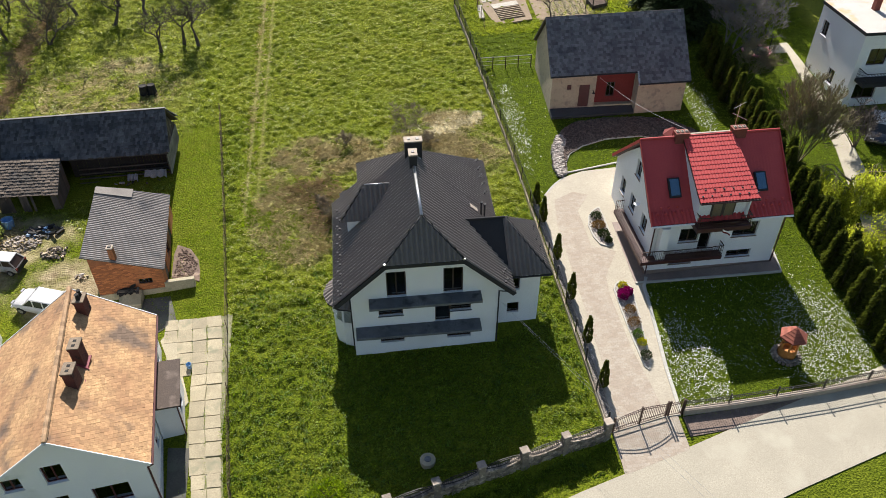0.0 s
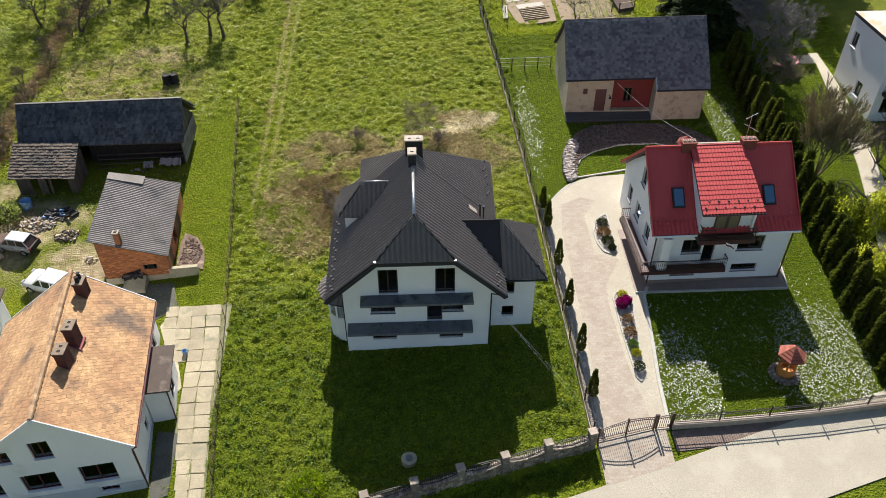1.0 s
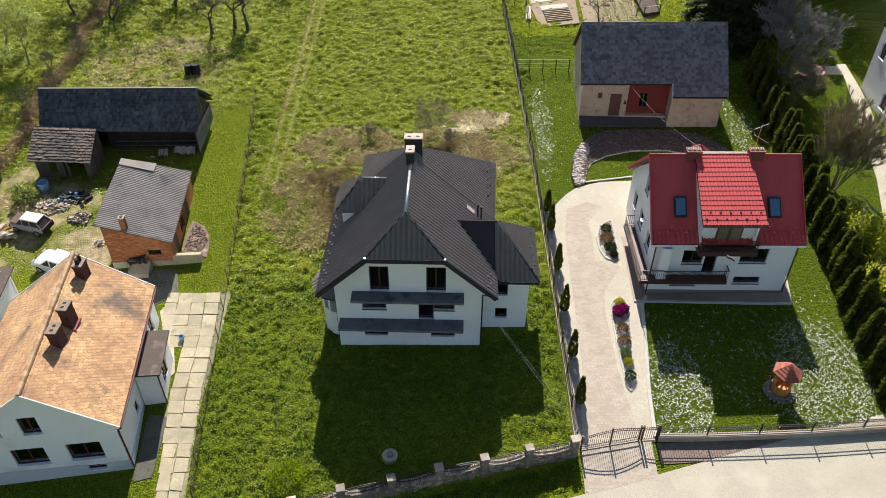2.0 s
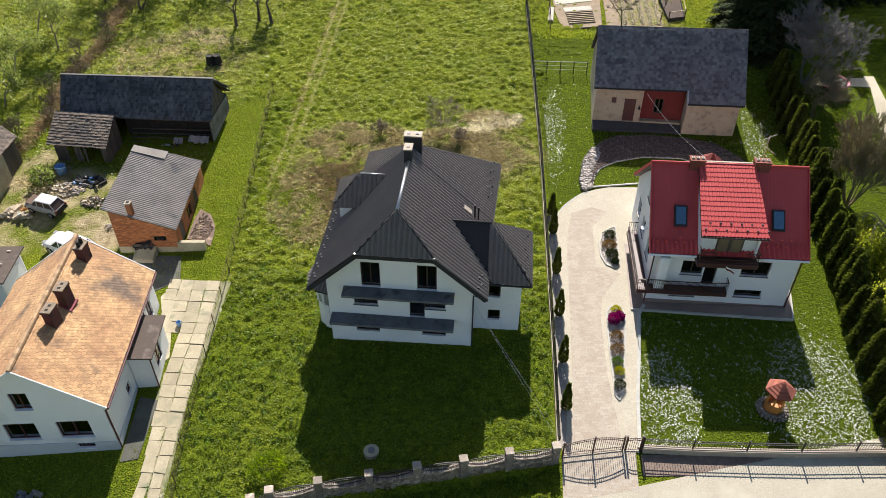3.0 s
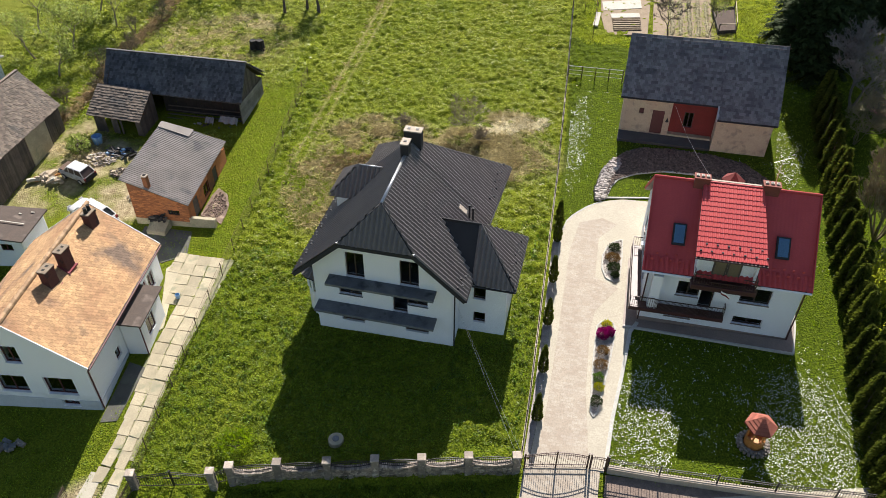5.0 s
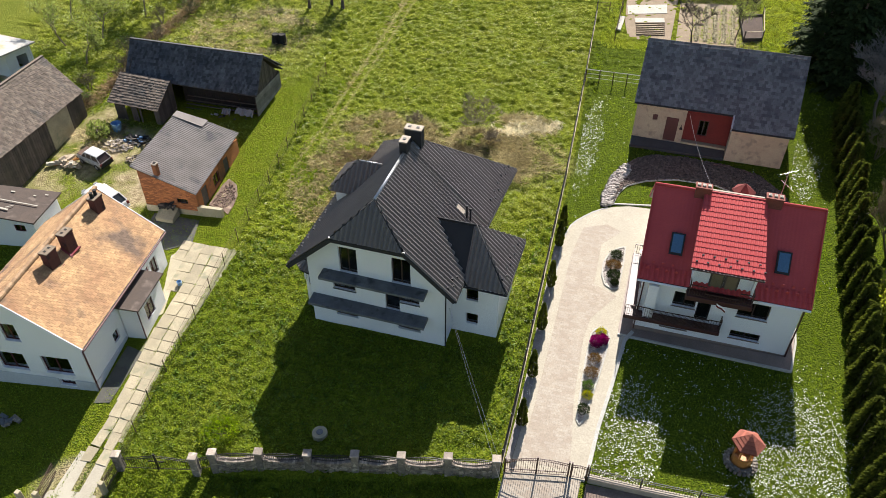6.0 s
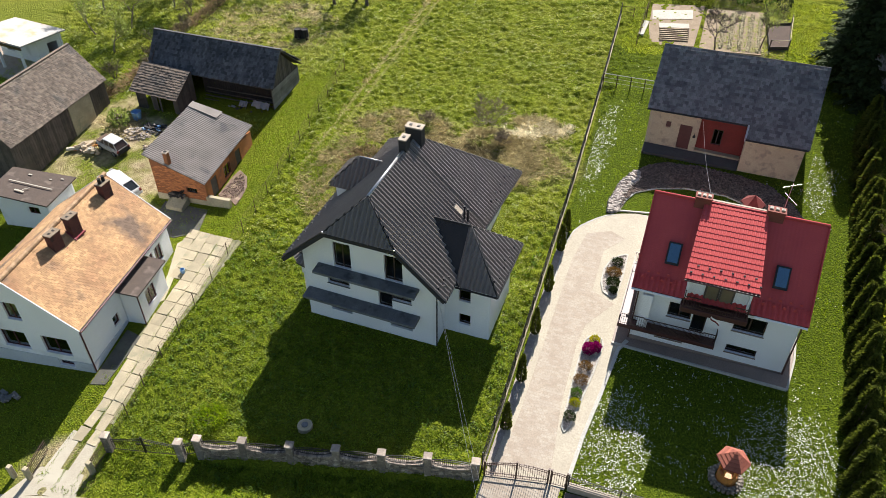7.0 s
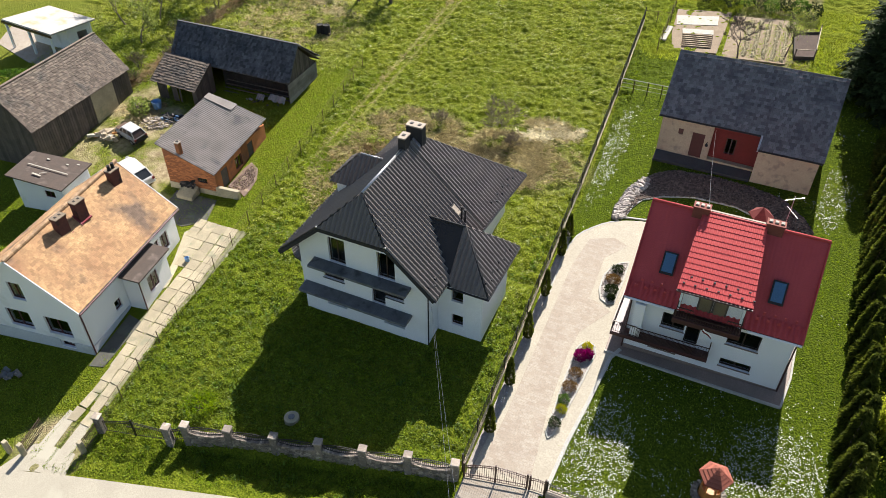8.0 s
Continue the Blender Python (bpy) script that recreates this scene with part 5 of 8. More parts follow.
def dark_barn():
    h = thing("barn", "long weathered timber barn with a blackened tile roof", "barn")
    P = Plan(-26.6, 19.55, 0.5)
    L, D = 12.3, 4.9
    EZ, RZ, rv = 3.6, 6.4, 2.0
    a = [P.p(-0.4, -0.1, EZ), P.p(L + 0.25, 0.0, EZ), P.p(L + 0.35, rv, RZ + 0.1), P.p(-0.5, rv, RZ - 0.1)]
    c = [P.p(-0.5, rv, RZ - 0.1), P.p(L + 0.35, rv, RZ + 0.1), P.p(L + 0.3, D + 0.3, EZ + 0.2), P.p(-0.5, D + 0.3, EZ + 0.2)]
    roof = part("roof", Build().slab(a, 0.08), OLDWOOD, h, "blackened old tile roof with a sagging ridge")
    part("roof_deck", Build().slab(c, 0.08), OLDWOOD, roof)
    for poly, seed in ((a, 15), (c, 16)):
        o = Vector(poly[3]) if seed == 15 else Vector(poly[0])
        e = (Vector(poly[2]) - o) if seed == 15 else (Vector(poly[1]) - o)
        v = (Vector(poly[0]) - o) if seed == 15 else (Vector(poly[3]) - o)
        tile_courses("roof_tiles", o, e, v, TARRED, roof, 0.21, 0.26, 0.05, 0.05, seed)
    part("ridge_beam", Build().beam(P.p(-0.5, rv, RZ + 0.0), P.p(L + 0.35, rv, RZ + 0.2), 0.2, 0.08), TARRED, roof)
    part("back_wall", Build().hexa([P.p(u, v, z) for z in (0.6, EZ + 0.1) for u, v in ((0, D - 0.15), (L, D - 0.15), (L, D), (0, D))]), OLDWOOD, h)
    part("inner_wall", Build().hexa([P.p(u, v, z) for z in (0.6, EZ - 0.1) for u, v in ((5, 3.4), (L - 0.2, 3.4), (L - 0.2, 3.5), (5, 3.5))]), OLDWOOD, h)
    plank_wall(h, P.xy(L, 0.1), P.xy(L, D), 1.2, lambda s: (EZ + (RZ - EZ) * s * D / rv if s * D < rv else RZ - (RZ - EZ) * (s * D - rv) / (D - rv)) - 0.1, 21)
    plank_wall(h, P.xy(0, D), P.xy(0, 0.1), 0.6, lambda s: (EZ + (RZ - EZ) * (1 - abs(s - 0.6) / 0.6)) - 0.2, 22)
    plank_wall(h, P.xy(4.6, 0.9), P.xy(L - 0.1, 0.9), 0.9, lambda t: EZ + 0.2, 27, mat=SOOT, w=0.24)
    # horizontal weatherboards on the lower gable, torn sheeting hung along the open front
    for i in range(7):
        z = 1.75 + i * 0.27
        part("weatherboard", Build().beam(P.p(L + 0.09, 0.1, z), P.p(L + 0.09, D - 0.1, z + 0.12), 0.03, 0.25), GREYBOARD, h)
    rnd = random.Random(29)
    for u, v, w, z in ((9.0, -0.3, 0.8, 1.95), (10.4, -0.3, 1.7, 2.2)):
        n, b = 9, Build()
        top = [P.p(u + w * k / n, v + 0.3 + 0.05 * math.sin(k * 1.9), z + rnd.uniform(-0.05, 0.1)) for k in range(n + 1)]
        low = [P.p(u + w * k / n + rnd.uniform(-0.05, 0.05), v - 0.15 + 0.1 * math.sin(k * 2.3 + u), z - rnd.uniform(0.2, 0.5)) for k in range(n + 1)]
        for k in range(n):
            b.slab([low[k], low[k + 1], top[k + 1]], 0.015).slab([low[k], top[k + 1], top[k]], 0.015)
        part("torn_sheet", b, SHEETING, h, "torn pale sheeting")
    for k in range(4):
        part("rail", Build().beam(P.p(5.2, 0.6 - 0.2 * k, 2.3 - 0.3 * k), P.p(L, 0.6 - 0.15 * k, 2.45 - 0.35 * k), 0.12, 0.06), OLDWOOD, h)
    # lean-to with its own paler roof
    la, lb = [(-27.1, 19.1, 4.25), (-21.95, 19.0, 4.2)], [(-27.0, 16.35, 2.72), (-22.0, 16.45, 2.68)]
    part("lean_to_roof", Build().slab([la[0], la[1], lb[1], lb[0]], 0.06), OLDWOOD, h, "paler tile roof over the lean-to")
    o = Vector(la[0])
    tile_courses("roof_tiles", o, Vector(la[1]) - o, Vector(lb[0]) - o, MOSSY, h, 0.24, 0.27, 0.045, 0.03, 33)
    plank_wall(h, (-22.15, 16.7), (-22.15, 19.3), 0.8, lambda s: 2.7 + 1.4 * s, 23)
    plank_wall(h, (-26.7, 16.8), (-25.6, 16.8), 0.7, lambda s: 2.65, 24)
    plank_wall(h, (-25.0, 16.75), (-24.0, 16.75), 0.7, lambda s: 2.65, 25, gap=0.2)
    plank_wall(h, (-22.7, 16.75), (-22.2, 16.75), 0.7, lambda s: 2.6, 26)
    part("inner_wall", Build().box(-26.8, -22.3, 18.6, 18.7, 0.8, 3.8), OLDWOOD, h)
    return h


dark_barn()


def brown_barn():
    h = thing("barn", "old boarded barn under a brown mossy tile roof", "barn")
    # ridge runs from the far corner to the near one
    rR = Vector((-32.35, 16.3, 6.25))
    d = Vector((0.06, -1.0, 0)).normalized()
    Ln = 12.0
    rL = rR + d * Ln
    side = Vector((1.0, 0.06, 0)).normalized()
    run, drop = 2.95, 3.0
    e0, e1 = rR + side * run - Vector((0, 0, drop)), rL + side * run - Vector((0, 0, drop))
    f0, f1 = rR - side * run - Vector((0, 0, drop)), rL - side * run - Vector((0, 0, drop))
    roof = part("roof", Build().slab([rR, rL, e1, e0], 0.08), OLDWOOD, h, "mossy brown tile roof")
    part("roof_deck", Build().slab([rR, rL, f1, f0], 0.08), OLDWOOD, roof)
    tile_courses("roof_tiles", rR, rL - rR, e0 - rR, MOSSY, roof, 0.21, 0.24, 0.04, 0.04, 41)
    tile_courses("roof_tiles", rR, rL - rR, f0 - rR, MOSSY, roof, 0.21, 0.24, 0.04, 0.04, 42)
    part("ridge_beam", Build().beam(rR + Vector((0, 0, 0.08)), rL + Vector((0, 0, 0.08)), 0.25, 0.1), MOSSY, roof)
    inn = 0.35
    w0, w1 = e0 - side * inn, e1 - side * inn - d * 0.2
    x0, x1 = f0 + side * inn, f1 + side * inn - d * 0.2
    gz = min(G(w1.x, w1.y), G(x1.x, x1.y)) - 0.3
    for (p, q, sd, wd) in ((w0, w1, 51, 0.25), (x1, x0, 53, 0.4)):
        plank_wall(h, p.xy, q.xy, gz, lambda s: 3.7, sd, w=wd)
    plank_wall(h, w1.xy, x1.xy, gz, lambda s: 3.5 + 2.5 * (1 - abs(s - 0.5) * 2), 54, w=0.25)
    plank_wall(h, x0.xy, w0.xy, gz, lambda s: 3.5 + 2.5 * (1 - abs(s - 0.5) * 2), 55, w=0.25)
    m = w0 + d * 3.6
    part("plaster_panel", Build().obox((m.x + side.x * 0.08, m.y + side.y * 0.08), (d.x, d.y), (side.x, side.y), 2.8, 0.08, G(m.x, m.y) - 0.2, 3.45), CONCRETE, h, "grey plastered wall panel")
    return h


brown_barn()


def felt_shed():
    h = thing("shed", "low white shed with a patched brown felt roof", "shed")
    c = [(-22.36, 0.86, 1.9), (-22.92, 4.65, 1.95), (-28.0, 3.6, 2.35), (-27.4, 0.2, 2.3)]
    part("roof", Build().slab(c, 0.12), FELT, h, "brown felt roof with pale patched seams", bevel=0.01)
    inner = [(-22.75, 1.15), (-23.2, 4.3), (-27.6, 3.3), (-27.1, 0.55)]
    walls = Build()
    order = [inner[3], inner[0], inner[1], inner[2]]
    for i in range(4):
        a, b = order[i], order[(i + 1) % 4]
        ln = math.hypot(b[0] - a[0], b[1] - a[1])
        wall_panel(walls, a, b, 0.15, -1.4, [(0, 1.75 if i in (1,) else (2.1 if i == 0 else 1.8)), (ln, 1.75 if i in (0, 1) else 2.1)], [(2.7, 3.6, 0.7, 1.3)] if i == 0 else [])
    part("wall", walls, OLDWHITE, h)
    window(h, order[0], order[1], 2.7, 3.6, 0.7, 1.3, REDFRAME, 2, depth=0.05)
    for p, q, w in (((-26.9, 2.1, 2.38), (-23.3, 2.55, 2.08), 0.08), ((-25.7, 1.35, 2.28), (-24.9, 1.4, 2.21), 0.14), ((-25.2, 1.55, 2.25), (-24.85, 1.95, 2.22), 0.06), ((-26.2, 3.3, 2.28), (-25.9, 3.35, 2.26), 0.12), ((-24.4, 3.5, 2.14), (-24.2, 3.52, 2.12), 0.1), ((-23.7, 3.9, 2.08), (-23.45, 3.95, 2.06), 0.08)):
        part("seam", Build().beam(p, q, w, 0.02), FLEECE, h, "pale bitumen patch")
    return h


felt_shed()


def slate_shed():
    h = thing("outbuilding", "beige roughcast outbuilding with a large grey slate roof", "outbuilding")
    P = Plan(17.64, 23.58, -1.5)
    L, D, J = 11.45, 7.2, 7.25
    EZ, RZ, rv = 6.71, 10.3, 3.53

    def q(u, v, z):
        return P.p(u, v, z + 0.024 * (u - 6))

    s = (RZ - EZ) / (rv + 0.3)
    RE, RZE = -1.1, EZ - 0.8 * s
    a = [q(-0.25, -0.3, EZ), q(J, -0.3, EZ), q(J, rv, RZ), q(-0.25, rv, RZ)]
    a2 = [q(J, RE, RZE), q(L + 0.25, RE, RZE), q(L + 0.25, rv, RZ), q(J, rv, RZ)]
    c = [q(-0.25, rv, RZ), q(L + 0.25, rv, RZ), q(L + 0.25, D + 0.4, EZ - 0.2), q(-0.25, D + 0.4, EZ - 0.2)]
    roof = part("roof", Build().slab(a, 0.1), OLDWOOD, h, "grey slate tile roof")
    part("roof_deck", Build().slab(a2, 0.1), OLDWOOD, roof)
    part("roof_deck", Build().slab(c, 0.1), OLDWOOD, roof)
    for k, f in enumerate((a, a2)):
        o = Vector(f[3])
        tile_courses("roof_tiles", o, Vector(f[2]) - o, Vector(f[0]) - o, SLATE, roof, 0.25, 0.25, 0.03, 0.015, 61 + k)
    o = Vector(c[0])
    tile_courses("roof_tiles", o, Vector(c[1]) - o, Vector(c[3]) - o, SLATE, roof, 0.25, 0.25, 0.03, 0.015, 64)
    part("ridge_cap", Build().beam(q(-0.25, rv, RZ + 0.03), q(L + 0.25, rv, RZ + 0.03), 0.09, 0.03), DARKTRIM, roof)
    part("gutter", Build().tube([q(-0.25, -0.36, EZ - 0.05), q(J, -0.36, EZ - 0.05)], 0.06, 8), DARKTRIM, roof)
    part("gutter", Build().tube([q(J, RE - 0.06, RZE - 0.05), q(L + 0.2, RE - 0.06, RZE - 0.05)], 0.06, 8), DARKTRIM, roof)
    wt = EZ + s * 0.3 - 0.15
    wr = RZE + s * 0.3 - 0.15
    base = 2.4

    def side_wall(a, b, tops, holes=()):
        part("wall", wall_panel(Build(), a, b, 0.3, base, tops, holes), BEIGE, h, "beige roughcast wall")

    side_wall(P.xy(0, 0), P.xy(3.85, 0), [(0, wt), (3.85, wt)], [(2.42, 3.36, 3.45, 5.55), (1.35, 1.72, 5.1, 5.6)])
    side_wall(P.xy(L, 0.3), P.xy(L, D), [(0, wt + 0.3), (rv - 0.3, RZ - 0.2), (D - 0.3, wt)])
    side_wall(P.xy(L - 0.3, D), P.xy(0.3, D), [(0, wt - 0.2), (L - 0.6, wt - 0.2)])
    side_wall(P.xy(0, D), P.xy(0, 0.3), [(0, wt - 0.3), (D - rv, RZ - 0.35), (D - 0.3, wt)])
    w2 = Build()
    wall_panel(w2, P.xy(J + 0.05, RE + 0.3), P.xy(L, RE + 0.3), 0.3, base, [(0, wr), (L - J - 0.05, wr)], [])
    part("wall", w2, BEIGE, h, "mottled beige roughcast wall")
    w3 = Build()
    wall_panel(w3, P.xy(J + 0.05, 0.7), P.xy(J + 0.05, RE + 0.6), 0.2, base, [(0, wt + 0.4), (1.2, wr + 0.2)], [])
    part("porch_side_wall", w3, BEIGE, h)
    w4 = Build()
    wall_panel(w4, P.xy(L, RE + 0.6), P.xy(L, 0.3), 0.3, base, [(0, wr + 0.2), (0.8, wt + 0.2)], [])
    part("return_wall", w4, BEIGE, h)
    r = Build()
    wall_panel(r, P.xy(3.85, 0.4), P.xy(J + 0.05, 0.4), 0.2, base, [(0, wt + 0.2), (J - 3.8, wt + 0.2)], [(1.05, 1.8, 4.15, 5.5)])
    part("porch_wall", r, REDWALL, h, "deep red wall of the shallow porch")
    part("reveal", wall_panel(Build(), P.xy(3.85, 0.3), P.xy(3.85, 0.4), 0.2, base, [(0, wt), (0.1, wt)], []), BEIGE, h)
    part("door", Build().hexa([P.p(u, v, z) for z in (3.45, 5.55) for u, v in ((2.42, 0.1), (3.36, 0.1), (3.36, 0.16), (2.42, 0.16))]), REDFRAME, h, "dark red timber door")
    window(h, P.xy(3.85, 0.4), P.xy(J + 0.05, 0.4), 1.05, 1.8, 4.15, 5.5, DARKFRAME, 2, depth=0.06)
    part("vent_window", Build().hexa([P.p(u, v, z) for z in (5.1, 5.6) for u, v in ((1.35, 0.1), (1.72, 0.1), (1.72, 0.14), (1.35, 0.14))]), REDFRAME, h)
    part("porch_sill", Build().hexa([P.p(u, v, z) for z in (2.4, 3.6) for u, v in ((3.85, -0.05), (J, -0.05), (J, 0.39), (3.85, 0.39))]), CONCRETE, h, "pale concrete porch step")
    part("wall_lamp", Build().beam(P.p(3.62, -0.02, 5.0), P.p(3.62, -0.3, 5.05), 0.05, 0.05).lathe(P.p(3.62, -0.35, 4.85), [(0.03, 0.25), (0.12, 0.05), (0.12, 0.0)], 10), DARKTRIM, h, "small dark wall lamp beside the door")
    part("step", Build().hexa([P.p(0, -0.9, 2.2), P.p(J, -0.9, 2.2), P.p(J, -0.06, 2.2), P.p(0, -0.06, 2.2), P.p(0, -0.9, 3.05), P.p(J, -0.9, 3.2), P.p(J, -0.06, 3.46), P.p(0, -0.06, 3.42)]), ASPHALT, h, "grey concrete pavement strip")
    part("downpipe", Build().tube([q(J - 0.03, -0.38, EZ + 0.05), q(J - 0.03, -0.7, EZ - 0.35), q(J - 0.03, RE - 0.02, RZE + 0.1), q(J - 0.03, RE - 0.02, RZE - 0.15)], 0.07, 8), ZINC, h)
    return h


slate_shed()


def white_villa():
    h = thing("house", "white cubic villa with a pale flat roof and balconies", "house")
    x0, x1, y0, y1, z0, z1 = 42.85, 53.0, 20.95, 27.8, 2.5, 10.0
    w = Build()
    fr = [(0.9, 2.6, 7.2, 8.7), (0.7, 2.7, 4.1, 5.5), (4.5, 6.5, 7.2, 8.7), (4.5, 6.5, 4.1, 5.5)]
    wall_panel(w, (x0, y0), (x1, y0), 0.35, z0, [(0, z1), (x1 - x0, z1)], fr)
    wall_panel(w, (x1, y0 + 0.35), (x1, y1), 0.35, z0, [(0, z1), (y1 - y0, z1)], [])
    wall_panel(w, (x1 - 0.35, y1), (x0 + 0.35, y1), 0.35, z0, [(0, z1), (x1 - x0, z1)], [])
    sd = [(0.75, 1.7, 7.5, 8.8), (3.6, 4.6, 4.3, 5.6)]
    wall_panel(w, (x0, y1), (x0, y0 + 0.35), 0.35, z0, [(0, z1), (y1 - y0, z1)], sd)
    part("wall", w, WHITE, h, "plain white wall")
    for u0, u1, a, b in fr:
        window(h, (x0, y0), (x1, y0), u0, u1, a, b, DARKFRAME, 2)
    for u0, u1, a, b in sd:
        window(h, (x0, y1), (x0, y0 + 0.35), u0, u1, a, b, DARKFRAME, 2, sill=WHITE)
    part("roof", Build().box(x0 - 0.1, x1 + 0.1, y0 - 0.1, y1 + 0.1, z1 + 0.003, z1 + 0.15), LIGHTFELT, h, "pale flat roof with rusty stains", bevel=0.02)
    part("roof_edge", Build().box(x0 - 0.16, x1 + 0.1, y0 - 0.16, y0 - 0.103, z1 - 0.05, z1 + 0.2).box(x0 - 0.16, x0 - 0.103, y0 - 0.1, y1, z1 - 0.05, z1 + 0.2), DARKTRIM, h)
    chimney(h, 45.9, 46.4, 25.2, 25.7, z1 + 0.1, z1 + 1.4, REDBRICK, CAPSTONE)
    for z in (6.15,):
        b = part("balcony", Build().box(x0 + 0.4, x1 - 1, y0 - 1.3, y0 - 0.003, z - 0.3, z), DARKTRIM, h, "dark-edged balcony")
        hand_rail(b, (x0 + 0.45, y0 - 1.25, z), (x1 - 1.1, y0 - 1.25, z), 0.9, IRON)
        hand_rail(b, (x0 + 0.45, y0 - 1.25, z), (x0 + 0.45, y0 - 0.05, z), 0.9, IRON)
    return h


white_villa()


def far_house():
    h = thing("house", "low white house with a pale flat roof beyond the barns", "house")
    c = [(-48.15, 18.8), (-46.4, 23.4), (-39.6, 22.9), (-40.8, 18.2)]
    zr = 3.7
    part("roof", Build().prism(c, zr - 0.15, zr), LIGHTFELT, h, "pale sunlit flat roof", bevel=0.02)
    part("fascia", Build().prism([(-48.2, 18.72), (-40.7, 18.1), (-40.75, 18.2), (-48.15, 18.8)], zr - 0.4, zr - 0.153), DARKFRAME, h)
    inn = [(-46.5, 20.6), (-41.0, 20.2), (-40.1, 22.6), (-46.2, 23.0)]
    w = Build()
    for i in range(4):
        a, b = inn[i], inn[(i + 1) % 4]
        wall_panel(w, a, b, 0.2, 0.2, [(0, zr - 0.16), (math.hypot(b[0] - a[0], b[1] - a[1]), zr - 0.16)], [(1.0, 2.0, 1.6, 2.8)] if i in (0, 1) else [])
    part("wall", w, OLDWHITE, h)
    for x, y in ((-47.8, 18.9), (-44.5, 18.7), (-41.3, 18.4)):
        part("post", Build().box(x - 0.1, x + 0.1, y - 0.1, y + 0.1, G(x, y) - 0.2, zr - 0.16), WHITE, h, "white porch post")
    return h


far_house()


laid("far_court", [(-50.5, 19.0), (-44.2, 17.2), (-40.0, 16.9), (-40.4, 20.0), (-47.0, 22.5), (-52.0, 22.5)], PAVER, "pale block-paved court before the low white house", "paving", high=0.02)


# ---- paths, kerbs and beds ----
def slab_path():
    """Old cast concrete slabs, each its own piece, on the yard beside the cottage."""
    base = laid("yard_path", [(-12.2, 4.3), (-8.2, 4.5), (-8.1, 0.6), (-8.1, -5.0), (-7.4, -11.5), (-8.6, -11.5), (-10.2, -5.2), (-10.3, 0.0), (-12.2, 1.2)], PATHDIRT, "weedy old concrete slab path beside the cottage", "path", high=-0.015)
    rnd = random.Random(8)
    # wide court behind the porch, then two wheel tracks that part towards the road
    line = ((4.5, -9.9), (0.0, -9.45), (-3.5, -9.3), (-6.6, -8.9), (-9.4, -8.6), (-11.3, -8.42), (-13.0, -8.3), (-18.0, -7.9))

    def centre(y):
        for (ya, xa), (yb, xb) in zip(line, line[1:]):
            if y >= yb:
                return xa + (xb - xa) * (y - ya) / (yb - ya)
        return line[-1][1]

    y = 4.4
    while y > -12.2:
        ln = rnd.uniform(0.85, 1.15)
        c0, c1 = centre(y), centre(y - ln)
        gap = 0.015 if y > -10.5 else 0.05 + 0.07 * min(4.5, -10.5 - y)
        wd = 0.94 if y > -5 else max(0.68, 0.94 + 0.05 * (y + 5))
        cells = [(-gap - wd, -gap), (gap, gap + wd)]
        if y > 0.4:
            cells.insert(0, (-gap - 2 * wd - 0.02, -gap - wd - 0.02))
        if y > 2.6:
            cells.append((-gap - 2.9 * wd, -gap - 2 * wd - 0.04))
        for e0, e1 in cells:
            j = [rnd.uniform(-0.06, 0.06) for _ in range(6)]
            yy = y + rnd.uniform(-0.02, 0.02)
            poly = [(c1 + e0 + j[0], yy - ln + 0.03 + j[1]), (c1 + e1 + j[2], yy - ln + 0.03 + j[3]), (c0 + e1 + j[4], yy - 0.01), (c0 + e0 + j[5], yy - 0.01)]
            h = rnd.uniform(0.02, 0.045)
            part("slab", Build().prism(poly, lambda a, b: G(a, b) - 0.06, lambda a, b: G(a, b) + h), CONCRETE, base, bevel=0.01)
        y -= ln
    return base


slab_path()
laid("track_dirt", [(-9.5, -12.6), (-8.75, -12.6), (-8.45, -15.2), (-9.45, -15.4)], ROAD, "trodden pale wheel track of bare dirt", "path", high=0.0)
laid("track_dirt", [(-8.15, -12.6), (-7.45, -12.6), (-7.1, -15.0), (-7.95, -15.2)], ROAD, "trodden pale wheel track of bare dirt", "path", high=0.0)
laid("track_mouth", [(-9.7, -15.2), (-8.3, -14.9), (-6.9, -14.8), (-6.4, -16.2), (-8.4, -16.6), (-10.6, -17.4)], ROAD, "pale dirt mouth of the track beside the road", "path", high=0.004)
laid("cottage_apron", [(-12.75, 2.75), (-12.0, 4.2), (-11.3, 0.9), (-10.35, -2.2), (-10.75, -2.75), (-11.6, 0.0)], PALECON, "pale trodden cement apron beside the cottage wall", "paving", high=0.012)
# The court's dark tone carries the shade that the brick shed throws on it.
laid("yard_court", [(-13.4, 3.2), (-11.9, 4.3), (-12.6, 6.6), (-16.5, 6.5), (-16.0, 3.4)], WETSHADECON, "grey cracked concrete yard between cottage and brick shed, darkened for the shed's shade", "paving", high=0.012)
laid("side_strip", [(-10.75, -9.6), (-9.75, -9.3), (-9.9, -5.4), (-11.2, -5.2)], WETSHADECON, "concrete strip along the cottage wall, dark with damp and painted shade", "paving", high=0.015)


def kerb_line(name, pts, label, w=0.1, h=0.08, mat=None):
    b = Build()
    for (xa, ya), (xb, yb) in zip(pts, pts[1:]):
        b.beam((xa, ya, G(xa, ya) + h / 2 - 0.06), (xb, yb, G(xb, yb) + h / 2 - 0.06), w, h + 0.12)
    return solid(name, b, mat or KERB, label, "kerb", kind="structure")


kerb_line("kerb_drive", DRIVE[3:12], "pale kerb along the driveway edge", 0.1, 0.04)
kerb_line("kerb_lawn", [(20.3, 4.0), (19.9, 3.2), (19.62, -0.2), (19.28, -3.5), (19.15, -6.6)], "pale kerb between driveway and lawn", 0.22, 0.1)
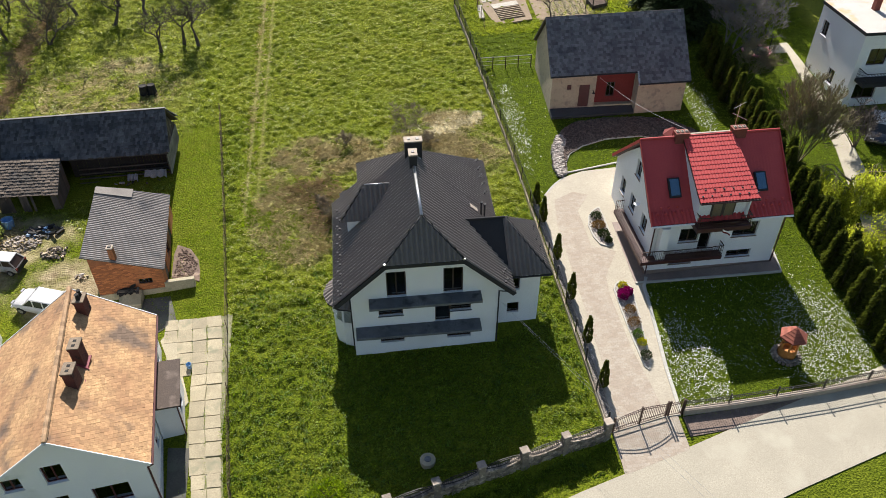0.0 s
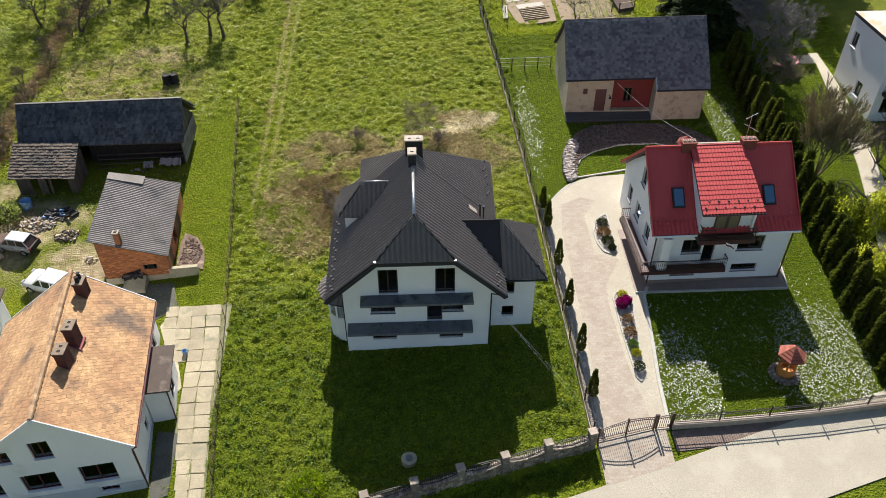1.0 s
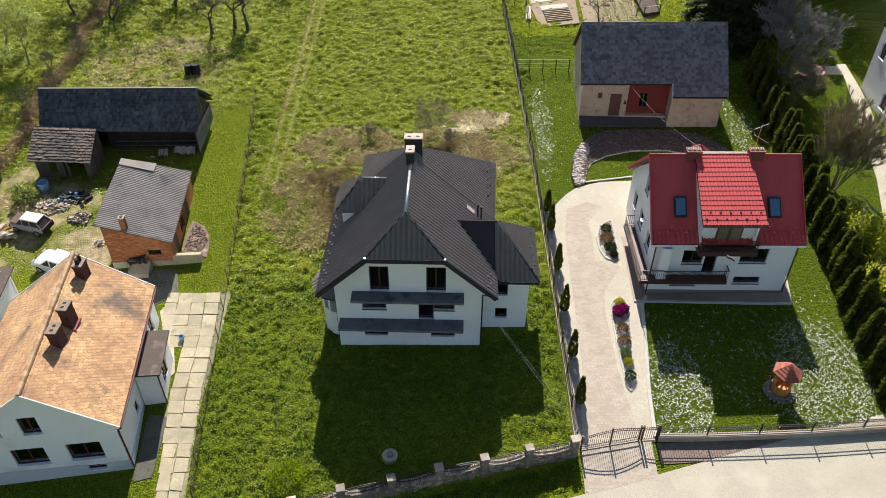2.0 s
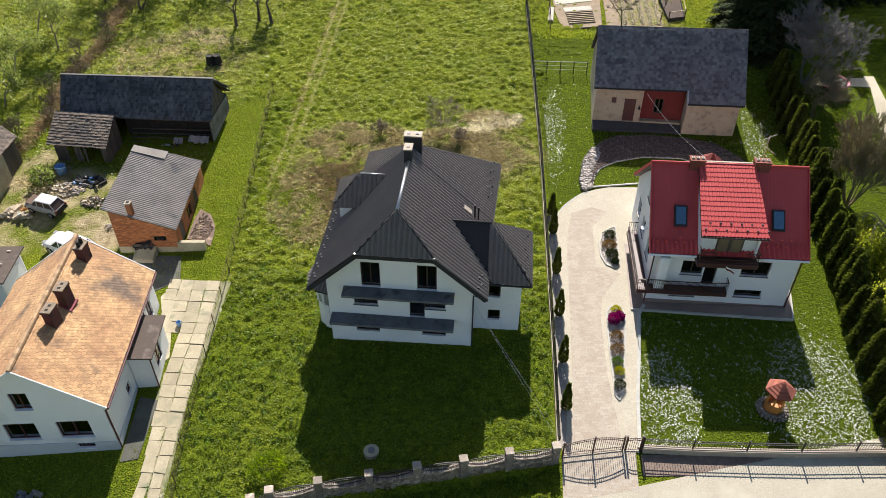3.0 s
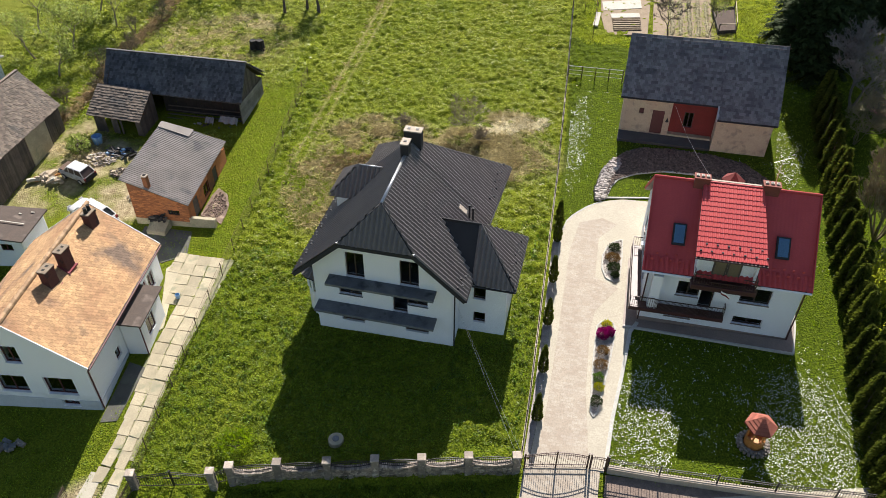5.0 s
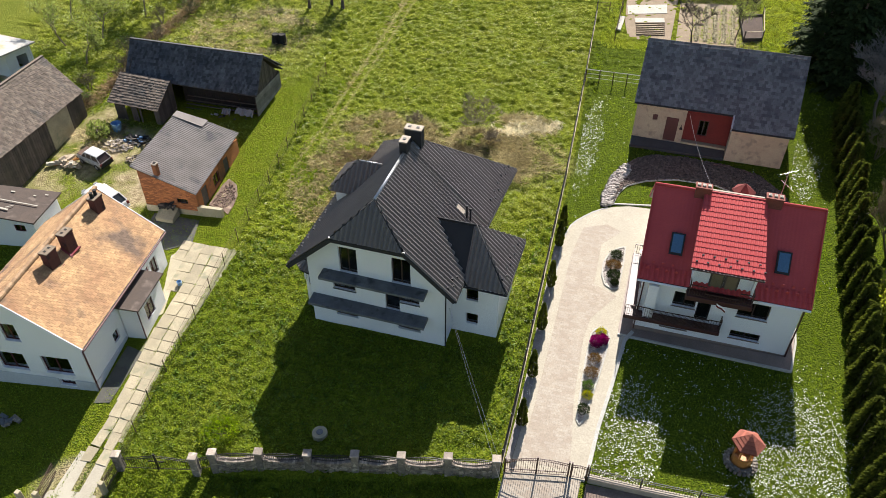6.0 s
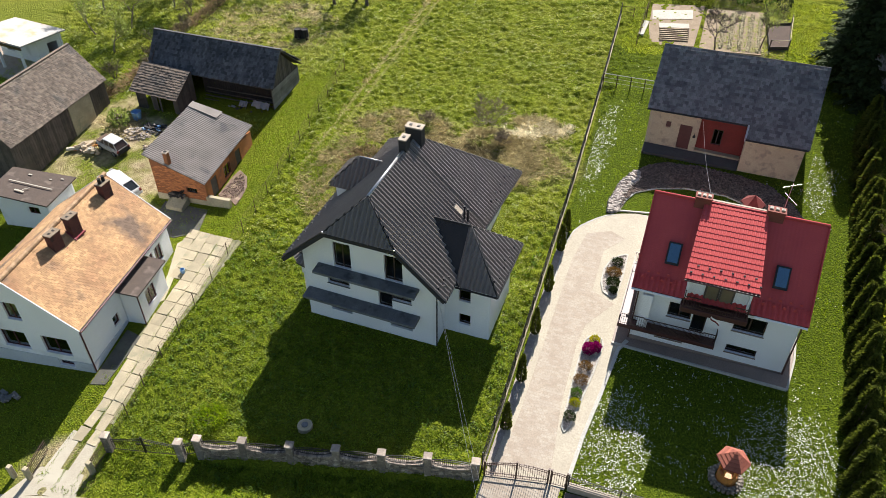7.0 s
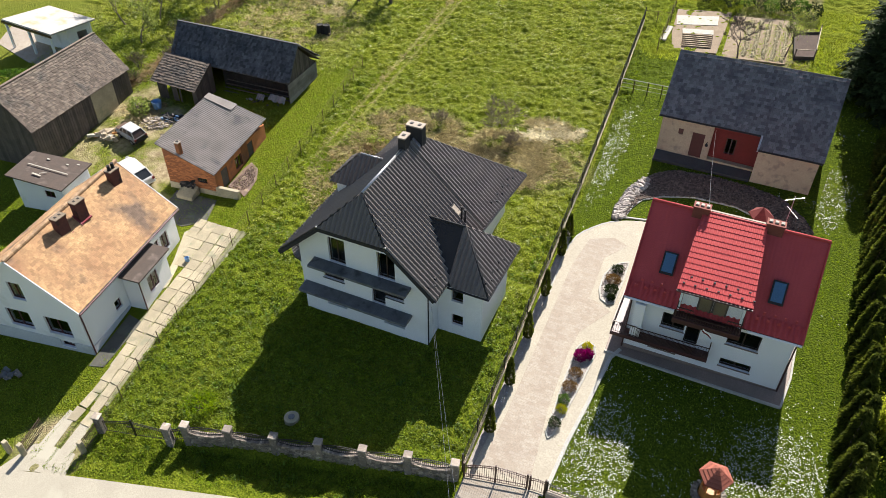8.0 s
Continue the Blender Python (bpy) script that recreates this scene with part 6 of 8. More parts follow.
kerb_line("kerb_terrace", [(19.4, 3.56), (29.75, 3.28), (30.02, 5.5), (30.0, 8.2)], "pale kerb round the house terrace", 0.12, 0.12)


def pebbles(name, parent, poly, count, size, mat, seed, lift=0.0):
    """Loose stones scattered over an area."""
    rnd = random.Random(seed)
    x0, x1 = min(p[0] for p in poly), max(p[0] for p in poly)
    y0, y1 = min(p[1] for p in poly), max(p[1] for p in poly)
    b = Build()
    made = 0
    while made < count:
        x, y = rnd.uniform(x0, x1), rnd.uniform(y0, y1)
        if not inside(poly, x, y):
            continue
        made += 1
        s = size * rnd.uniform(0.6, 1.4)
        z = G(x, y) + lift
        a = rnd.uniform(0, 6.28)
        c, d = math.cos(a), math.sin(a)
        pts = [(x + s * (c * px - d * py), y + s * 0.8 * (d * px + c * py), z + s * pz) for px, py, pz in ((-0.5, -0.4, -0.1), (0.5, -0.45, -0.1), (0.45, 0.5, -0.1), (-0.5, 0.4, -0.1), (-0.3, -0.25, 0.45), (0.32, -0.2, 0.5), (0.25, 0.3, 0.42), (-0.3, 0.25, 0.5))]
        b.hexa(pts)
    return part(name, b, mat, parent, kind="stuff")


def foliage(b, x, y, z, rx, ry, rz, count, size, rnd, shell=0.55, up=0.3):
    """Small leaf clumps through an uneven crown."""
    for _ in range(count):
        while True:
            p = Vector((rnd.uniform(-1, 1), rnd.uniform(-1, 1), rnd.uniform(-1, 1)))
            if shell < p.length < 1:
                break
        bump = 1 + 0.25 * noise.noise((p.x * 2 + x, p.y * 2 + y, p.z * 2))
        c = Vector((x + p.x * rx * bump, y + p.y * ry * bump, z + p.z * rz * bump))
        d = (p + Vector((rnd.uniform(-0.6, 0.6), rnd.uniform(-0.6, 0.6), rnd.uniform(-0.2, 0.9) * 1 + up))).normalized()
        s = d.cross(Vector((rnd.uniform(-1, 1), rnd.uniform(-1, 1), rnd.uniform(-1, 1)))).normalized()
        w = size * rnd.uniform(0.6, 1.3)
        k = len(b.v)
        b.v += [tuple(c - s * w * 0.35), tuple(c + d * w * 0.5 - s * w * 0.1 + s * w * 0.5), tuple(c + d * w), tuple(c + d * w * 0.45 - s * w * 0.55)]
        b.f.append((k, k + 1, k + 2, k + 3))
    return b


def shrub(name, label, x, y, r, h, mat, seed, count=260, size=0.12, category="shrub", group=""):
    rnd = random.Random(seed)
    z = G(x, y)
    t = thing(name, label, category, group=group)
    st = Build()
    for i in range(5):
        a = i * 1.26
        st.tube([(x, y, z - 0.1), (x + math.cos(a) * r * 0.4, y + math.sin(a) * r * 0.4, z + h * 0.6)], [0.03, 0.012], 5)
    part("stem", st, BARK, t)
    b = Build()
    foliage(b, x, y, z + h * 0.5, r, r, h * 0.55, count, size, rnd, 0.5)
    part("crown", b, mat, t)
    return t


def long_bed():
    poly = [(17.8, 3.2), (18.05, 3.65), (18.4, 3.8), (18.8, 3.6), (18.98, 3.1), (18.85, 1.0), (18.62, -1.2), (18.42, -3.1), (18.2, -3.5), (18.0, -3.2), (17.88, -1.0), (17.8, 1.0)]
    bed = laid("flower_bed", poly, PALESTONE, "long pebble flower bed in the driveway edged with kerb stones", "flower bed", high=0.06, kind="")
    part("kerb", kerb_build(poly), KERB, bed)
    pebbles("pebble", bed, poly, 500, 0.08, PALESTONE, 3, 0.06)
    for nm, lb, x, y, r, h, mat, n, s in (("rhododendron", "magenta flowering rhododendron in the pebble bed", 18.2, 2.45, 0.4, 0.6, MAGENTA, 500, 0.12), ("rhododendron", "magenta flowering rhododendron in the pebble bed", 18.58, 2.7, 0.34, 0.55, MAGENTA, 420, 0.12),
                                          ("shrub", "yellow-green dwarf shrub beside the magenta flowers", 18.4, 3.3, 0.33, 0.45, YELLOW, 260, 0.1), ("shrub", "dark olive cushion shrub beside the flowers", 18.32, 1.2, 0.38, 0.5, RUSTLEAF, 260, 0.1), ("shrub", "bronze rounded shrub among pale pebbles", 18.3, 0.15, 0.42, 0.5, RUSTLEAF, 300, 0.1),
                                          ("shrub", "dark green cushion shrub", 18.26, -0.85, 0.35, 0.45, SHRUB, 260, 0.1), ("shrub", "yellow-green dwarf shrub among pale pebbles", 18.33, -1.5, 0.32, 0.4, YELLOW, 260, 0.1), ("shrub", "dark purple rounded shrub", 18.27, -2.55, 0.36, 0.55, SPRUCE, 300, 0.1)):
        shrub(nm, lb, x, y, r, h, mat, int(x * 100 + y * 77), int(n * 2.4), s * 0.68, group="shrubs in the driveway bed")


def kerb_build(poly, w=0.1, h=0.1):
    b = Build()
    for i in range(len(poly)):
        (xa, ya), (xb, yb) = poly[i - 1], poly[i]
        b.beam((xa, ya, G(xa, ya) + 0.0), (xb, yb, G(xb, yb) + 0.0), w, h * 2)
    return b


def half_moon_bed():
    poly = [(18.85, 11.3), (18.95, 9.5), (18.9, 7.4), (18.55, 7.2), (18.0, 7.5), (17.68, 8.3), (17.6, 9.5), (17.85, 10.4), (18.3, 11.0)]
    bed = laid("flower_bed", poly, PALESTONE, "half-moon pebble bed with a dark spreading juniper", "flower bed", high=0.06, kind="")
    part("kerb", kerb_build(poly), KERB, bed)
    pebbles("pebble", bed, poly, 300, 0.08, PALESTONE, 4, 0.06)
    for i, (x, y, r) in enumerate(((18.35, 10.3, 0.4), (18.3, 9.3, 0.5), (18.45, 8.4, 0.45), (18.6, 7.7, 0.25))):
        shrub("juniper", "dark spreading juniper in the pebble bed", x, y, r, 0.4, RUSTLEAF if i == 1 else SPRUCE, 90 + i, 600, 0.09, group="junipers in the half-moon bed")


def gravel_border():
    outer = [(16.6, 15.1), (16.45, 16.6), (16.7, 18.3), (17.4, 20.0), (18.4, 21.2), (19.6, 21.95), (22.0, 22.2), (25.0, 21.95), (27.5, 21.3), (29.2, 19.6), (29.9, 18.4)]
    inner = [(28.4, 17.4), (27.0, 18.4), (24.5, 19.4), (21.5, 19.4), (19.4, 18.75), (18.1, 17.9), (17.6, 16.9), (17.35, 15.6)]
    poly = outer + inner
    bed = laid("gravel_bed", poly, GRAVEL, "curved rockery bed of dark reddish gravel behind the house", "gravel bed", high=0.05, kind="")
    part("kerb", kerb_build(poly[len(outer):], 0.12, 0.06), KERB, bed)
    pebbles("gravel", bed, poly, 8000, 0.14, GRAVEL, 5, 0.04)
    pale = [(16.55, 15.1), (16.45, 16.6), (16.7, 18.3), (17.4, 20.0), (18.0, 20.6), (18.1, 19.4), (17.5, 17.8), (17.3, 16.4), (17.3, 15.3)]
    pebbles("pebble", bed, pale, 420, 0.24, PALESTONE, 6, 0.07)


long_bed()
half_moon_bed()
gravel_border()
kerb_line("kerb_bed", [(17.62, -3.2), (17.5, 0.0), (17.45, 3.1), (17.7, 3.85), (18.2, 4.2), (18.75, 4.1), (19.15, 3.7), (19.25, 3.0), (19.05, 0.0), (18.72, -3.3), (18.45, -3.85), (18.1, -4.0), (17.75, -3.7), (17.62, -3.2)], "pale outer kerb round the driveway bed", 0.07, 0.02)
laid("planting_strip", [(14.62, -6.8), (14.55, -2.0), (14.3, 4.0), (14.05, 9.5), (13.95, 13.0), (14.35, 12.6), (14.5, 11.0), (14.72, 5.8), (14.9, 1.0), (15.1, -3.1), (14.93, -6.8)], PALESTONE, "narrow pale pebble strip under the cypress row", "planting strip", high=0.02)


# ---- fences ----
def fence_line(name, label, pts, height, spacing, post_mat, wires, plinth=0.0, post=0.05, mesh_gap=0.0, wire_mat=None, r=0.006):
    """Posts at even steps with wires between them, on a plinth where there is one."""
    f = thing(name, label, "fence")
    runs = []
    for (xa, ya), (xb, yb) in zip(pts, pts[1:]):
        n = max(1, round(math.hypot(xb - xa, yb - ya) / spacing))
        runs += [(xa + (xb - xa) * i / n, ya + (yb - ya) * i / n) for i in range(n)]
    runs.append(pts[-1])
    for x, y in runs:
        z = G(x, y)
        part("post", Build().box(x - post / 2, x + post / 2, y - post / 2, y + post / 2, z - 0.2, z + height), post_mat, f)
    w = Build()
    for (xa, ya), (xb, yb) in zip(runs, runs[1:]):
        for k in range(wires):
            h = plinth + (height - plinth - 0.04) * (k + 1) / wires
            w.tube([(xa, ya, G(xa, ya) + h), (xb, yb, G(xb, yb) + h)], r if k < wires - 1 else r * 2.2, 4)
        if mesh_gap:
            n = int(math.hypot(xb - xa, yb - ya) / mesh_gap)
            for i in range(n):
                x, y = xa + (xb - xa) * i / n, ya + (yb - ya) * i / n
                w.tube([(x, y, G(x, y) + plinth), (x, y, G(x, y) + height - 0.04)], r * 0.8, 3)
    part("wire_mesh", w, wire_mat or post_mat, f, kind="stuff")
    if plinth:
        for (xa, ya), (xb, yb) in zip(runs, runs[1:]):
            part("plinth_panel", Build().beam((xa, ya, G(xa, ya) + plinth / 2 - 0.1), (xb, yb, G(xb, yb) + plinth / 2 - 0.1), 0.12, plinth + 0.2), PALEWOOD, f, "pale weathered plinth")
    return f


fence_line("wire_fence", "rusty wire fence on thin iron posts along the meadow", [(-10.95, 27.3), (-9.45, 14.0), (-8.6, 5.3), (-7.95, -2.0), (-7.3, -8.6), (-6.6, -12.8)], 1.2, 2.4, RUST, 5, post=0.04, mesh_gap=0.3, r=0.005)
fence_line("boundary_fence", "brown mesh fence on a pale plinth beside the driveway", [(11.75, 43.0), (12.5, 32.4), (13.42, 17.7), (13.92, 6.7), (14.35, -2.5), (14.5, -7.1)], 1.5, 2.5, IRON, 7, plinth=0.3, post=0.07, mesh_gap=0.13, r=0.008)
fence_line("cross_fence", "grey tubular fence with brown posts across the garden", [(12.65, 31.1), (17.45, 31.0)], 1.2, 1.2, BROWNIRON, 3, post=0.08, wire_mat=ZINC, r=0.015)
fence_line("garden_fence", "wire fence round the vegetable plot", [(14.2, 38.2), (14.0, 46.5)], 1.3, 2.0, RUST, 4, mesh_gap=0.3)
fence_line("garden_fence", "wire fence across the top of the garden", [(11.7, 43.0), (14.2, 43.3)], 1.2, 1.2, RUST, 4, mesh_gap=0.3)


def iron_panel(parent, a, b, z0, za, zb, bow, mat, gap=0.11, name="iron_panel", low_bow=0.0):
    """Wrought-iron bars between two points under a bowed top rail."""
    a, b = Vector((*a, 0)), Vector((*b, 0))
    n = max(3, int((b - a).length / gap))
    p = Build()
    tops, lows = [], []
    for i in range(n + 1):
        s = i / n
        q = a.lerp(b, s)
        zt = za + (zb - za) * s + bow * math.sin(math.pi * s)
        zl = z0[0] + (z0[1] - z0[0]) * s + low_bow * math.sin(math.pi * s)
        tops.append((q.x, q.y, zt))
        lows.append((q.x, q.y, zl))
        p.beam((q.x, q.y, zl), (q.x, q.y, zt + (0.08 if i % 2 else 0.02)), 0.022, 0.022)
    for row in (tops, lows, [(x, y, z - 0.16) for x, y, z in tops]):
        for u, v in zip(row, row[1:]):
            p.beam(u, v, 0.035, 0.035)
    return part(name, p, mat, parent, "black wrought-iron infill")


FRONT = [(-1.2, -11.4), (1.35, -10.68), (4.07, -10.05), (6.66, -9.4), (9.19, -8.82), (11.7, -8.2), (14.3, -7.66)]


def stone_fence():
    f = thing("stone_fence", "rubble stone garden wall with capped piers and black wrought iron", "fence")
    rnd = random.Random(12)
    for x, y in FRONT:
        z = G(x, y)
        pier = part("pier", Build().obox((x, y), (0.97, 0.24), (-0.24, 0.97), 0.42, 0.42, z - 1.2, z + 1.32), STONE, f, "rubble stone pier", bevel=0.03)
        part("pier_cap", Build().obox((x, y), (0.97, 0.24), (-0.24, 0.97), 0.5, 0.5, z + 1.323, z + 1.42), RUBBLE, pier, "pale sandstone cap", bevel=0.025)
    for (xa, ya), (xb, yb) in zip(FRONT, FRONT[1:]):
        d = Vector((xb - xa, yb - ya, 0))
        L = d.length
        d = d / L
        n = Vector((-d.y, d.x, 0))
        b = Build()
        steps = 8
        pts = []
        for i in range(steps + 1):
            s = (0.22 + (L - 0.44) * i / steps) / L
            for k, up in ((-0.15, 0), (0.15, 0), (0.15, 1), (-0.15, 1)):
                x, y = xa + (xb - xa) * s + n.x * k, ya + (yb - ya) * s + n.y * k
                pts.append((x, y, G(x, y) + 0.85 - 0.28 * math.sin(math.pi * s) if up else G(x, y) - 1.2))
        faces = [(4 * i + j, 4 * i + (j + 1) % 4, 4 * i + 4 + (j + 1) % 4, 4 * i + 4 + j) for i in range(steps) for j in range(4)]
        b.add(pts, faces + [(3, 2, 1, 0), (4 * steps, 4 * steps + 1, 4 * steps + 2, 4 * steps + 3)])
        wall = part("wall_panel", b, STONE, f, "mottled rubble stone wall with a sagging top line")
        # stones set along the face and top
        st = Build()
        for i in range(210):
            s, h = rnd.uniform(0.08, 0.92), rnd.uniform(-0.6, 0.8)
            if h > 0.78 - 0.28 * math.sin(math.pi * s):
                continue
            x, y = xa + (xb - xa) * s, ya + (yb - ya) * s
            w = rnd.uniform(0.07, 0.16)
            st.obox((x - n.x * 0.155, y - n.y * 0.155), (d.x, d.y), (n.x, n.y), w * 1.6, 0.06, G(x, y) + h, G(x, y) + h + w)
        for i in range(int(L / 0.14)):
            s = (0.3 + i * 0.14) / L
            if s > 0.92:
                break
            x, y = xa + (xb - xa) * s, ya + (yb - ya) * s
            zt = G(x, y) + 0.85 - 0.28 * math.sin(math.pi * s)
            st.obox((x, y), (d.x, d.y), (n.x, n.y), 0.12, 0.34, zt - 0.02, zt + rnd.uniform(0.03, 0.06))
        part("rubble_facing", st, RUBBLE, wall, kind="stuff")
        pa, pb = (xa + d.x * 0.25, ya + d.y * 0.25), (xb - d.x * 0.25, yb - d.y * 0.25)
        iron_panel(f, pa, pb, (G(*pa) + 0.85, G(*pb) + 0.85), G(*pa) + 1.1, G(*pb) + 1.1, 0.12, IRON, low_bow=-0.2)
    return f


stone_fence()


def iron_gate():
    g = thing("garden_gate", "double wrought-iron field gate between stone piers", "gate")
    A, B = (-6.45, -12.95), (-2.1, -11.95)
    for x, y in (A, B):
        z = G(x, y)
        p = part("pier", Build().obox((x, y), (0.97, 0.24), (-0.24, 0.97), 0.42, 0.42, z - 0.5, z + 1.35), STONE, g, "rubble stone pier", bevel=0.03)
        part("pier_cap", Build().obox((x, y), (0.97, 0.24), (-0.24, 0.97), 0.5, 0.5, z + 1.353, z + 1.45), RUBBLE, p, "pale sandstone cap", bevel=0.025)
    m = ((A[0] + B[0]) / 2, (A[1] + B[1]) / 2)
    for a, b, za, zb in ((A, m, 1.0, 1.35), (m, B, 1.35, 1.0)):
        d = Vector((b[0] - a[0], b[1] - a[1])).normalized()
        pa, pb = (a[0] + d.x * (0.26 if a is A else 0.03), a[1] + d.y * (0.26 if a is A else 0.03)), (b[0] - d.x * (0.26 if b is B else 0.03), b[1] - d.y * (0.26 if b is B else 0.03))
        iron_panel(g, pa, pb, (G(*pa) + 0.12, G(*pb) + 0.12), G(*pa) + za, G(*pb) + zb, 0.0, IRON, 0.13, "gate_leaf")
    part("meeting_bar", Build().box(m[0] - 0.05, m[0] + 0.05, m[1] - 0.05, m[1] + 0.05, G(*m) + 0.05, G(*m) + 1.5), IRON, g)
    part("cross_bar", Build().beam((m[0] - 0.45, m[1] - 0.1, G(*m) + 0.8), (m[0] + 0.45, m[1] + 0.1, G(*m) + 0.8), 0.05, 0.08), IRON, g)
    pa, pb = (-1.9, -11.83), (-1.4, -11.53)
    iron_panel(g, pa, pb, (G(*pa) + 0.12, G(*pb) + 0.12), G(*pa) + 1.05, G(*pb) + 1.05, 0.0, IRON, 0.1, "wicket")
    return g


iron_gate()


def drive_gate():
    g = thing("driveway_gate", "brown wrought-iron driveway gate with an arched top and side wicket", "gate")
    A, B, C = (14.75, -7.45), (18.15, -6.8), (19.15, -6.75)
    for x, y in (A, B, (18.3, -6.8), C):
        part("post", Build().box(x - 0.05, x + 0.05, y - 0.05, y + 0.05, G(x, y) - 0.2, G(x, y) + 1.35), BROWNIRON, g)
    m = ((A[0] + B[0]) / 2, (A[1] + B[1]) / 2)
    for a, b, za, zb in ((A, m, 1.1, 1.45), (m, B, 1.45, 1.1)):
        iron_panel(g, a, b, (G(*a) + 0.1, G(*b) + 0.1), G(*a) + za, G(*b) + zb, 0.06, BROWNIRON, 0.12, "gate_leaf")
        part("kick_rail", Build().beam((*a, G(*a) + 0.35), (*b, G(*b) + 0.35), 0.04, 0.05), BROWNIRON, g)
    part("meeting_bar", Build().box(m[0] - 0.045, m[0] + 0.045, m[1] - 0.045, m[1] + 0.045, G(*m) + 0.05, G(*m) + 1.6), BROWNIRON, g)
    iron_panel(g, (18.36, -6.8), (19.09, -6.76), (G(18.3, -6.8) + 0.1, G(19.1, -6.76) + 0.1), G(18.3, -6.8) + 1.1, G(19.1, -6.76) + 1.1, 0.08, BROWNIRON, 0.12, "wicket")
    return g


drive_gate()


def lawn_fence():
    f = thing("front_fence", "low pink-plastered wall with dark iron mesh along the lawn", "fence")
    pts = [(19.25, -6.75), (22.0, -6.72), (25.0, -6.6), (28.0, -6.45), (31.0, -6.2), (33.5, -6.0)]
    for (xa, ya), (xb, yb) in zip(pts, pts[1:]):
        part("wall_panel", Build().beam((xa, ya, G(xa, ya) + 0.05), (xb, yb, G(xb, yb) + 0.05), 0.3, 0.75), CAPSTONE, f, "pinkish plastered low wall")
        iron_panel(f, (xa, ya), (xb, yb), (G(xa, ya) + 0.5, G(xb, yb) + 0.5), G(xa, ya) + 1.1, G(xb, yb) + 1.1, 0.0, IRON, 0.14)
    for x, y in pts:
        part("post", Build().box(x - 0.04, x + 0.04, y - 0.04, y + 0.04, G(x, y) - 0.2, G(x, y) + 1.3), IRON, f)
    return f


lawn_fence()
laid("roadside_gravel", [(19.2, -7.0), (33.5, -6.25), (33.5, -7.4), (19.2, -8.3)], GRAVEL, "dark gravel verge under the lawn wall", "verge", high=0.012)


def cottage_gate():
    g = thing("open_gate", "rusty open yard gate with concrete posts", "gate")
    for x, y in ((-6.5, -14.5), (-10.75, -16.2), (-9.75, -16.0)):
        z = G(x, y)
        part("post", Build().box(x - 0.14, x + 0.14, y - 0.14, y + 0.14, z - 0.3, z + 1.0), CONCRETE, g, "worn concrete post", bevel=0.03)
    for a, b in (((-6.5, -14.4), (-6.5, -13.15)), ((-9.7, -15.9), (-10.0, -14.2))):
        iron_panel(g, a, b, (G(*a) + 0.12, G(*b) + 0.12), G(*a) + 0.95, G(*b) + 0.95, 0.0, RUST, 0.1, "gate_leaf")
    return g


cottage_gate()

# ---- garden things ----
mh = thing("manhole", "round grey concrete manhole cover in the grass", "manhole")
z = G(3.8, -7.95)
part("ring", Build().lathe((3.8, -7.95, z), [(0.45, -0.2), (0.45, 0.2), (0.41, 0.22), (0.1, 0.23)], 24), CONCRETE, mh, "concrete ring")
part("lid", Build().lathe((3.8, -7.95, z), [(0.2, 0.2), (0.2, 0.26), (0.17, 0.275)], 16), GREYCON, mh, "dark iron lid")


def wishing_well():
    x, y = 27.1, -3.5
    z = G(x, y)
    w = thing("garden_well", "timber garden well with a red hexagonal roof on a stone ring", "well")
    rnd = random.Random(2)
    for k in range(22):
        a = k * 0.2856
        for r, h in ((0.95, 0.0), (0.78, 0.12)):
            px, py = x + r * math.cos(a + r), y + r * math.sin(a + r)
            part("stone", Build().obox((px, py), (math.cos(a + r), math.sin(a + r)), (-math.sin(a + r), math.cos(a + r)), 0.2, 0.2, z - 0.1 + h, z + 0.14 + h + rnd.uniform(0, 0.05)), STONE, w, bevel=0.03)
    part("drum", Build().lathe((x, y, z), [(0.62, 0.0), (0.62, 0.85), (0.56, 0.87), (0.5, 0.5)], 12), ORANGEWOOD, w, "varnished orange timber drum")
    for a in range(6):
        px, py = x + 0.55 * math.cos(a * 1.0472), y + 0.55 * math.sin(a * 1.0472)
        part("post", Build().beam((px, py, z + 0.8), (px, py, z + 2.05), 0.1, 0.1), ORANGEWOOD, w)
    hexa = [(x + 1.0 * math.cos(a * 1.0472), y + 1.0 * math.sin(a * 1.0472), z + 2.0) for a in range(6)]
    roof = part("roof", Build().add(hexa + [(x, y, z + 2.85)] + [(p[0], p[1], p[2] - 0.05) for p in hexa], [(i, (i + 1) % 6, 6) for i in range(6)] + [((i + 1) % 6, i, 7 + i, 7 + (i + 1) % 6) for i in range(6)] + [tuple(reversed(range(7, 13)))]), REDWALL, w, "faded red shingle roof")
    part("crank", Build().tube([(x - 0.6, y, z + 1.4), (x + 0.75, y, z + 1.4)], 0.07, 8), OLDWOOD, w)
    for i in range(6):
        a, c, top = Vector(hexa[i]), Vector(hexa[(i + 1) % 6]), Vector((x, y, z + 2.85))
        for k in range(5):
            f0, f1 = k / 5, (k + 1) / 5
            p = [a.lerp(top, f0), c.lerp(top, f0), c.lerp(top, f1), a.lerp(top, f1)]
            up = Vector((0, 0, 1))
            part("shingle_course", Build().hexa([p[0] + up * 0.03, p[1] + up * 0.03, p[2] + up * 0.005, p[3] + up * 0.005, p[0] + up * 0.06, p[1] + up * 0.06, p[2] + up * 0.02, p[3] + up * 0.02]), REDSHINGLE, roof)
    for ob in w.children_recursive:
        ob.data.transform(Matrix.Translation((x, y, z)) @ Matrix.Scale(0.88, 4) @ Matrix.Translation((-x, -y, -z)))
    return w


wishing_well()


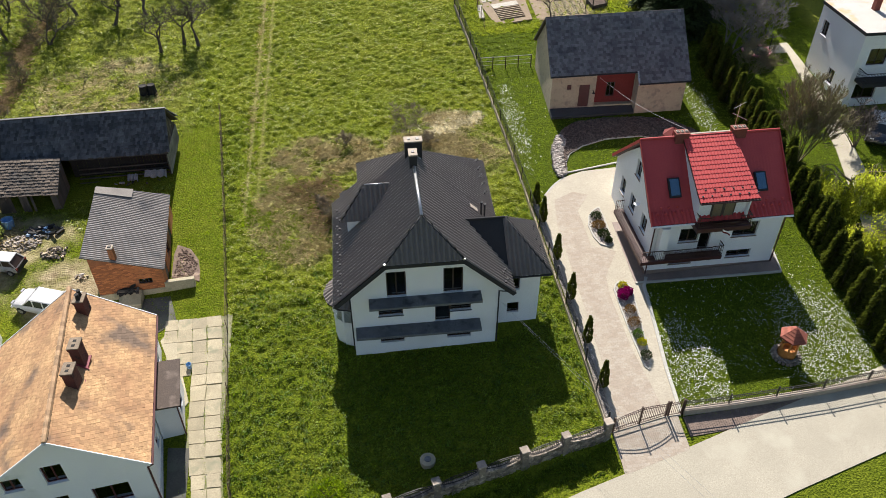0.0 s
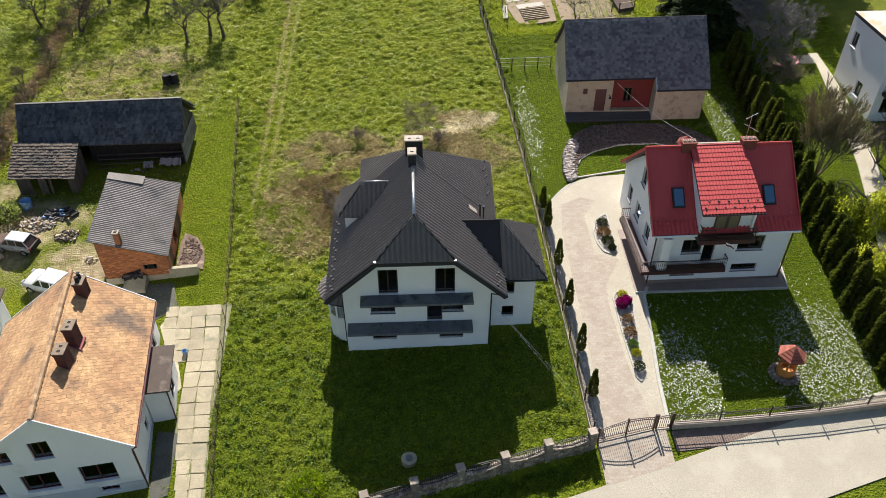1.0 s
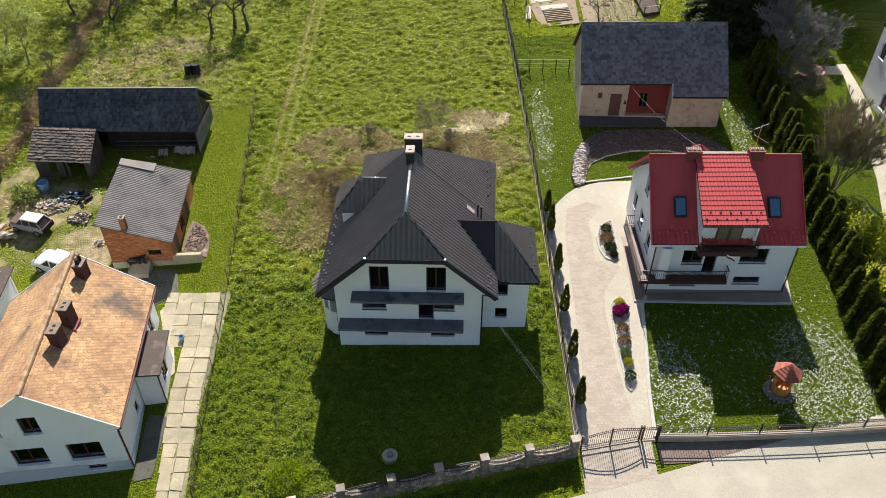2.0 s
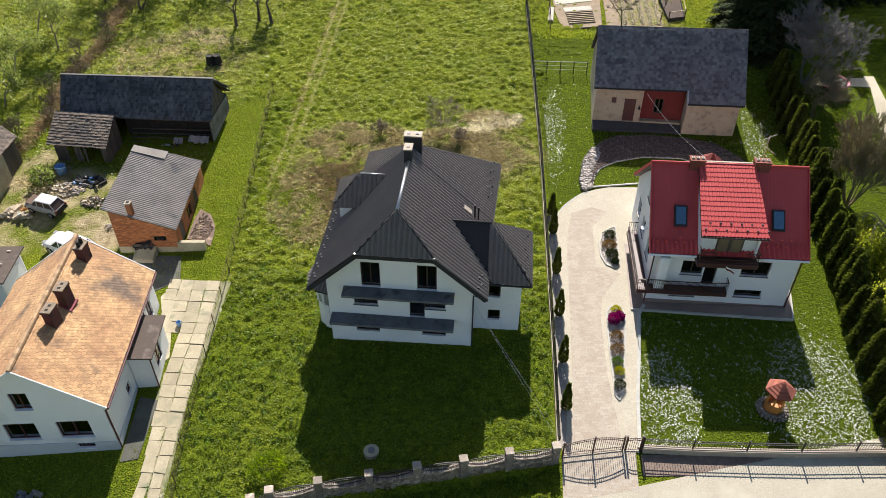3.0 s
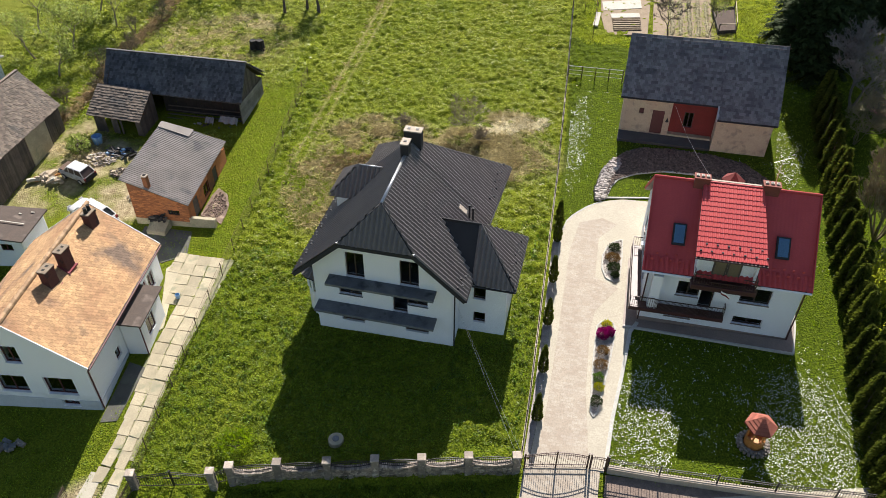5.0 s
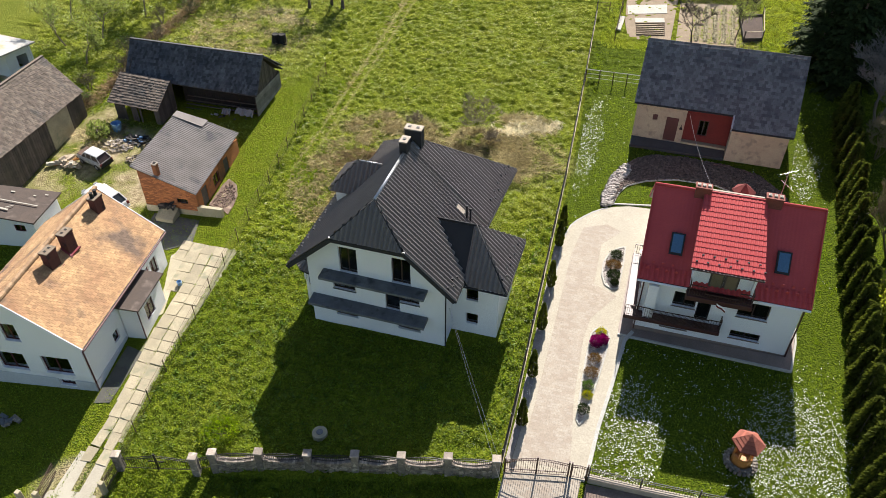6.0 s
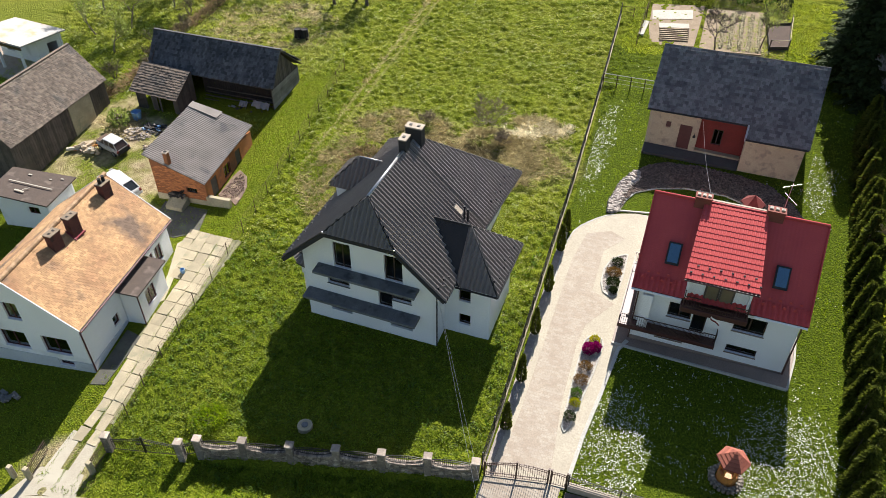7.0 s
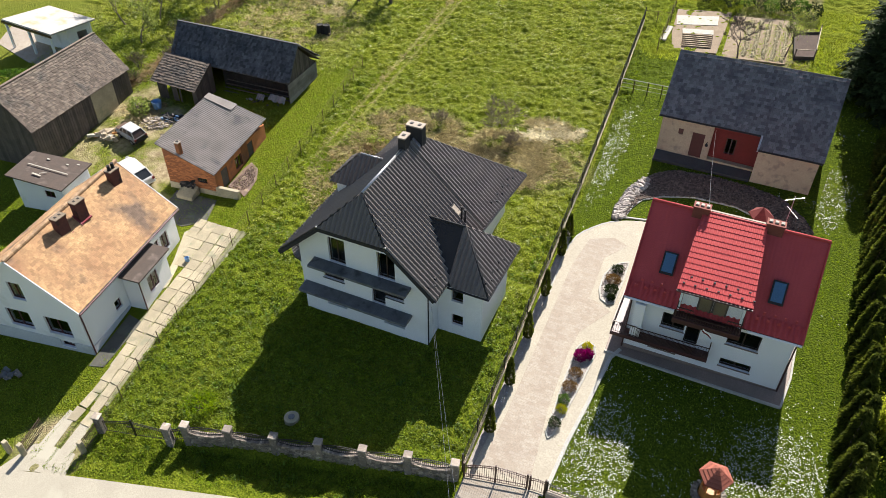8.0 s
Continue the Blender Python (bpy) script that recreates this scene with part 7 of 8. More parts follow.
def parasol():
    x, y, z = 26.2, 17.0, G(26.2, 17.0)
    p = thing("parasol", "faded red garden pavilion canopy behind the house", "parasol")
    part("pole", Build().tube([(x, y, z - 0.1), (x, y, z + 2.3)], 0.04, 8), OLDWOOD, p)
    ring = [(x + 0.85 * math.cos(a * 1.0472), y + 0.85 * math.sin(a * 1.0472), z + 1.75) for a in range(6)]
    part("canopy", Build().add(ring + [(x, y, z + 2.4)] + [(a, b, c - 0.08) for a, b, c in ring], [(i, (i + 1) % 6, 6) for i in range(6)] + [((i + 1) % 6, i, 7 + i, 7 + (i + 1) % 6) for i in range(6)]), REDWALL, p, "six-sided faded red canopy")
    part("base", Build().lathe((x, y, z), [(0.3, -0.05), (0.3, 0.08), (0.06, 0.12)], 12), GREYCON, p)


parasol()


def cypress(x, y, h, r, seed, name="cypress", label="slender dark columnar cypress", group="", mat=None, n=900, size=0.12, droop=0.0):
    """A columnar conifer; with droop its sprays hang outwards."""
    rnd = random.Random(seed)
    z = G(x, y)
    t = thing(name, label, "tree", group=group)
    part("trunk", Build().tube([(x, y, z - 0.2), (x, y, z + h * 0.75)], [0.06, 0.02], 6), BARK, t)
    b = Build()
    ph = rnd.uniform(0, 9)
    for _ in range(n):
        s = rnd.random() ** 1.25
        rr = r * (min(1.0, s * 7 + 0.45) * (1 - s) ** 0.62) * (0.85 + 0.3 * noise.noise((s * 5 + ph, rnd.random() * 0.4, ph)))
        a = rnd.uniform(0, 6.28319)
        k = 0.72 + 0.28 * rnd.random()
        c = Vector((x + rr * k * math.cos(a), y + rr * k * math.sin(a), z + 0.05 + h * s))
        d = Vector((math.cos(a) * (0.5 + droop), math.sin(a) * (0.5 + droop), 1.0 - droop * rnd.uniform(0.6, 1.7))).normalized()
        sd = d.cross(Vector((rnd.uniform(-1, 1), rnd.uniform(-1, 1), 0.2))).normalized()
        w = size * rnd.uniform(0.7, 1.4)
        q = len(b.v)
        b.v += [tuple(c - sd * w * 0.4), tuple(c + sd * w * 0.4), tuple(c + d * w * 1.1 + sd * w * 0.15), tuple(c + d * w * 1.2 - sd * w * 0.15)]
        b.f.append((q, q + 1, q + 2, q + 3))
    part("crown", b, mat or THUJA, t)
    return t


for i, (x, y) in enumerate(((14.3, 10.4), (14.5, 6.5), (14.65, 2.8), (14.85, -0.9), (14.98, -4.3), (14.2, 12.4))):
    cypress(x, y, 2.2 if i < 5 else 1.8, 0.4, 200 + i, group="cypresses along the driveway")


def car(name, label, x, y, turn, wreck=False, paint=None):
    """A small hatchback: body, cabin, glass, wheels."""
    at = (x, y, G(x, y))
    c = thing(name, label, "car", at)
    L, W = (3.5, 1.5) if wreck else (4.1, 1.7)
    rows = [(-0.5, 0.72, 0.42, 0.58), (-0.485, 0.86, 0.34, 0.68), (-0.43, 0.95, 0.3, 0.78), (-0.3, 1.0, 0.26, 0.86), (-0.1, 1.0, 0.25, 0.93), (0.2, 1.0, 0.25, 0.95), (0.38, 1.0, 0.27, 0.95), (0.46, 0.95, 0.32, 0.9), (0.49, 0.86, 0.36, 0.82), (0.5, 0.74, 0.42, 0.68)]
    b, n = Build(), 10
    for k, w, lo, hi in rows:
        hw = W / 2 * w
        mid = (lo + hi) / 2
        b.v += [(k * L, a * hw, zz) for a, zz in ((-0.86, lo), (-0.97, lo + 0.1), (-1.0, mid), (-0.97, hi - 0.08), (-0.82, hi - 0.01), (0.82, hi - 0.01), (0.97, hi - 0.08), (1.0, mid), (0.97, lo + 0.1), (0.86, lo))]
    for k in range(len(rows) - 1):
        for m in range(n):
            a, c2 = k * n + m, k * n + (m + 1) % n
            b.f.append((a, c2, c2 + n, a + n))
    b.f += [tuple(reversed(range(n))), tuple(range((len(rows) - 1) * n, len(rows) * n))]
    paint = DIRTYPAINT if wreck else paint or CARPAINT
    part("body", b, paint, c, smooth=True)
    cab = [(-L / 2 + 0.8, 0.86), (-L / 2 + 1.3, 1.36), (L / 2 - 0.5, 1.38), (L / 2 - 0.08, 0.86)] if wreck else [(-L / 2 + 0.95, 0.86), (-L / 2 + 1.55, 1.38), (L / 2 - 0.75, 1.42), (L / 2 - 0.15, 0.88)]
    wi, n = W / 2 - 0.1, 4
    g = Build().add([(px, -wi if pz < 1 else -wi + 0.12, pz) for px, pz in cab] + [(px, wi if pz < 1 else wi - 0.12, pz) for px, pz in cab], [tuple(range(n)), tuple(reversed(range(n, 2 * n)))] + [((i + 1) % n, i, n + i, n + (i + 1) % n) for i in range(n)])
    part("windows", g, CARGLASS if not wreck else DARKFRAME, c, "dark car glass")
    part("car_roof", Build().hexa([(cab[1][0] - 0.05, -wi + 0.1, 1.36), (cab[2][0] + 0.1, -wi + 0.1, 1.4), (cab[2][0] + 0.1, wi - 0.1, 1.4), (cab[1][0] - 0.05, wi - 0.1, 1.36), (cab[1][0], -wi + 0.14, 1.43), (cab[2][0], -wi + 0.14, 1.47), (cab[2][0], wi - 0.14, 1.47), (cab[1][0], wi - 0.14, 1.43)]), CARPAINT, c, bevel=0.03)
    for s in (-1, 1):
        for px in (-0.2, 0.55):
            part("pillar", Build().beam((px, s * wi, 0.88), (px - 0.05, s * (wi - 0.11), 1.4), 0.07, 0.07), paint, c)
        for (a, za), (b2, zb) in ((cab[0], cab[1]), (cab[3], cab[2])):
            part("pillar", Build().beam((a, s * wi, za), (b2, s * (wi - 0.11), zb), 0.08, 0.07), paint, c)
        for px in (-L / 2 + 0.7, L / 2 - 0.7):
            w = Build()
            w.lathe((0, 0, 0), [(0.12, -0.1), (0.3, -0.1), (0.31, 0.0), (0.3, 0.1), (0.12, 0.1)], 16)
            w.v = [(vx + px, vz + s * (W / 2 - 0.06), vy + 0.3) for vx, vy, vz in w.v]
            wheel = part("wheel", w, TYRE, c)
            r = Build()
            r.lathe((0, 0, 0), [(0.02, -0.11), (0.19, -0.105), (0.19, 0.105), (0.02, 0.11)], 12)
            r.v = [(vx + px, vz + s * (W / 2 - 0.06), vy + 0.3) for vx, vy, vz in r.v]
            part("rim", r, ZINC, wheel)
    for x0, x1 in ((-L / 2 - 0.06, -L / 2 + 0.08), (L / 2 - 0.08, L / 2 + 0.06)):
        part("bumper", Build().box(x0, x1, -W / 2 + 0.05, W / 2 - 0.05, 0.36, 0.55), TYRE if wreck else paint, c, bevel=0.02)
    for s in (-1, 1):
        part("headlight", Build().box(-L / 2 - 0.02, -L / 2 + 0.12, s * (W / 2 - 0.3) - 0.15, s * (W / 2 - 0.3) + 0.15, 0.62, 0.75), ZINC, c)
        part("tail_light", Build().box(L / 2 - 0.1, L / 2 + 0.02, s * (W / 2 - 0.15) - 0.1, s * (W / 2 - 0.15) + 0.1, 0.6, 0.82), REDWALL, c)
    if wreck:
        part("engine_bay", Build().box(-L / 2 + 0.12, -L / 2 + 0.75, -W / 2 + 0.18, W / 2 - 0.18, 0.8, 0.9), RUST, c, "rusty open engine bay")
        part("tailgate", Build().box(L / 2 - 0.06, L / 2 + 0.02, -W / 2 + 0.15, W / 2 - 0.15, 0.4, 0.8), TYRE, c, "dark open tail end")
    c.scale = (0.86, 0.9, 0.9) if wreck else (1, 1, 1)
    c.rotation_euler = (radians(6.0) * math.cos(radians(turn)), -radians(6.0) * math.sin(radians(turn)), radians(turn))
    return c


car("car", "white hatchback parked behind the cottage", -20.85, 6.6, -20)
car("car", "black estate car parked on the villa drive", 44.0, 17.0, 62, paint=BLACKPAINT)
car("wrecked_car", "white gutted old hatchback standing in the littered yard", -24.85, 10.85, -14, True)


def heap(name, label, cx, cy, rx, ry, n, size, mats, seed, flat=False, category="junk pile"):
    """A pile of odd pieces, each of its own size and tilt."""
    rnd = random.Random(seed)
    t = thing(name, label, category)
    for i in range(n):
        a, r = rnd.uniform(0, 6.28), math.sqrt(rnd.random())
        x, y = cx + rx * r * math.cos(a), cy + ry * r * math.sin(a)
        z = (G(x, y) + rnd.uniform(0.0, 0.35) * (1 - r)) if name != "charred_boards" else G(x, y) + 0.62 + rnd.uniform(0.0, 0.25)
        s = size * rnd.uniform(0.5, 1.5)
        b = Build().box(-s * rnd.uniform(0.5, 1.6 if not flat else 3.0), s * rnd.uniform(0.4, 1.2), -s * 0.5, s * 0.5, -s * 0.3, s * rnd.uniform(0.1, 0.5))
        m = Euler((rnd.uniform(-0.5, 0.5), rnd.uniform(-0.5, 0.5), rnd.uniform(0, 6.28))).to_matrix()
        b.v = [tuple(m @ Vector(v) + Vector((x, y, z + s * 0.2))) for v in b.v]
        part("piece", b, mats[i % len(mats)], t, bevel=s * 0.08)
    return t


heap("charred_boards", "blackened boards lying on the cellar hatch", -15.2, 6.62, 0.75, 0.16, 14, 0.2, [SOOT, SOOT, OLDWOOD], 70, True)
heap("rubble_pile", "heap of broken pale bricks and rubble", -24.3, 13.2, 1.4, 0.9, 150, 0.11, [PALESTONE, PALEWOOD, CAPSTONE, PALESTONE], 71)
heap("scrap_pile", "dark scrap and boards in front of the lean-to", -22.9, 14.2, 1.4, 0.7, 45, 0.16, [OLDWOOD, IRON, BLUE, GREYCON, DARKTRIM], 72, True)
heap("log_pile", "pile of split logs beside the brick shed", -21.6, 11.9, 1.0, 0.6, 60, 0.14, [OLDWOOD, BARK, PALEWOOD], 73)
heap("board_pile", "stack of pale boards and panels in the yard", -27.3, 10.2, 1.1, 0.8, 26, 0.26, [PALEWOOD, FLEECE, PALEWOOD, PALEWOOD, FLEECE, ORANGEWOOD], 74, True)
heap("rubble_pile", "small scatter of pinkish bricks on the bare ground", -19.2, 9.2, 0.5, 0.3, 16, 0.1, [CAPSTONE, PALESTONE], 75)
heap("scrap_pile", "torn pale sheeting and boards under the barn eaves", -16.6, 18.9, 2.2, 0.4, 10, 0.16, [SHEETING, OLDWOOD, SOOT, OLDWOOD], 76, True)
heap("scrap_pile", "scattered yard clutter by the old barn", -26.9, 14.8, 1.2, 1.0, 34, 0.16, [RUST, OLDWOOD, BARK, CONCRETE], 77, True)
heap("rubble_pile", "broken stones lying in the shaded cottage garden", -15.2, -12.2, 0.9, 0.5, 18, 0.2, [GREYCON, STONE], 78)
solid("blue_tub", Build().lathe((-25.7, 15.2, G(-25.7, 15.2)), [(0.35, -0.05), (0.45, 0.7), (0.42, 0.72), (0.3, 0.3)], 14), BLUE, "faded blue plastic tub by the lean-to", "tub", smooth=False)
solid("blue_bucket", Build().lathe((-10.6, 0.4, G(-10.6, 0.4)), [(0.14, -0.02), (0.18, 0.32), (0.16, 0.33), (0.12, 0.1)], 12), BLUE, "small blue bucket by the cottage wall", "bucket")

bed = laid("soil_bed", [(-12.75, 8.3), (-11.5, 8.1), (-10.75, 7.7), (-10.8, 8.65), (-11.05, 9.85), (-11.7, 10.95), (-12.7, 11.5), (-12.85, 10.6)], BROWNSOIL, "bare brown soil bed beside the brick shed", "soil bed", high=0.05, kind="")
pebbles("clod", bed, [(-12.6, 8.4), (-11.3, 8.2), (-11.0, 9.4), (-11.7, 10.7), (-12.5, 11.2)], 320, 0.09, BROWNSOIL, 9, 0.05)
lw = thing("low_wall", "short mossy concrete retaining wall beside the brick shed", "wall")
part("wall", Build().obox((-11.95, 7.35), (0.99, 0.1), (-0.1, 0.99), 2.0, 0.35, G(-12, 7.3) - 0.3, G(-12, 7.3) + 0.75), CONCRETE, lw, bevel=0.03)
solid("bulkhead", Build().hexa([(-15.9, 5.75, G(-16, 6) - 0.2), (-14.4, 5.8, G(-14, 6) - 0.2), (-14.4, 6.85, G(-14, 6) - 0.2), (-15.9, 6.8, G(-16, 6) - 0.2), (-15.9, 5.75, G(-16, 6) + 0.3), (-14.4, 5.8, G(-14, 6) + 0.3), (-14.4, 6.85, G(-14, 6) + 0.75), (-15.9, 6.8, G(-16, 6) + 0.75)]), CONCRETE, "sloping concrete cellar hatch in front of the brick shed", "hatch", bevel=0.03)

for x, y in ((-18.2, 31.5), (-17.5, 31.6)):
    t = thing("tree_stump", "dark rotting flat-topped stump in the rough grass", "stump", group="stumps in the orchard grass")
    part("trunk", Build().lathe((x, y, G(x, y)), [(0.44, -0.2), (0.38, 0.4), (0.35, 0.85), (0.2, 0.8)], 9), SOOT, t, "dark weathered bark")


def wires():
    w = thing("service_wire", "pair of thin service cables running down from the house corner", "cable")
    for k in (0.0, 0.35):
        p = [Vector((9.25 + k * 0.1, -0.02, 3.5)), Vector((14.9 + k, -10.0, 2.62)), Vector((20.4 + k * 2, -20.0, 2.2))]
        pts = [p[0].lerp(p[1], i / 8) - Vector((0, 0, 0.12 * math.sin(math.pi * i / 8))) for i in range(9)]
        pts += [p[1].lerp(p[2], i / 4) for i in range(1, 5)]
        part("cable", Build().tube(pts, 0.006, 4), ZINC, w)
    x, y = 20.75, -20.0
    part("pole", Build().tube([(x, y, G(x, y) - 0.5), (x, y, 2.6)], [0.12, 0.1], 8), OLDWOOD, w)
    v = thing("service_wire", "thin overhead cable between the outbuilding and the red-roofed house", "cable")
    part("cable", Build().tube([Vector((21.65, 23.2, 6.3)).lerp(Vector((22.9, 8.4, 9.95)), i / 10) - Vector((0, 0, 0.35 * math.sin(math.pi * i / 10))) for i in range(11)], 0.01, 4), ZINC, v)


wires()


def vegetable_plot():
    def plot(name, pts, mat, label, high):
        return laid(name, pts, mat, label, "vegetable bed", high=high, kind="")
    plot("vegetable_bed", [(14.3, 46.4), (19.3, 47.2), (19.3, 39.4), (15.4, 38.8), (14.7, 42.0)], PALESOIL, "dry raked soil bed with trodden edges", 0.03)
    plot("vegetable_bed", [(14.5, 45.1), (18.3, 46.0), (18.5, 44.3), (14.8, 43.4)], FLEECE, "bed covered with white garden fleece", 0.07)
    plot("vegetable_bed", [(15.5, 42.8), (18.3, 43.3), (18.45, 42.5), (15.7, 42.0)], FLEECE, "bed covered with white garden fleece", 0.07)
    plot("vegetable_bed", [(14.0, 40.3), (14.5, 40.3), (14.6, 42.9), (14.1, 42.9)], FLEECE, "narrow strip of pale fleece", 0.08)
    b = plot("vegetable_bed", [(15.7, 41.95), (18.45, 42.45), (18.7, 40.0), (16.1, 39.5)], SOIL, "raked seed bed with brown furrows", 0.06)
    for i in range(7):
        y = 39.75 + i * 0.34
        part("furrow", Build().beam((16.05 - 0.05 * i, y, G(16, y) + 0.08), (18.62 - 0.04 * i, y + 0.4, G(18.6, y + 0.4) + 0.08), 0.15, 0.1), PALESOIL, b)
    b = plot("vegetable_bed", [(19.6, 46.6), (25.2, 47.2), (25.2, 39.4), (19.8, 39.0)], PALESOIL, "dry soil bed with pale straw rows", 0.05)
    rnd = random.Random(17)
    for i in range(5):
        m = Build()
        for k in range(110):
            y = 39.7 + k * 0.062
            x = 21.6 + i * 0.82 - 0.03 * (y - 39.7) + rnd.uniform(-0.14, 0.14)
            w = rnd.uniform(0.08, 0.2)
            zz = G(x, y) + 0.05
            m.lathe((x, y, zz), [(w, -0.02), (w * 0.8, 0.05), (w * 0.3, 0.08 + 0.05 * rnd.random())], 5)
        part("straw_mulch", m, STRAWMULCH, b, "pale lumpy straw mulch", kind="stuff")
    c = thing("compost_pen", "square compost pen of boards", "compost pen")
    pts = [(25.3, 44.6), (27.4, 45.2), (27.4, 40.8), (25.8, 40.4)]
    for (xa, ya), (xb, yb) in zip(pts, pts[1:] + pts[:1]):
        part("board", Build().beam((xa, ya, G(xa, ya) + 0.2), (xb, yb, G(xb, yb) + 0.2), 0.06, 0.4), OLDWOOD, c)
    part("compost", Build().prism(pts, lambda x, y: G(x, y) - 0.1, lambda x, y: G(x, y) + 0.22), SOIL, c)
    for x, y in pts:
        part("post", Build().box(x - 0.05, x + 0.05, y - 0.05, y + 0.05, G(x, y) - 0.1, G(x, y) + 1.1), OLDWOOD, c)
    part("top_rail", Build().beam((*pts[1], G(*pts[1]) + 1.0), (*pts[2], G(*pts[2]) + 1.0), 0.05, 0.06).beam((*pts[2], G(*pts[2]) + 1.0), (*pts[3], G(*pts[3]) + 1.0), 0.05, 0.06), PALEWOOD, c)


vegetable_plot()
laid("villa_path", [(41.9, 31.5), (42.75, 31.5), (42.75, 27.9), (42.6, 24.9), (41.9, 19.0), (41.4, 15.5), (40.1, 8.3), (38.2, 1.0), (36.6, -4.0), (35.4, -4.0), (37.6, 6.8), (39.8, 15.5), (41.3, 24.6), (42.0, 29.8)], PALEPAVE, "pale path beside the villa", "path", high=0.03)
laid("villa_court", [(39.4, 30.0), (42.0, 29.85), (41.9, 31.2), (39.4, 31.2)], PALEPAVE, "pale paved sitting place behind the villa", "paving", high=0.03)


def trampoline():
    x, y = 38.6, 29.4
    z = G(x, y)
    t = thing("trampoline", "round garden trampoline with a faded pink edge pad", "trampoline")
    n = 20
    ring = [(x + 1.25 * math.cos(6.28319 * i / n), y + 1.25 * math.sin(6.28319 * i / n), z + 0.75) for i in range(n + 1)]
    part("edge_pad", Build().tube(ring, 0.13, 6), PINKPAD, t, "faded pink padded ring")
    part("jumping_mat", Build().lathe((x, y, z), [(1.15, 0.72), (1.15, 0.74)], 20), TYRE, t, "black jumping mat")
    for i in range(6):
        a = i * 1.0472
        part("leg", Build().tube([(x + 1.2 * math.cos(a), y + 1.2 * math.sin(a), z - 0.1), (x + 1.25 * math.cos(a), y + 1.25 * math.sin(a), z + 2.3)], 0.025, 6), IRON, t)
    return t


trampoline()


# ---- trees and hedges ----
def bare_tree(name, label, x, y, h, seed, spread=0.9, depth=4, bark=None, leaf=None, leaves=0, trunk_r=0.16, multi=1, leaf_size=0.1, group="", twist=0.35, droop=0.0, fine=0.007, kids=4):
    """A tree before leaf: tapered trunk, forking limbs, fine twigs, a few buds."""
    rnd = random.Random(seed)
    bark = bark or BARK
    t = thing(name, label, "tree", group=group)
    limbs, twigs, tips = Build(), Build(), []

    def grow(p, d, ln, r, lev):
        pts, rad = [p], [r]
        q = p
        for k in range(3):
            d = (d + Vector((rnd.uniform(-twist, twist), rnd.uniform(-twist, twist), rnd.uniform(-0.1, 0.2) - droop * lev * 0.25))).normalized()
            q = q + d * (ln / 3)
            pts.append(q)
            rad.append(r * (1 - 0.2 * (k + 1)))
        rad = [max(a, fine) for a in rad]
        (limbs if lev < 2 else twigs).tube(pts, rad, 6 if lev < 2 else 3)
        if lev >= depth:
            tips.append((q, d))
            return
        for _ in range(rnd.choice((3, 3, 4)) if lev < depth - 1 else kids):
            a = rnd.uniform(0, 6.283)
            side = Vector((math.cos(a), math.sin(a), rnd.uniform(-0.1, 0.5)))
            grow(pts[rnd.choice((1, 2, 3, 3)) if lev else rnd.choice((2, 3, 3))], (d * 0.8 + side * spread).normalized(), ln * rnd.uniform(0.55, 0.78), r * 0.42, lev + 1)

    z = G(x, y)
    for i in range(multi):
        a = 6.283 * i / max(1, multi) + seed
        lean = 0.0 if multi == 1 else 0.45
        grow(Vector((x + 0.1 * lean * math.cos(a), y + 0.1 * lean * math.sin(a), z - 0.15)), Vector((lean * math.cos(a), lean * math.sin(a), 1)).normalized(), h * 0.4, trunk_r, 0)
    part("trunk", limbs, bark, t)
    part("branchwork", twigs, bark, t, "fine bare twigs", kind="stuff")
    if leaves and leaf:
        b = Build()
        for _ in range(leaves):
            p, d = rnd.choice(tips)
            c = p + Vector((rnd.gauss(0, 0.25), rnd.gauss(0, 0.25), rnd.gauss(0, 0.25) - droop * rnd.uniform(0, 2.6)))
            dd = (d + Vector((rnd.uniform(-1, 1), rnd.uniform(-1, 1), rnd.uniform(-1, 1) - droop))).normalized()
            s = dd.cross(Vector((0.3, 0.5, 0.8))).normalized()
            w = leaf_size * rnd.uniform(0.6, 1.4)
            k = len(b.v)
            b.v += [tuple(c - s * w * 0.3), tuple(c + s * w * 0.3), tuple(c + dd * w + s * w * 0.15), tuple(c + dd * w - s * w * 0.15)]
            b.f.append((k, k + 1, k + 2, k + 3))
        part("crown", b, leaf, t)
    return t


# orchard at the top of the meadow
for i, (x, y, h) in enumerate(((-17.7, 38.5, 5.6), (-14.2, 39.2, 5.4), (-23.2, 44.4, 6.6), (-20.2, 46.0, 6.0), (-11.5, 48.5, 5.5), (-27.5, 47.0, 6.0), (-23.5, 48.5, 6.0), (-15.6, 39.6, 5.4))):
    bare_tree("fruit_tree", "gnarled leafless old fruit tree in the rough grass", x, y, h, 300 + i, 1.0, 4, leaf=BUD, leaves=300, trunk_r=0.2, group="orchard trees", twist=0.5, kids=11, fine=0.014)
for i, (x, y, h) in enumerate(((-29.0, 41.5, 6.0), (-30.5, 46.0, 6.5), (-33.5, 43.0, 6.5), (-24.8, 52.5, 6.5), (-18.0, 51.5, 6.5), (-13.5, 53.0, 6.0), (-35.0, 49.0, 7.0), (-29.5, 52.5, 7.0))):
    bare_tree("tree", "leafless garden tree with a dense twiggy crown", x, y, h, 600 + i, 0.9, 4, BARK, BUD, 500, 0.14, 2, 0.12, group="trees at the top of the orchard", twist=0.4, kids=9, fine=0.013)
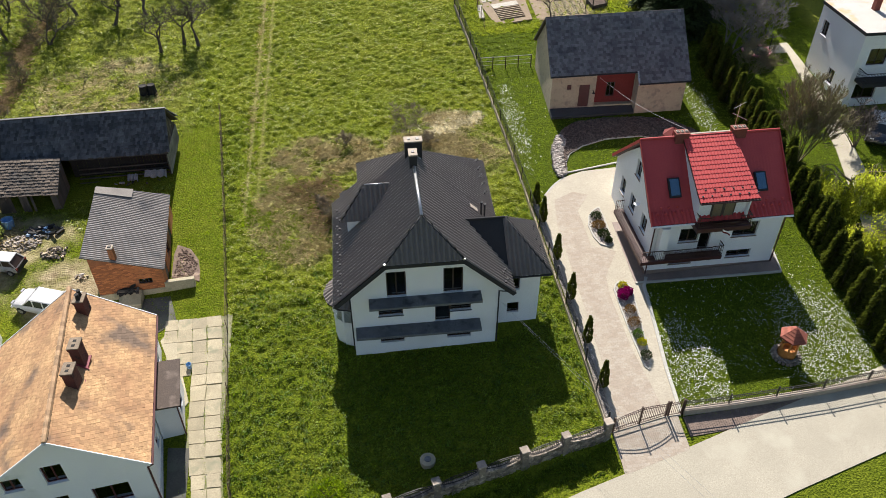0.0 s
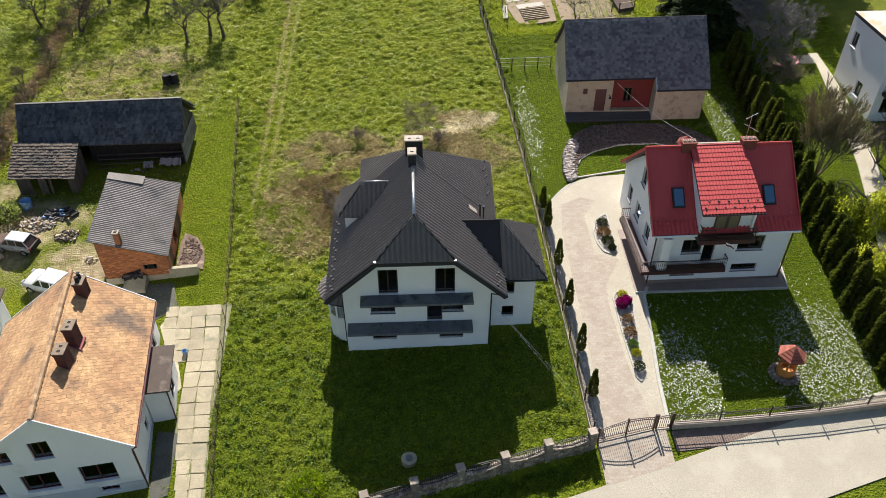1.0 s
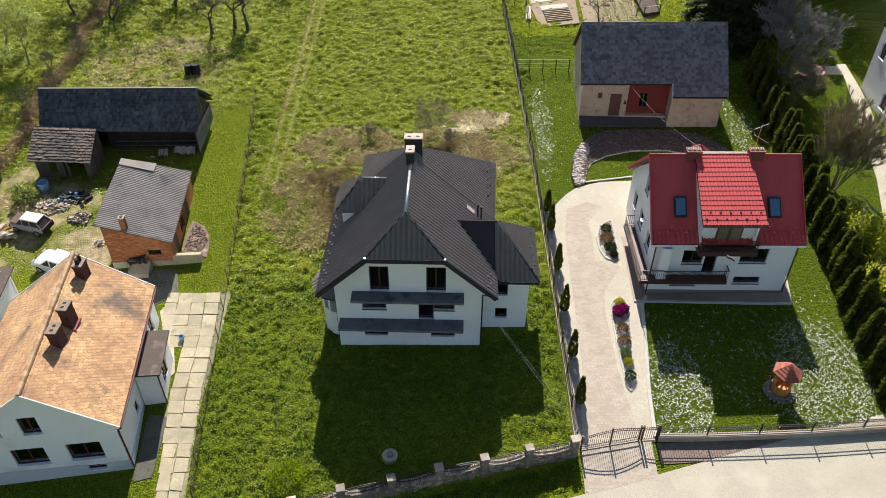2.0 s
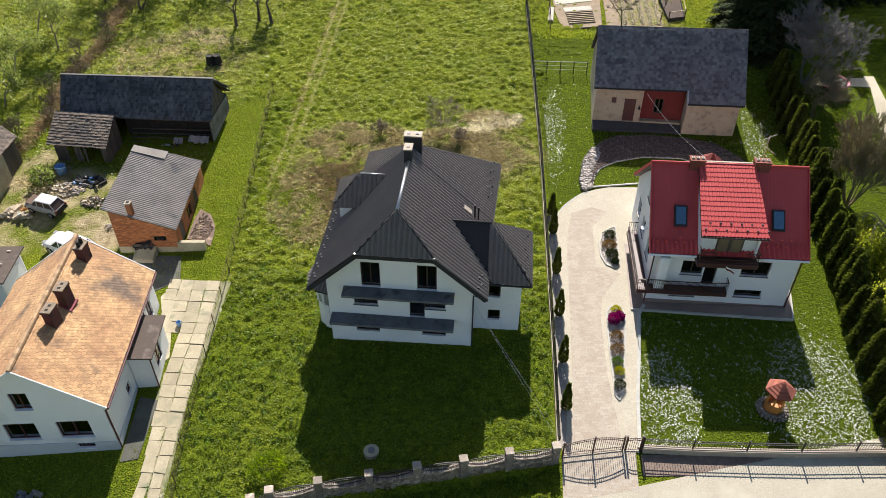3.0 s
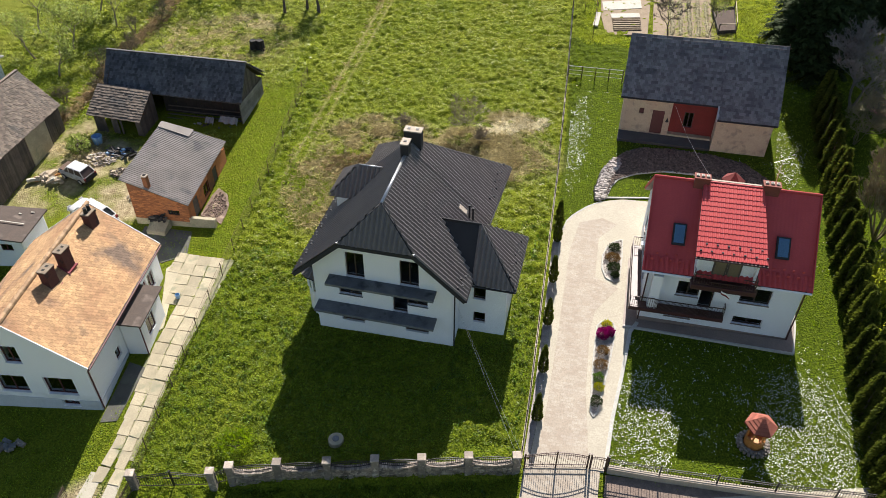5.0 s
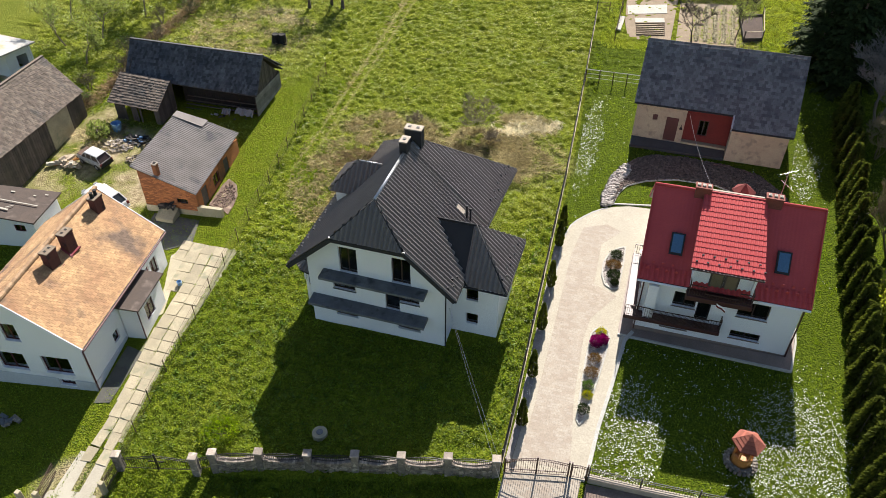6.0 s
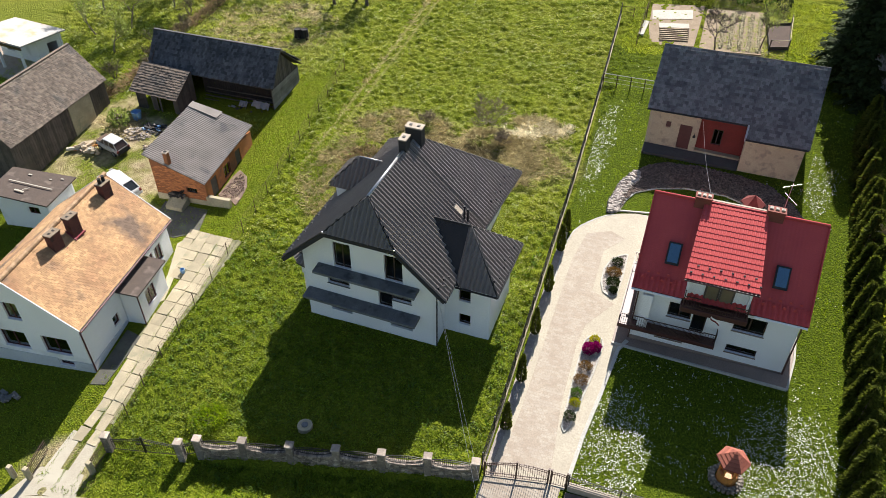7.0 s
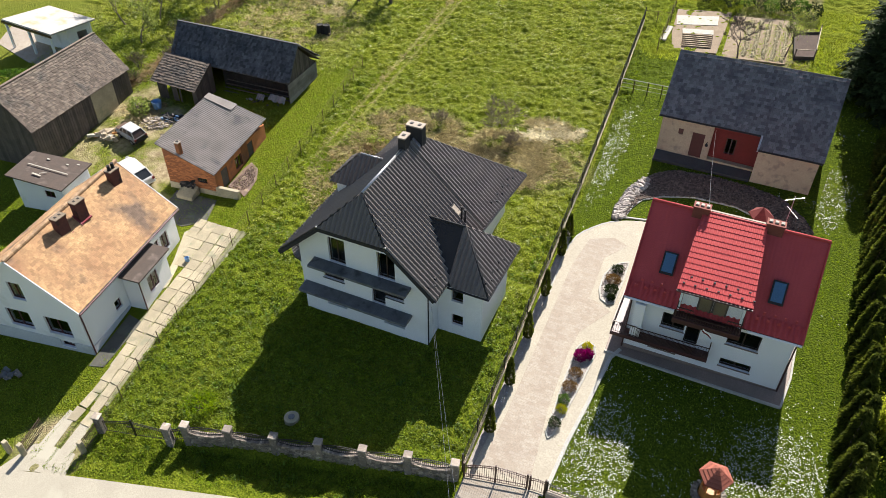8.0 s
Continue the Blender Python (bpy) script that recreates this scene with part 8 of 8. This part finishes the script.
for i, (x, y) in enumerate(((-16.9, 27.6), (-24.0, 33.0), (-27.4, 30.3), (-20.5, 35.2))):
    bare_tree("sapling", "thin leafless sapling in the rough grass", x, y, 2.4, 330 + i, 0.8, 3, leaf=BUD, leaves=60, trunk_r=0.035, group="saplings near the barn")
for i, (x, y, h, m) in enumerate(((5.2, 22.4, 3.4, 4), (-0.2, 21.6, 1.4, 5), (-1.6, 13.2, 1.5, 4), (-2.2, 14.6, 1.2, 4), (6.6, 20.6, 1.6, 5))):
    bare_tree("bush", "leafless brown bush among dry weeds", x, y, h, 340 + i, 0.8, 4, PALEBARK, None, 0, 0.03, m, group="bushes behind the house", fine=0.009, kids=8)
# overgrown boundary strip beyond the barns
for i in range(16):
    y = 18.0 + i * 2.1
    x = -31.0 - 1.2 * math.sin(i * 2.1)
    bare_tree("bush", "tangled hedgerow bush just breaking into leaf", x, y, 1.5 + (i * 37 % 10) * 0.1, 360 + i, 0.9, 3, OLIVETWIG, SHRUB if i % 4 == 0 else None, 160, 0.05, 5, 0.11, group="hedgerow bushes beyond the barns", kids=8)
for i, (x, y, h) in enumerate(((-35.2, 24.0, 5.5), (-36.5, 28.5, 6.5), (-39.5, 26.5, 6.0), (-34.5, 33.5, 6.0), (-42.0, 31.0, 7.0), (-38.0, 36.0, 6.5))):
    bare_tree("tree", "slim garden tree with pale spring buds", x, y, h, 380 + i, 0.8, 4, PALEBARK, BUD, 2200 if i % 2 else 1200, 0.11, 1, 0.15, group="garden trees beyond the barns")
shrub("shrub", "fresh green willow shrub in front of the brown barn", -26.6, 13.9, 0.9, 1.5, BUD, 77, 500, 0.2)
shrub("shrub", "low dark green clump in the front garden", -1.9, -9.4, 1.2, 0.5, GARDENBLADE, 78, 1600, 0.1)
# right-hand side: tall hedge, bare trees, willow, spruces
for i in range(42):
    y = 29.5 - 37.0 * i / 41
    x = 33.7 - 0.2 * math.sin(i * 2.9) - 0.35 * (i / 41)
    cypress(x, y, 3.6 + 0.5 * math.sin(i * 1.7), 0.74, 400 + i, "thuja", "tall shaggy dark green thuja in a boundary row", "thuja hedge", n=1900, size=0.15, droop=0.9)
bare_tree("tree", "large leafless multi-stemmed tree beside the villa", 36.0, 14.4, 6.4, 421, 0.3, 5, TWIG, BUD, 2600, 0.08, 10, 0.07, twist=0.14, kids=11, fine=0.012)
bare_tree("tree", "bare grey bush in front of the villa", 41.4, 15.6, 4.0, 422, 0.7, 4, BARK, None, 0, 0.06, 5, kids=10, fine=0.011)
bare_tree("tree", "dense grey leafless tree beside the hedge", 36.4, 30.3, 7.2, 423, 0.85, 5, GREYTWIG, None, 0, 0.14, 4, kids=10, fine=0.013)
bare_tree("tree", "fine-twigged young tree beside the hedge", 36.0, 25.3, 4.6, 427, 0.7, 5, TWIG, BUD, 300, 0.06, 4, 0.08, kids=6, fine=0.011)
bare_tree("willow", "yellow-green weeping willow in spring leaf", 37.3, 8.2, 7.4, 424, 0.9, 4, PALEBARK, WILLOW, 30000, 0.25, 1, 0.13, droop=0.6, kids=8)
bare_tree("willow", "yellow-green weeping willow in spring leaf", 36.8, 2.2, 6.6, 425, 0.9, 4, PALEBARK, WILLOW, 17000, 0.22, 1, 0.13, droop=0.6, kids=8)


def spruce(x, y, h, r, seed):
    """A tall spruce: whorls of drooping boughs, each fringed with hanging sprays."""
    rnd = random.Random(seed)
    z = G(x, y)
    t = thing("spruce", "tall dark spruce of the shade-giving row behind the outbuilding and villa", "tree", group="spruces behind the outbuilding")
    part("trunk", Build().tube([(x, y, z - 0.3), (x, y, z + h * 0.95)], [0.22, 0.03], 7), BARK, t)
    b = Build()
    levels = int(h / 0.4)
    for k in range(levels):
        f = (k + 0.5) / levels
        zz = z + 0.3 + (h - 0.3) * f
        rr = r * (1 - f) ** 0.75 * (0.85 + 0.3 * rnd.random()) + 0.12
        for m in range(8 + int(rr * 5)):
            a = rnd.uniform(0, 6.28319)
            ln = rr * rnd.uniform(0.7, 1.12)
            ca, sa = math.cos(a), math.sin(a)
            steps = max(3, int(ln / 0.28))
            for q in range(steps):
                g = (q + 0.7) / steps
                c = Vector((x + ca * ln * g, y + sa * ln * g, zz - ln * 0.35 * g + 0.12 * ln * g * g))
                for side in (-1, 1):
                    d = Vector((ca * 0.7 - side * sa * 0.7, sa * 0.7 + side * ca * 0.7, rnd.uniform(-0.7, 0.0))).normalized()
                    w = rnd.uniform(0.28, 0.5)
                    n = Vector((-d.y, d.x, rnd.uniform(-0.4, 0.4))) * w * 0.36
                    i0 = len(b.v)
                    b.v += [tuple(c - n), tuple(c + n), tuple(c + d * w + n * 0.3), tuple(c + d * w - n * 0.3)]
                    b.f.append((i0, i0 + 1, i0 + 2, i0 + 3))
    part("crown", b, SPRUCE, t)
    return t


# Spruces past x = 37 stand unseen, added to shade the villa garden.
for i, (x, y, h, r) in enumerate(((33.6, 34.4, 14, 2.3), (31.7, 36.4, 13, 1.9), (32.2, 40.2, 15, 2.3), (35.4, 37.2, 15, 2.6), (33.8, 43.8, 15, 2.7), (37.8, 43.6, 13, 2.5), (36.6, 47.0, 14, 2.6), (40.5, 45.2, 13, 2.6), (43.1, 45.8, 13.5, 2.7), (45.8, 46.2, 13.5, 2.7), (48.8, 46.5, 13.5, 2.7), (39.4, 49.0, 14, 2.6), (44.4, 49.4, 14, 2.7))):
    spruce(x, y, h, r, 440 + i)
bare_tree("fruit_tree", "leafless fruit tree in the vegetable garden", 21.2, 39.1, 4.4, 460, 1.0, 4, BARK, None, 0, 0.1, group="garden fruit trees", kids=13, fine=0.014)
bare_tree("fruit_tree", "young tree by the compost pen", 25.0, 40.4, 4.4, 461, 0.7, 4, BARK, BUD, 900, 0.07, group="garden fruit trees", kids=8, fine=0.011)
for i in range(9):
    shrub("shrub", "dark evergreen shrub along the top of the vegetable garden", 16.5 + i * 1.25, 48.8 + 0.5 * math.sin(i * 2.2), 0.75, 1.3, SHRUB if i % 2 else SPRUCE, 480 + i, 420, 0.16, group="shrubs above the vegetable garden")
h = thing("clipped_hedge", "clipped evergreen hedge beside the brown barn", "hedge")
b = Build()
rnd = random.Random(5)
for i in range(40):
    s = i / 39
    foliage(b, -38.6 - 7.5 * s, 16.4 - 4.5 * s, G(-40, 14) + 0.6, 0.6, 0.6, 0.7, 60, 0.16, rnd, 0.6)
part("crown", b, SHRUB, h)
part("stem", Build().tube([(-38.6, 16.4, G(-38.6, 16.4) - 0.1), (-38.6, 16.4, G(-38.6, 16.4) + 0.6)], 0.05, 6), BARK, h)


# ---- grass ----
def many(name, v, k, mat):
    """A mesh of separate faces with k corners each, from an array of corners."""
    me = bpy.data.meshes.new(name)
    n = len(v)
    me.vertices.add(n)
    me.vertices.foreach_set("co", v.astype(np.float32).ravel())
    me.loops.add(n)
    me.loops.foreach_set("vertex_index", np.arange(n, dtype=np.int32))
    me.polygons.add(n // k)
    me.polygons.foreach_set("loop_start", np.arange(0, n, k, dtype=np.int32))
    me.materials.append(mat)
    me.update(calc_edges=True)
    return me


def blades(name, label, mat, spots, height, width, lean, seed, per=5, spread=0.16):
    """Many separate grass blades in tufts, one mesh."""
    rs = np.random.RandomState(seed)
    pts = np.repeat(np.array(spots), per, axis=0)
    n = len(pts)
    a, tilt = rs.uniform(0, 6.283, n), rs.uniform(0.1, lean, n)
    ln = height * rs.uniform(0.5, 1.4, n)
    off = rs.normal(0, spread, (n, 2))
    base = np.stack([pts[:, 0] + off[:, 0], pts[:, 1] + off[:, 1], pts[:, 2] - 0.03], 1)
    d = np.stack([np.cos(a) * np.sin(tilt), np.sin(a) * np.sin(tilt), np.cos(tilt)], 1)
    s = np.stack([-np.sin(a), np.cos(a), np.zeros(n)], 1) * (width * rs.uniform(0.6, 1.4, n))[:, None]
    mid = base + d * (ln * 0.55)[:, None]
    tip = base + d * ln[:, None] + np.stack([np.cos(a), np.sin(a), -0.4 * np.ones(n)], 1) * (ln * tilt * 0.35)[:, None]
    v = np.stack([base - s, base + s, mid + s * 0.7, tip, mid - s * 0.7], 1).reshape(-1, 3)
    return tagged(new(name, many(name, v, 5, mat)), label, "grass", kind="stuff")


BLOCKED = [DRIVE, YARD, [(-0.2, -0.2), (9.2, -0.2), (12.2, 1.2), (12.2, 6), (9.2, 6.2), (9.2, 13.4), (-0.2, 13.4)], [(20, 3.3), (30, 3.0), (30, 13), (20, 13)], [(-21.6, -10.2), (-10.4, -9.2), (-9.4, -5.2), (-9.9, -1.4), (-12.0, 2.6), (-22.2, 1.8)], [(-17.4, 6.6), (-12.6, 6.9), (-12.8, 14.6), (-17.6, 14.2)], [(-27.2, 16.2), (-14, 18.8), (-14, 24.6), (-27.2, 24.6)], [(17.4, 22.8), (29.9, 21.8), (30.5, 29.8), (18, 31.2)], [(14.0, 38.0), (27.5, 39.0), (27.5, 47), (13.8, 47)]]
GRAVELS = [[(16.5, 15.1), (16.6, 18.3), (18.4, 21.3), (22.0, 22.3), (27.5, 21.4), (29.9, 18.4), (28.4, 17.3), (24.5, 19.3), (19.4, 18.7), (17.4, 15.6)]]


def scatter(x0, x1, y0, y1, count, seed, keep):
    rnd = random.Random(seed)
    out = []
    for _ in range(count):
        x, y = rnd.uniform(x0, x1), rnd.uniform(y0, y1)
        if y < road_line(x) + 0.35 or any(inside(p, x, y) for p in BLOCKED + GRAVELS) or not keep(x, y, rnd):
            continue
        out.append((x, y, G(x, y) - ditch(x, y)))
    return out


def clump(x, y):
    return noise.noise((x * 1.9, y * 2.3, 0.5)) + 0.6 * noise.noise((x * 4.1, y * 4.7, 9.0))


def dry_at(x, y):
    return zones(x, y)[0]


def right_fence(y):
    return 14.5 - 0.02 * (y + 7) - (0.0011 * max(0, y) ** 2 if y < 50 else 0)


def tussocks(name, label, mat, x0, x1, y0, y1, cell, keep, height, radius, width, per, seed):
    """Separate grass tufts on a loose grid, each a dome of blades that lean outwards; one mesh."""
    rs, rnd = np.random.RandomState(seed), random.Random(seed)
    spots = []
    for j in range(int((y1 - y0) / cell)):
        for i in range(int((x1 - x0) / cell)):
            x, y = x0 + (i + 0.5 * (j % 2) + rnd.uniform(0.05, 0.95)) * cell, y0 + (j + rnd.uniform(0.05, 0.95)) * cell
            if y < road_line(x) + 0.35 or any(inside(p, x, y) for p in BLOCKED + GRAVELS) or not keep(x, y, rnd):
                continue
            rough = zones(x, y)[3]
            h = mound(x, y, rough)
            if rough > 0.3 and h < -0.1 * rough and rnd.random() < 0.25:
                continue
            spots.append((x, y, G(x, y) + h - ditch(x, y), rnd.uniform(0.6, 1.35)))
    pts = np.repeat(np.array(spots), per, axis=0)
    n = len(pts)
    a = rs.uniform(0, 6.283, n)
    q = np.sqrt(rs.uniform(0, 1, n))
    tilt = 0.15 + 1.0 * q * rs.uniform(0.6, 1.3, n)
    ln = height * pts[:, 3] * rs.uniform(0.7, 1.25, n)
    r = radius * pts[:, 3] * q
    ca, sa = np.cos(a), np.sin(a)
    base = np.stack([pts[:, 0] + ca * r * 0.6, pts[:, 1] + sa * r * 0.6, pts[:, 2] - 0.04 + 0.0 * r], 1)
    d = np.stack([ca * np.sin(tilt), sa * np.sin(tilt), np.cos(tilt)], 1)
    b2 = a + rs.uniform(-0.8, 0.8, n)
    s = np.stack([-np.sin(b2), np.cos(b2), np.zeros(n)], 1) * (width * rs.uniform(0.6, 1.4, n))[:, None]
    mid = base + d * (ln * 0.6)[:, None]
    tip = base + d * ln[:, None] + np.stack([ca, sa, -0.6 * np.ones(n)], 1) * (ln * tilt * 0.28)[:, None]
    v = np.stack([base, mid + s, tip, mid - s], 1).reshape(-1, 3)
    return tagged(new(name, many(name, v, 4, mat)), label, "grass", kind="stuff")


def wheel_track(x, y):
    return y > 13 and min(abs(x + 8.05), abs(x + 7.15)) < 0.15


tussocks("meadow_grass", "tussocky yellow-green meadow grass", GRASS, -12.5, 13.6, 3, 62, 0.25, lambda x, y, r: x < right_fence(y) - 0.2 and x > -8.7 - 0.11 * (y - 6) and dry_at(x, y) < r.uniform(0.35, 0.8) and not wheel_track(x, y), 0.13, 0.17, 0.02, 15, 1)
tussocks("garden_grass", "lush green grass in the front garden", GARDENBLADE, -8.2, 14.3, -14, 6, 0.23, lambda x, y, r: y > -13.2 + 0.24 * (x + 8) - 0.0, 0.16, 0.13, 0.022, 13, 2)
tussocks("orchard_grass", "rough orchard grass", GRASS, -44, -11.5, 14, 60, 0.5, lambda x, y, r: zones(x, y)[1] < 0.4 and (y > 26 or x < -14), 0.26, 0.2, 0.022, 16, 3)
blades("yard_grass", "short yard grass", GARDENBLADE, scatter(-30, -7.5, -16, 27, 14000, 4, lambda x, y, r: zones(x, y)[1] < 0.35), 0.12, 0.018, 1.0, 4, 5, 0.12)
blades("lawn_grass", "mown lawn grass", LAWNBLADE, scatter(11.8, 46, -7, 40, 26000, 5, lambda x, y, r: x > right_fence(y) + 0.3), 0.09, 0.016, 1.0, 5, 5, 0.12)
tussocks("meadow_wisps", "pale dead leaves standing in the meadow tussocks", WISP, -12.0, 13.4, 6, 62, 0.62, lambda x, y, r: x < right_fence(y) - 0.2 and x > -8.4 - 0.11 * (y - 6) and clump(x * 0.3, y * 0.3) > r.uniform(-0.6, 0.5), 0.17, 0.16, 0.011, 7, 44)
blades("garden_dock", "broad-leaved weed clumps in the front garden", WEED, scatter(-7.5, 14.0, -13, 12, 1500, 41, lambda x, y, r: clump(x * 0.35, y * 0.35) > r.uniform(-0.1, 0.7) and x < right_fence(y) - 0.3), 0.2, 0.05, 1.3, 41, 9, 0.17)
blades("bramble_canes", "arching brown bramble canes beside the house", BRAMBLE, scatter(-6.5, 1.5, 11, 19, 900, 42, lambda x, y, r: max(hump(x, y, -1.8, 13.4, 1.5, 2.0), 0.7 * hump(x, y, -3.0, 16.2, 2.4, 1.6)) > r.uniform(0.3, 1.1)), 0.6, 0.008, 1.4, 42, 9, 0.3)
blades("nettles", "green nettles coming up through the dead stalks", GARDENBLADE, scatter(-8, 3, 9, 18, 2600, 43, lambda x, y, r: 0.15 < dry_at(x, y) and clump(x * 0.5, y * 0.5) > r.uniform(-0.3, 0.6)), 0.3, 0.022, 1.1, 43, 6, 0.18)
blades("verge_grass", "long grass on the road verge", GARDENBLADE, scatter(-8, 14.6, -17, -7, 5000, 6, lambda x, y, r: y < -7.7 + 0.24 * (x - 14.3)), 0.15, 0.02, 1.0, 6, 6, 0.12)
blades("dry_grass", "flattened dead stalks and dry weeds", BROWNSTRAW, scatter(-10, 13, 5, 60, 34000, 7, lambda x, y, r: dry_at(x, y) > r.uniform(0.25, 0.8)), 0.38, 0.008, 1.5, 7, 9, 0.2)
blades("straw_patch", "pale dead grass patch", STRAW, scatter(5.6, 11.6, 20.8, 26.2, 16000, 8, lambda x, y, r: hump(0.93 * (x - 8.9) + 0.37 * (y - 23.5), 0.93 * (y - 23.5) - 0.37 * (x - 8.9), 0, 0, 2.9, 1.15) * (0.55 + 2.2 * clump(x * 0.45, y * 0.45)) > r.uniform(0.2, 0.9)), 0.2, 0.02, 2.2, 8, 8, 0.16)
blades("dry_grass", "dead stalks in the orchard", BROWNSTRAW, scatter(-34, -13, 10, 50, 9000, 9, lambda x, y, r: dry_at(x, y) > r.uniform(0.15, 0.6)), 0.35, 0.014, 1.4, 9, 6, 0.2)


blades("brambles", "brown tangled brambles along the old boundary bank", BRAMBLE, scatter(-33.5, -29.0, 17, 50, 5000, 10, lambda x, y, r: abs(x + 30.8 + 0.4 * math.sin(y * 0.5)) < r.uniform(0.1, 0.9)), 0.45, 0.01, 1.4, 10, 7, 0.25)
blades("vegetable_leaves", "green seedlings in the vegetable rows", LAWNBLADE, [(x, y, G(x, y) + 0.05) for x, y in [(21.2 + 0.82 * (i % 5) + 0.1 * math.sin(i * 3.3), 39.6 + (i // 5) * 0.13) for i in range(250)]], 0.14, 0.02, 1.2, 11, 5, 0.08)
blades("garden_weeds", "rough grass round the vegetable plot", GRASS, [(x, y, G(x, y)) for x, y in [(13.0 + 19.0 * ((i * 0.618) % 1), 37.0 + 13.0 * ((i * 0.7548) % 1)) for i in range(5000)] if not (14.0 < x < 19.5 and 38.7 < y < 47.3) and not (19.4 < x < 25.4 and 38.9 < y < 47.3)], 0.2, 0.02, 1.1, 12, 5, 0.14)


blades("path_weeds", "grass and weeds in the joints of the slab path", GARDENBLADE, [(x, y, G(x, y) + 0.02) for x, y in [((-9.45 - 0.1 * yy if yy > 0 else (-9.45 - 0.06 * yy if yy > -5 else -9.15 + 0.1 * (-5.0 - yy))) + off, yy) for yy, off in [(4.2 - 20.4 * ((i * 0.618) % 1), (-1.02, 0.0, 0.0, 1.02, 0.03)[i % 5]) for i in range(620)]] if noise.noise((x * 0.8, y * 0.8, 1.0)) > -0.1 or y < -11.5], 0.07, 0.016, 1.2, 21, 5, 0.06)


def daisies():
    rnd = random.Random(31)
    b = Build()
    n = 0
    tries = 0
    while n < 8000 and tries < 400000:
        tries += 1
        x, y = rnd.uniform(13.5, 33), rnd.uniform(-6.4, 36)
        if x < right_fence(y) + 0.4 or any(inside(p, x, y) for p in BLOCKED + GRAVELS):
            continue
        near = max(hump(x, y, 30.0, -2.5, 3.2, 5.0), 0.9 * hump(x, y, 21.0, -3.5, 2.2, 4.0), 0.8 * hump(x, y, 14.4, 22.5, 1.0, 6.5), 0.7 * hump(x, y, 30.8, 22.5, 1.2, 4.0), 0.3 * hump(x, y, 25.5, -1.0, 7.0, 5.5))
        dens = 1.1 * near - 0.45 + 0.6 * noise.noise((x * 0.7, y * 0.7, 4.0)) + 0.9 * noise.noise((x * 3.0, y * 3.0, 2.0)) + 0.05
        if dens < rnd.uniform(0.0, 0.9):
            continue
        n += 1
        r, z = rnd.uniform(0.016, 0.036), G(x, y) + rnd.uniform(0.06, 0.11)
        t = rnd.uniform(-0.4, 0.4)
        k = len(b.v)
        b.v += [(x + r * math.cos(a), y + r * math.sin(a), z + t * r * math.cos(a)) for a in (0, 1.2566, 2.513, 3.77, 5.027)]
        b.f.append((k, k + 1, k + 2, k + 3, k + 4))
    tagged(new("daisies", b.mesh("daisies", DAISY)), "drifts of small white daisies in the lawn", "flowers", kind="stuff")


daisies()
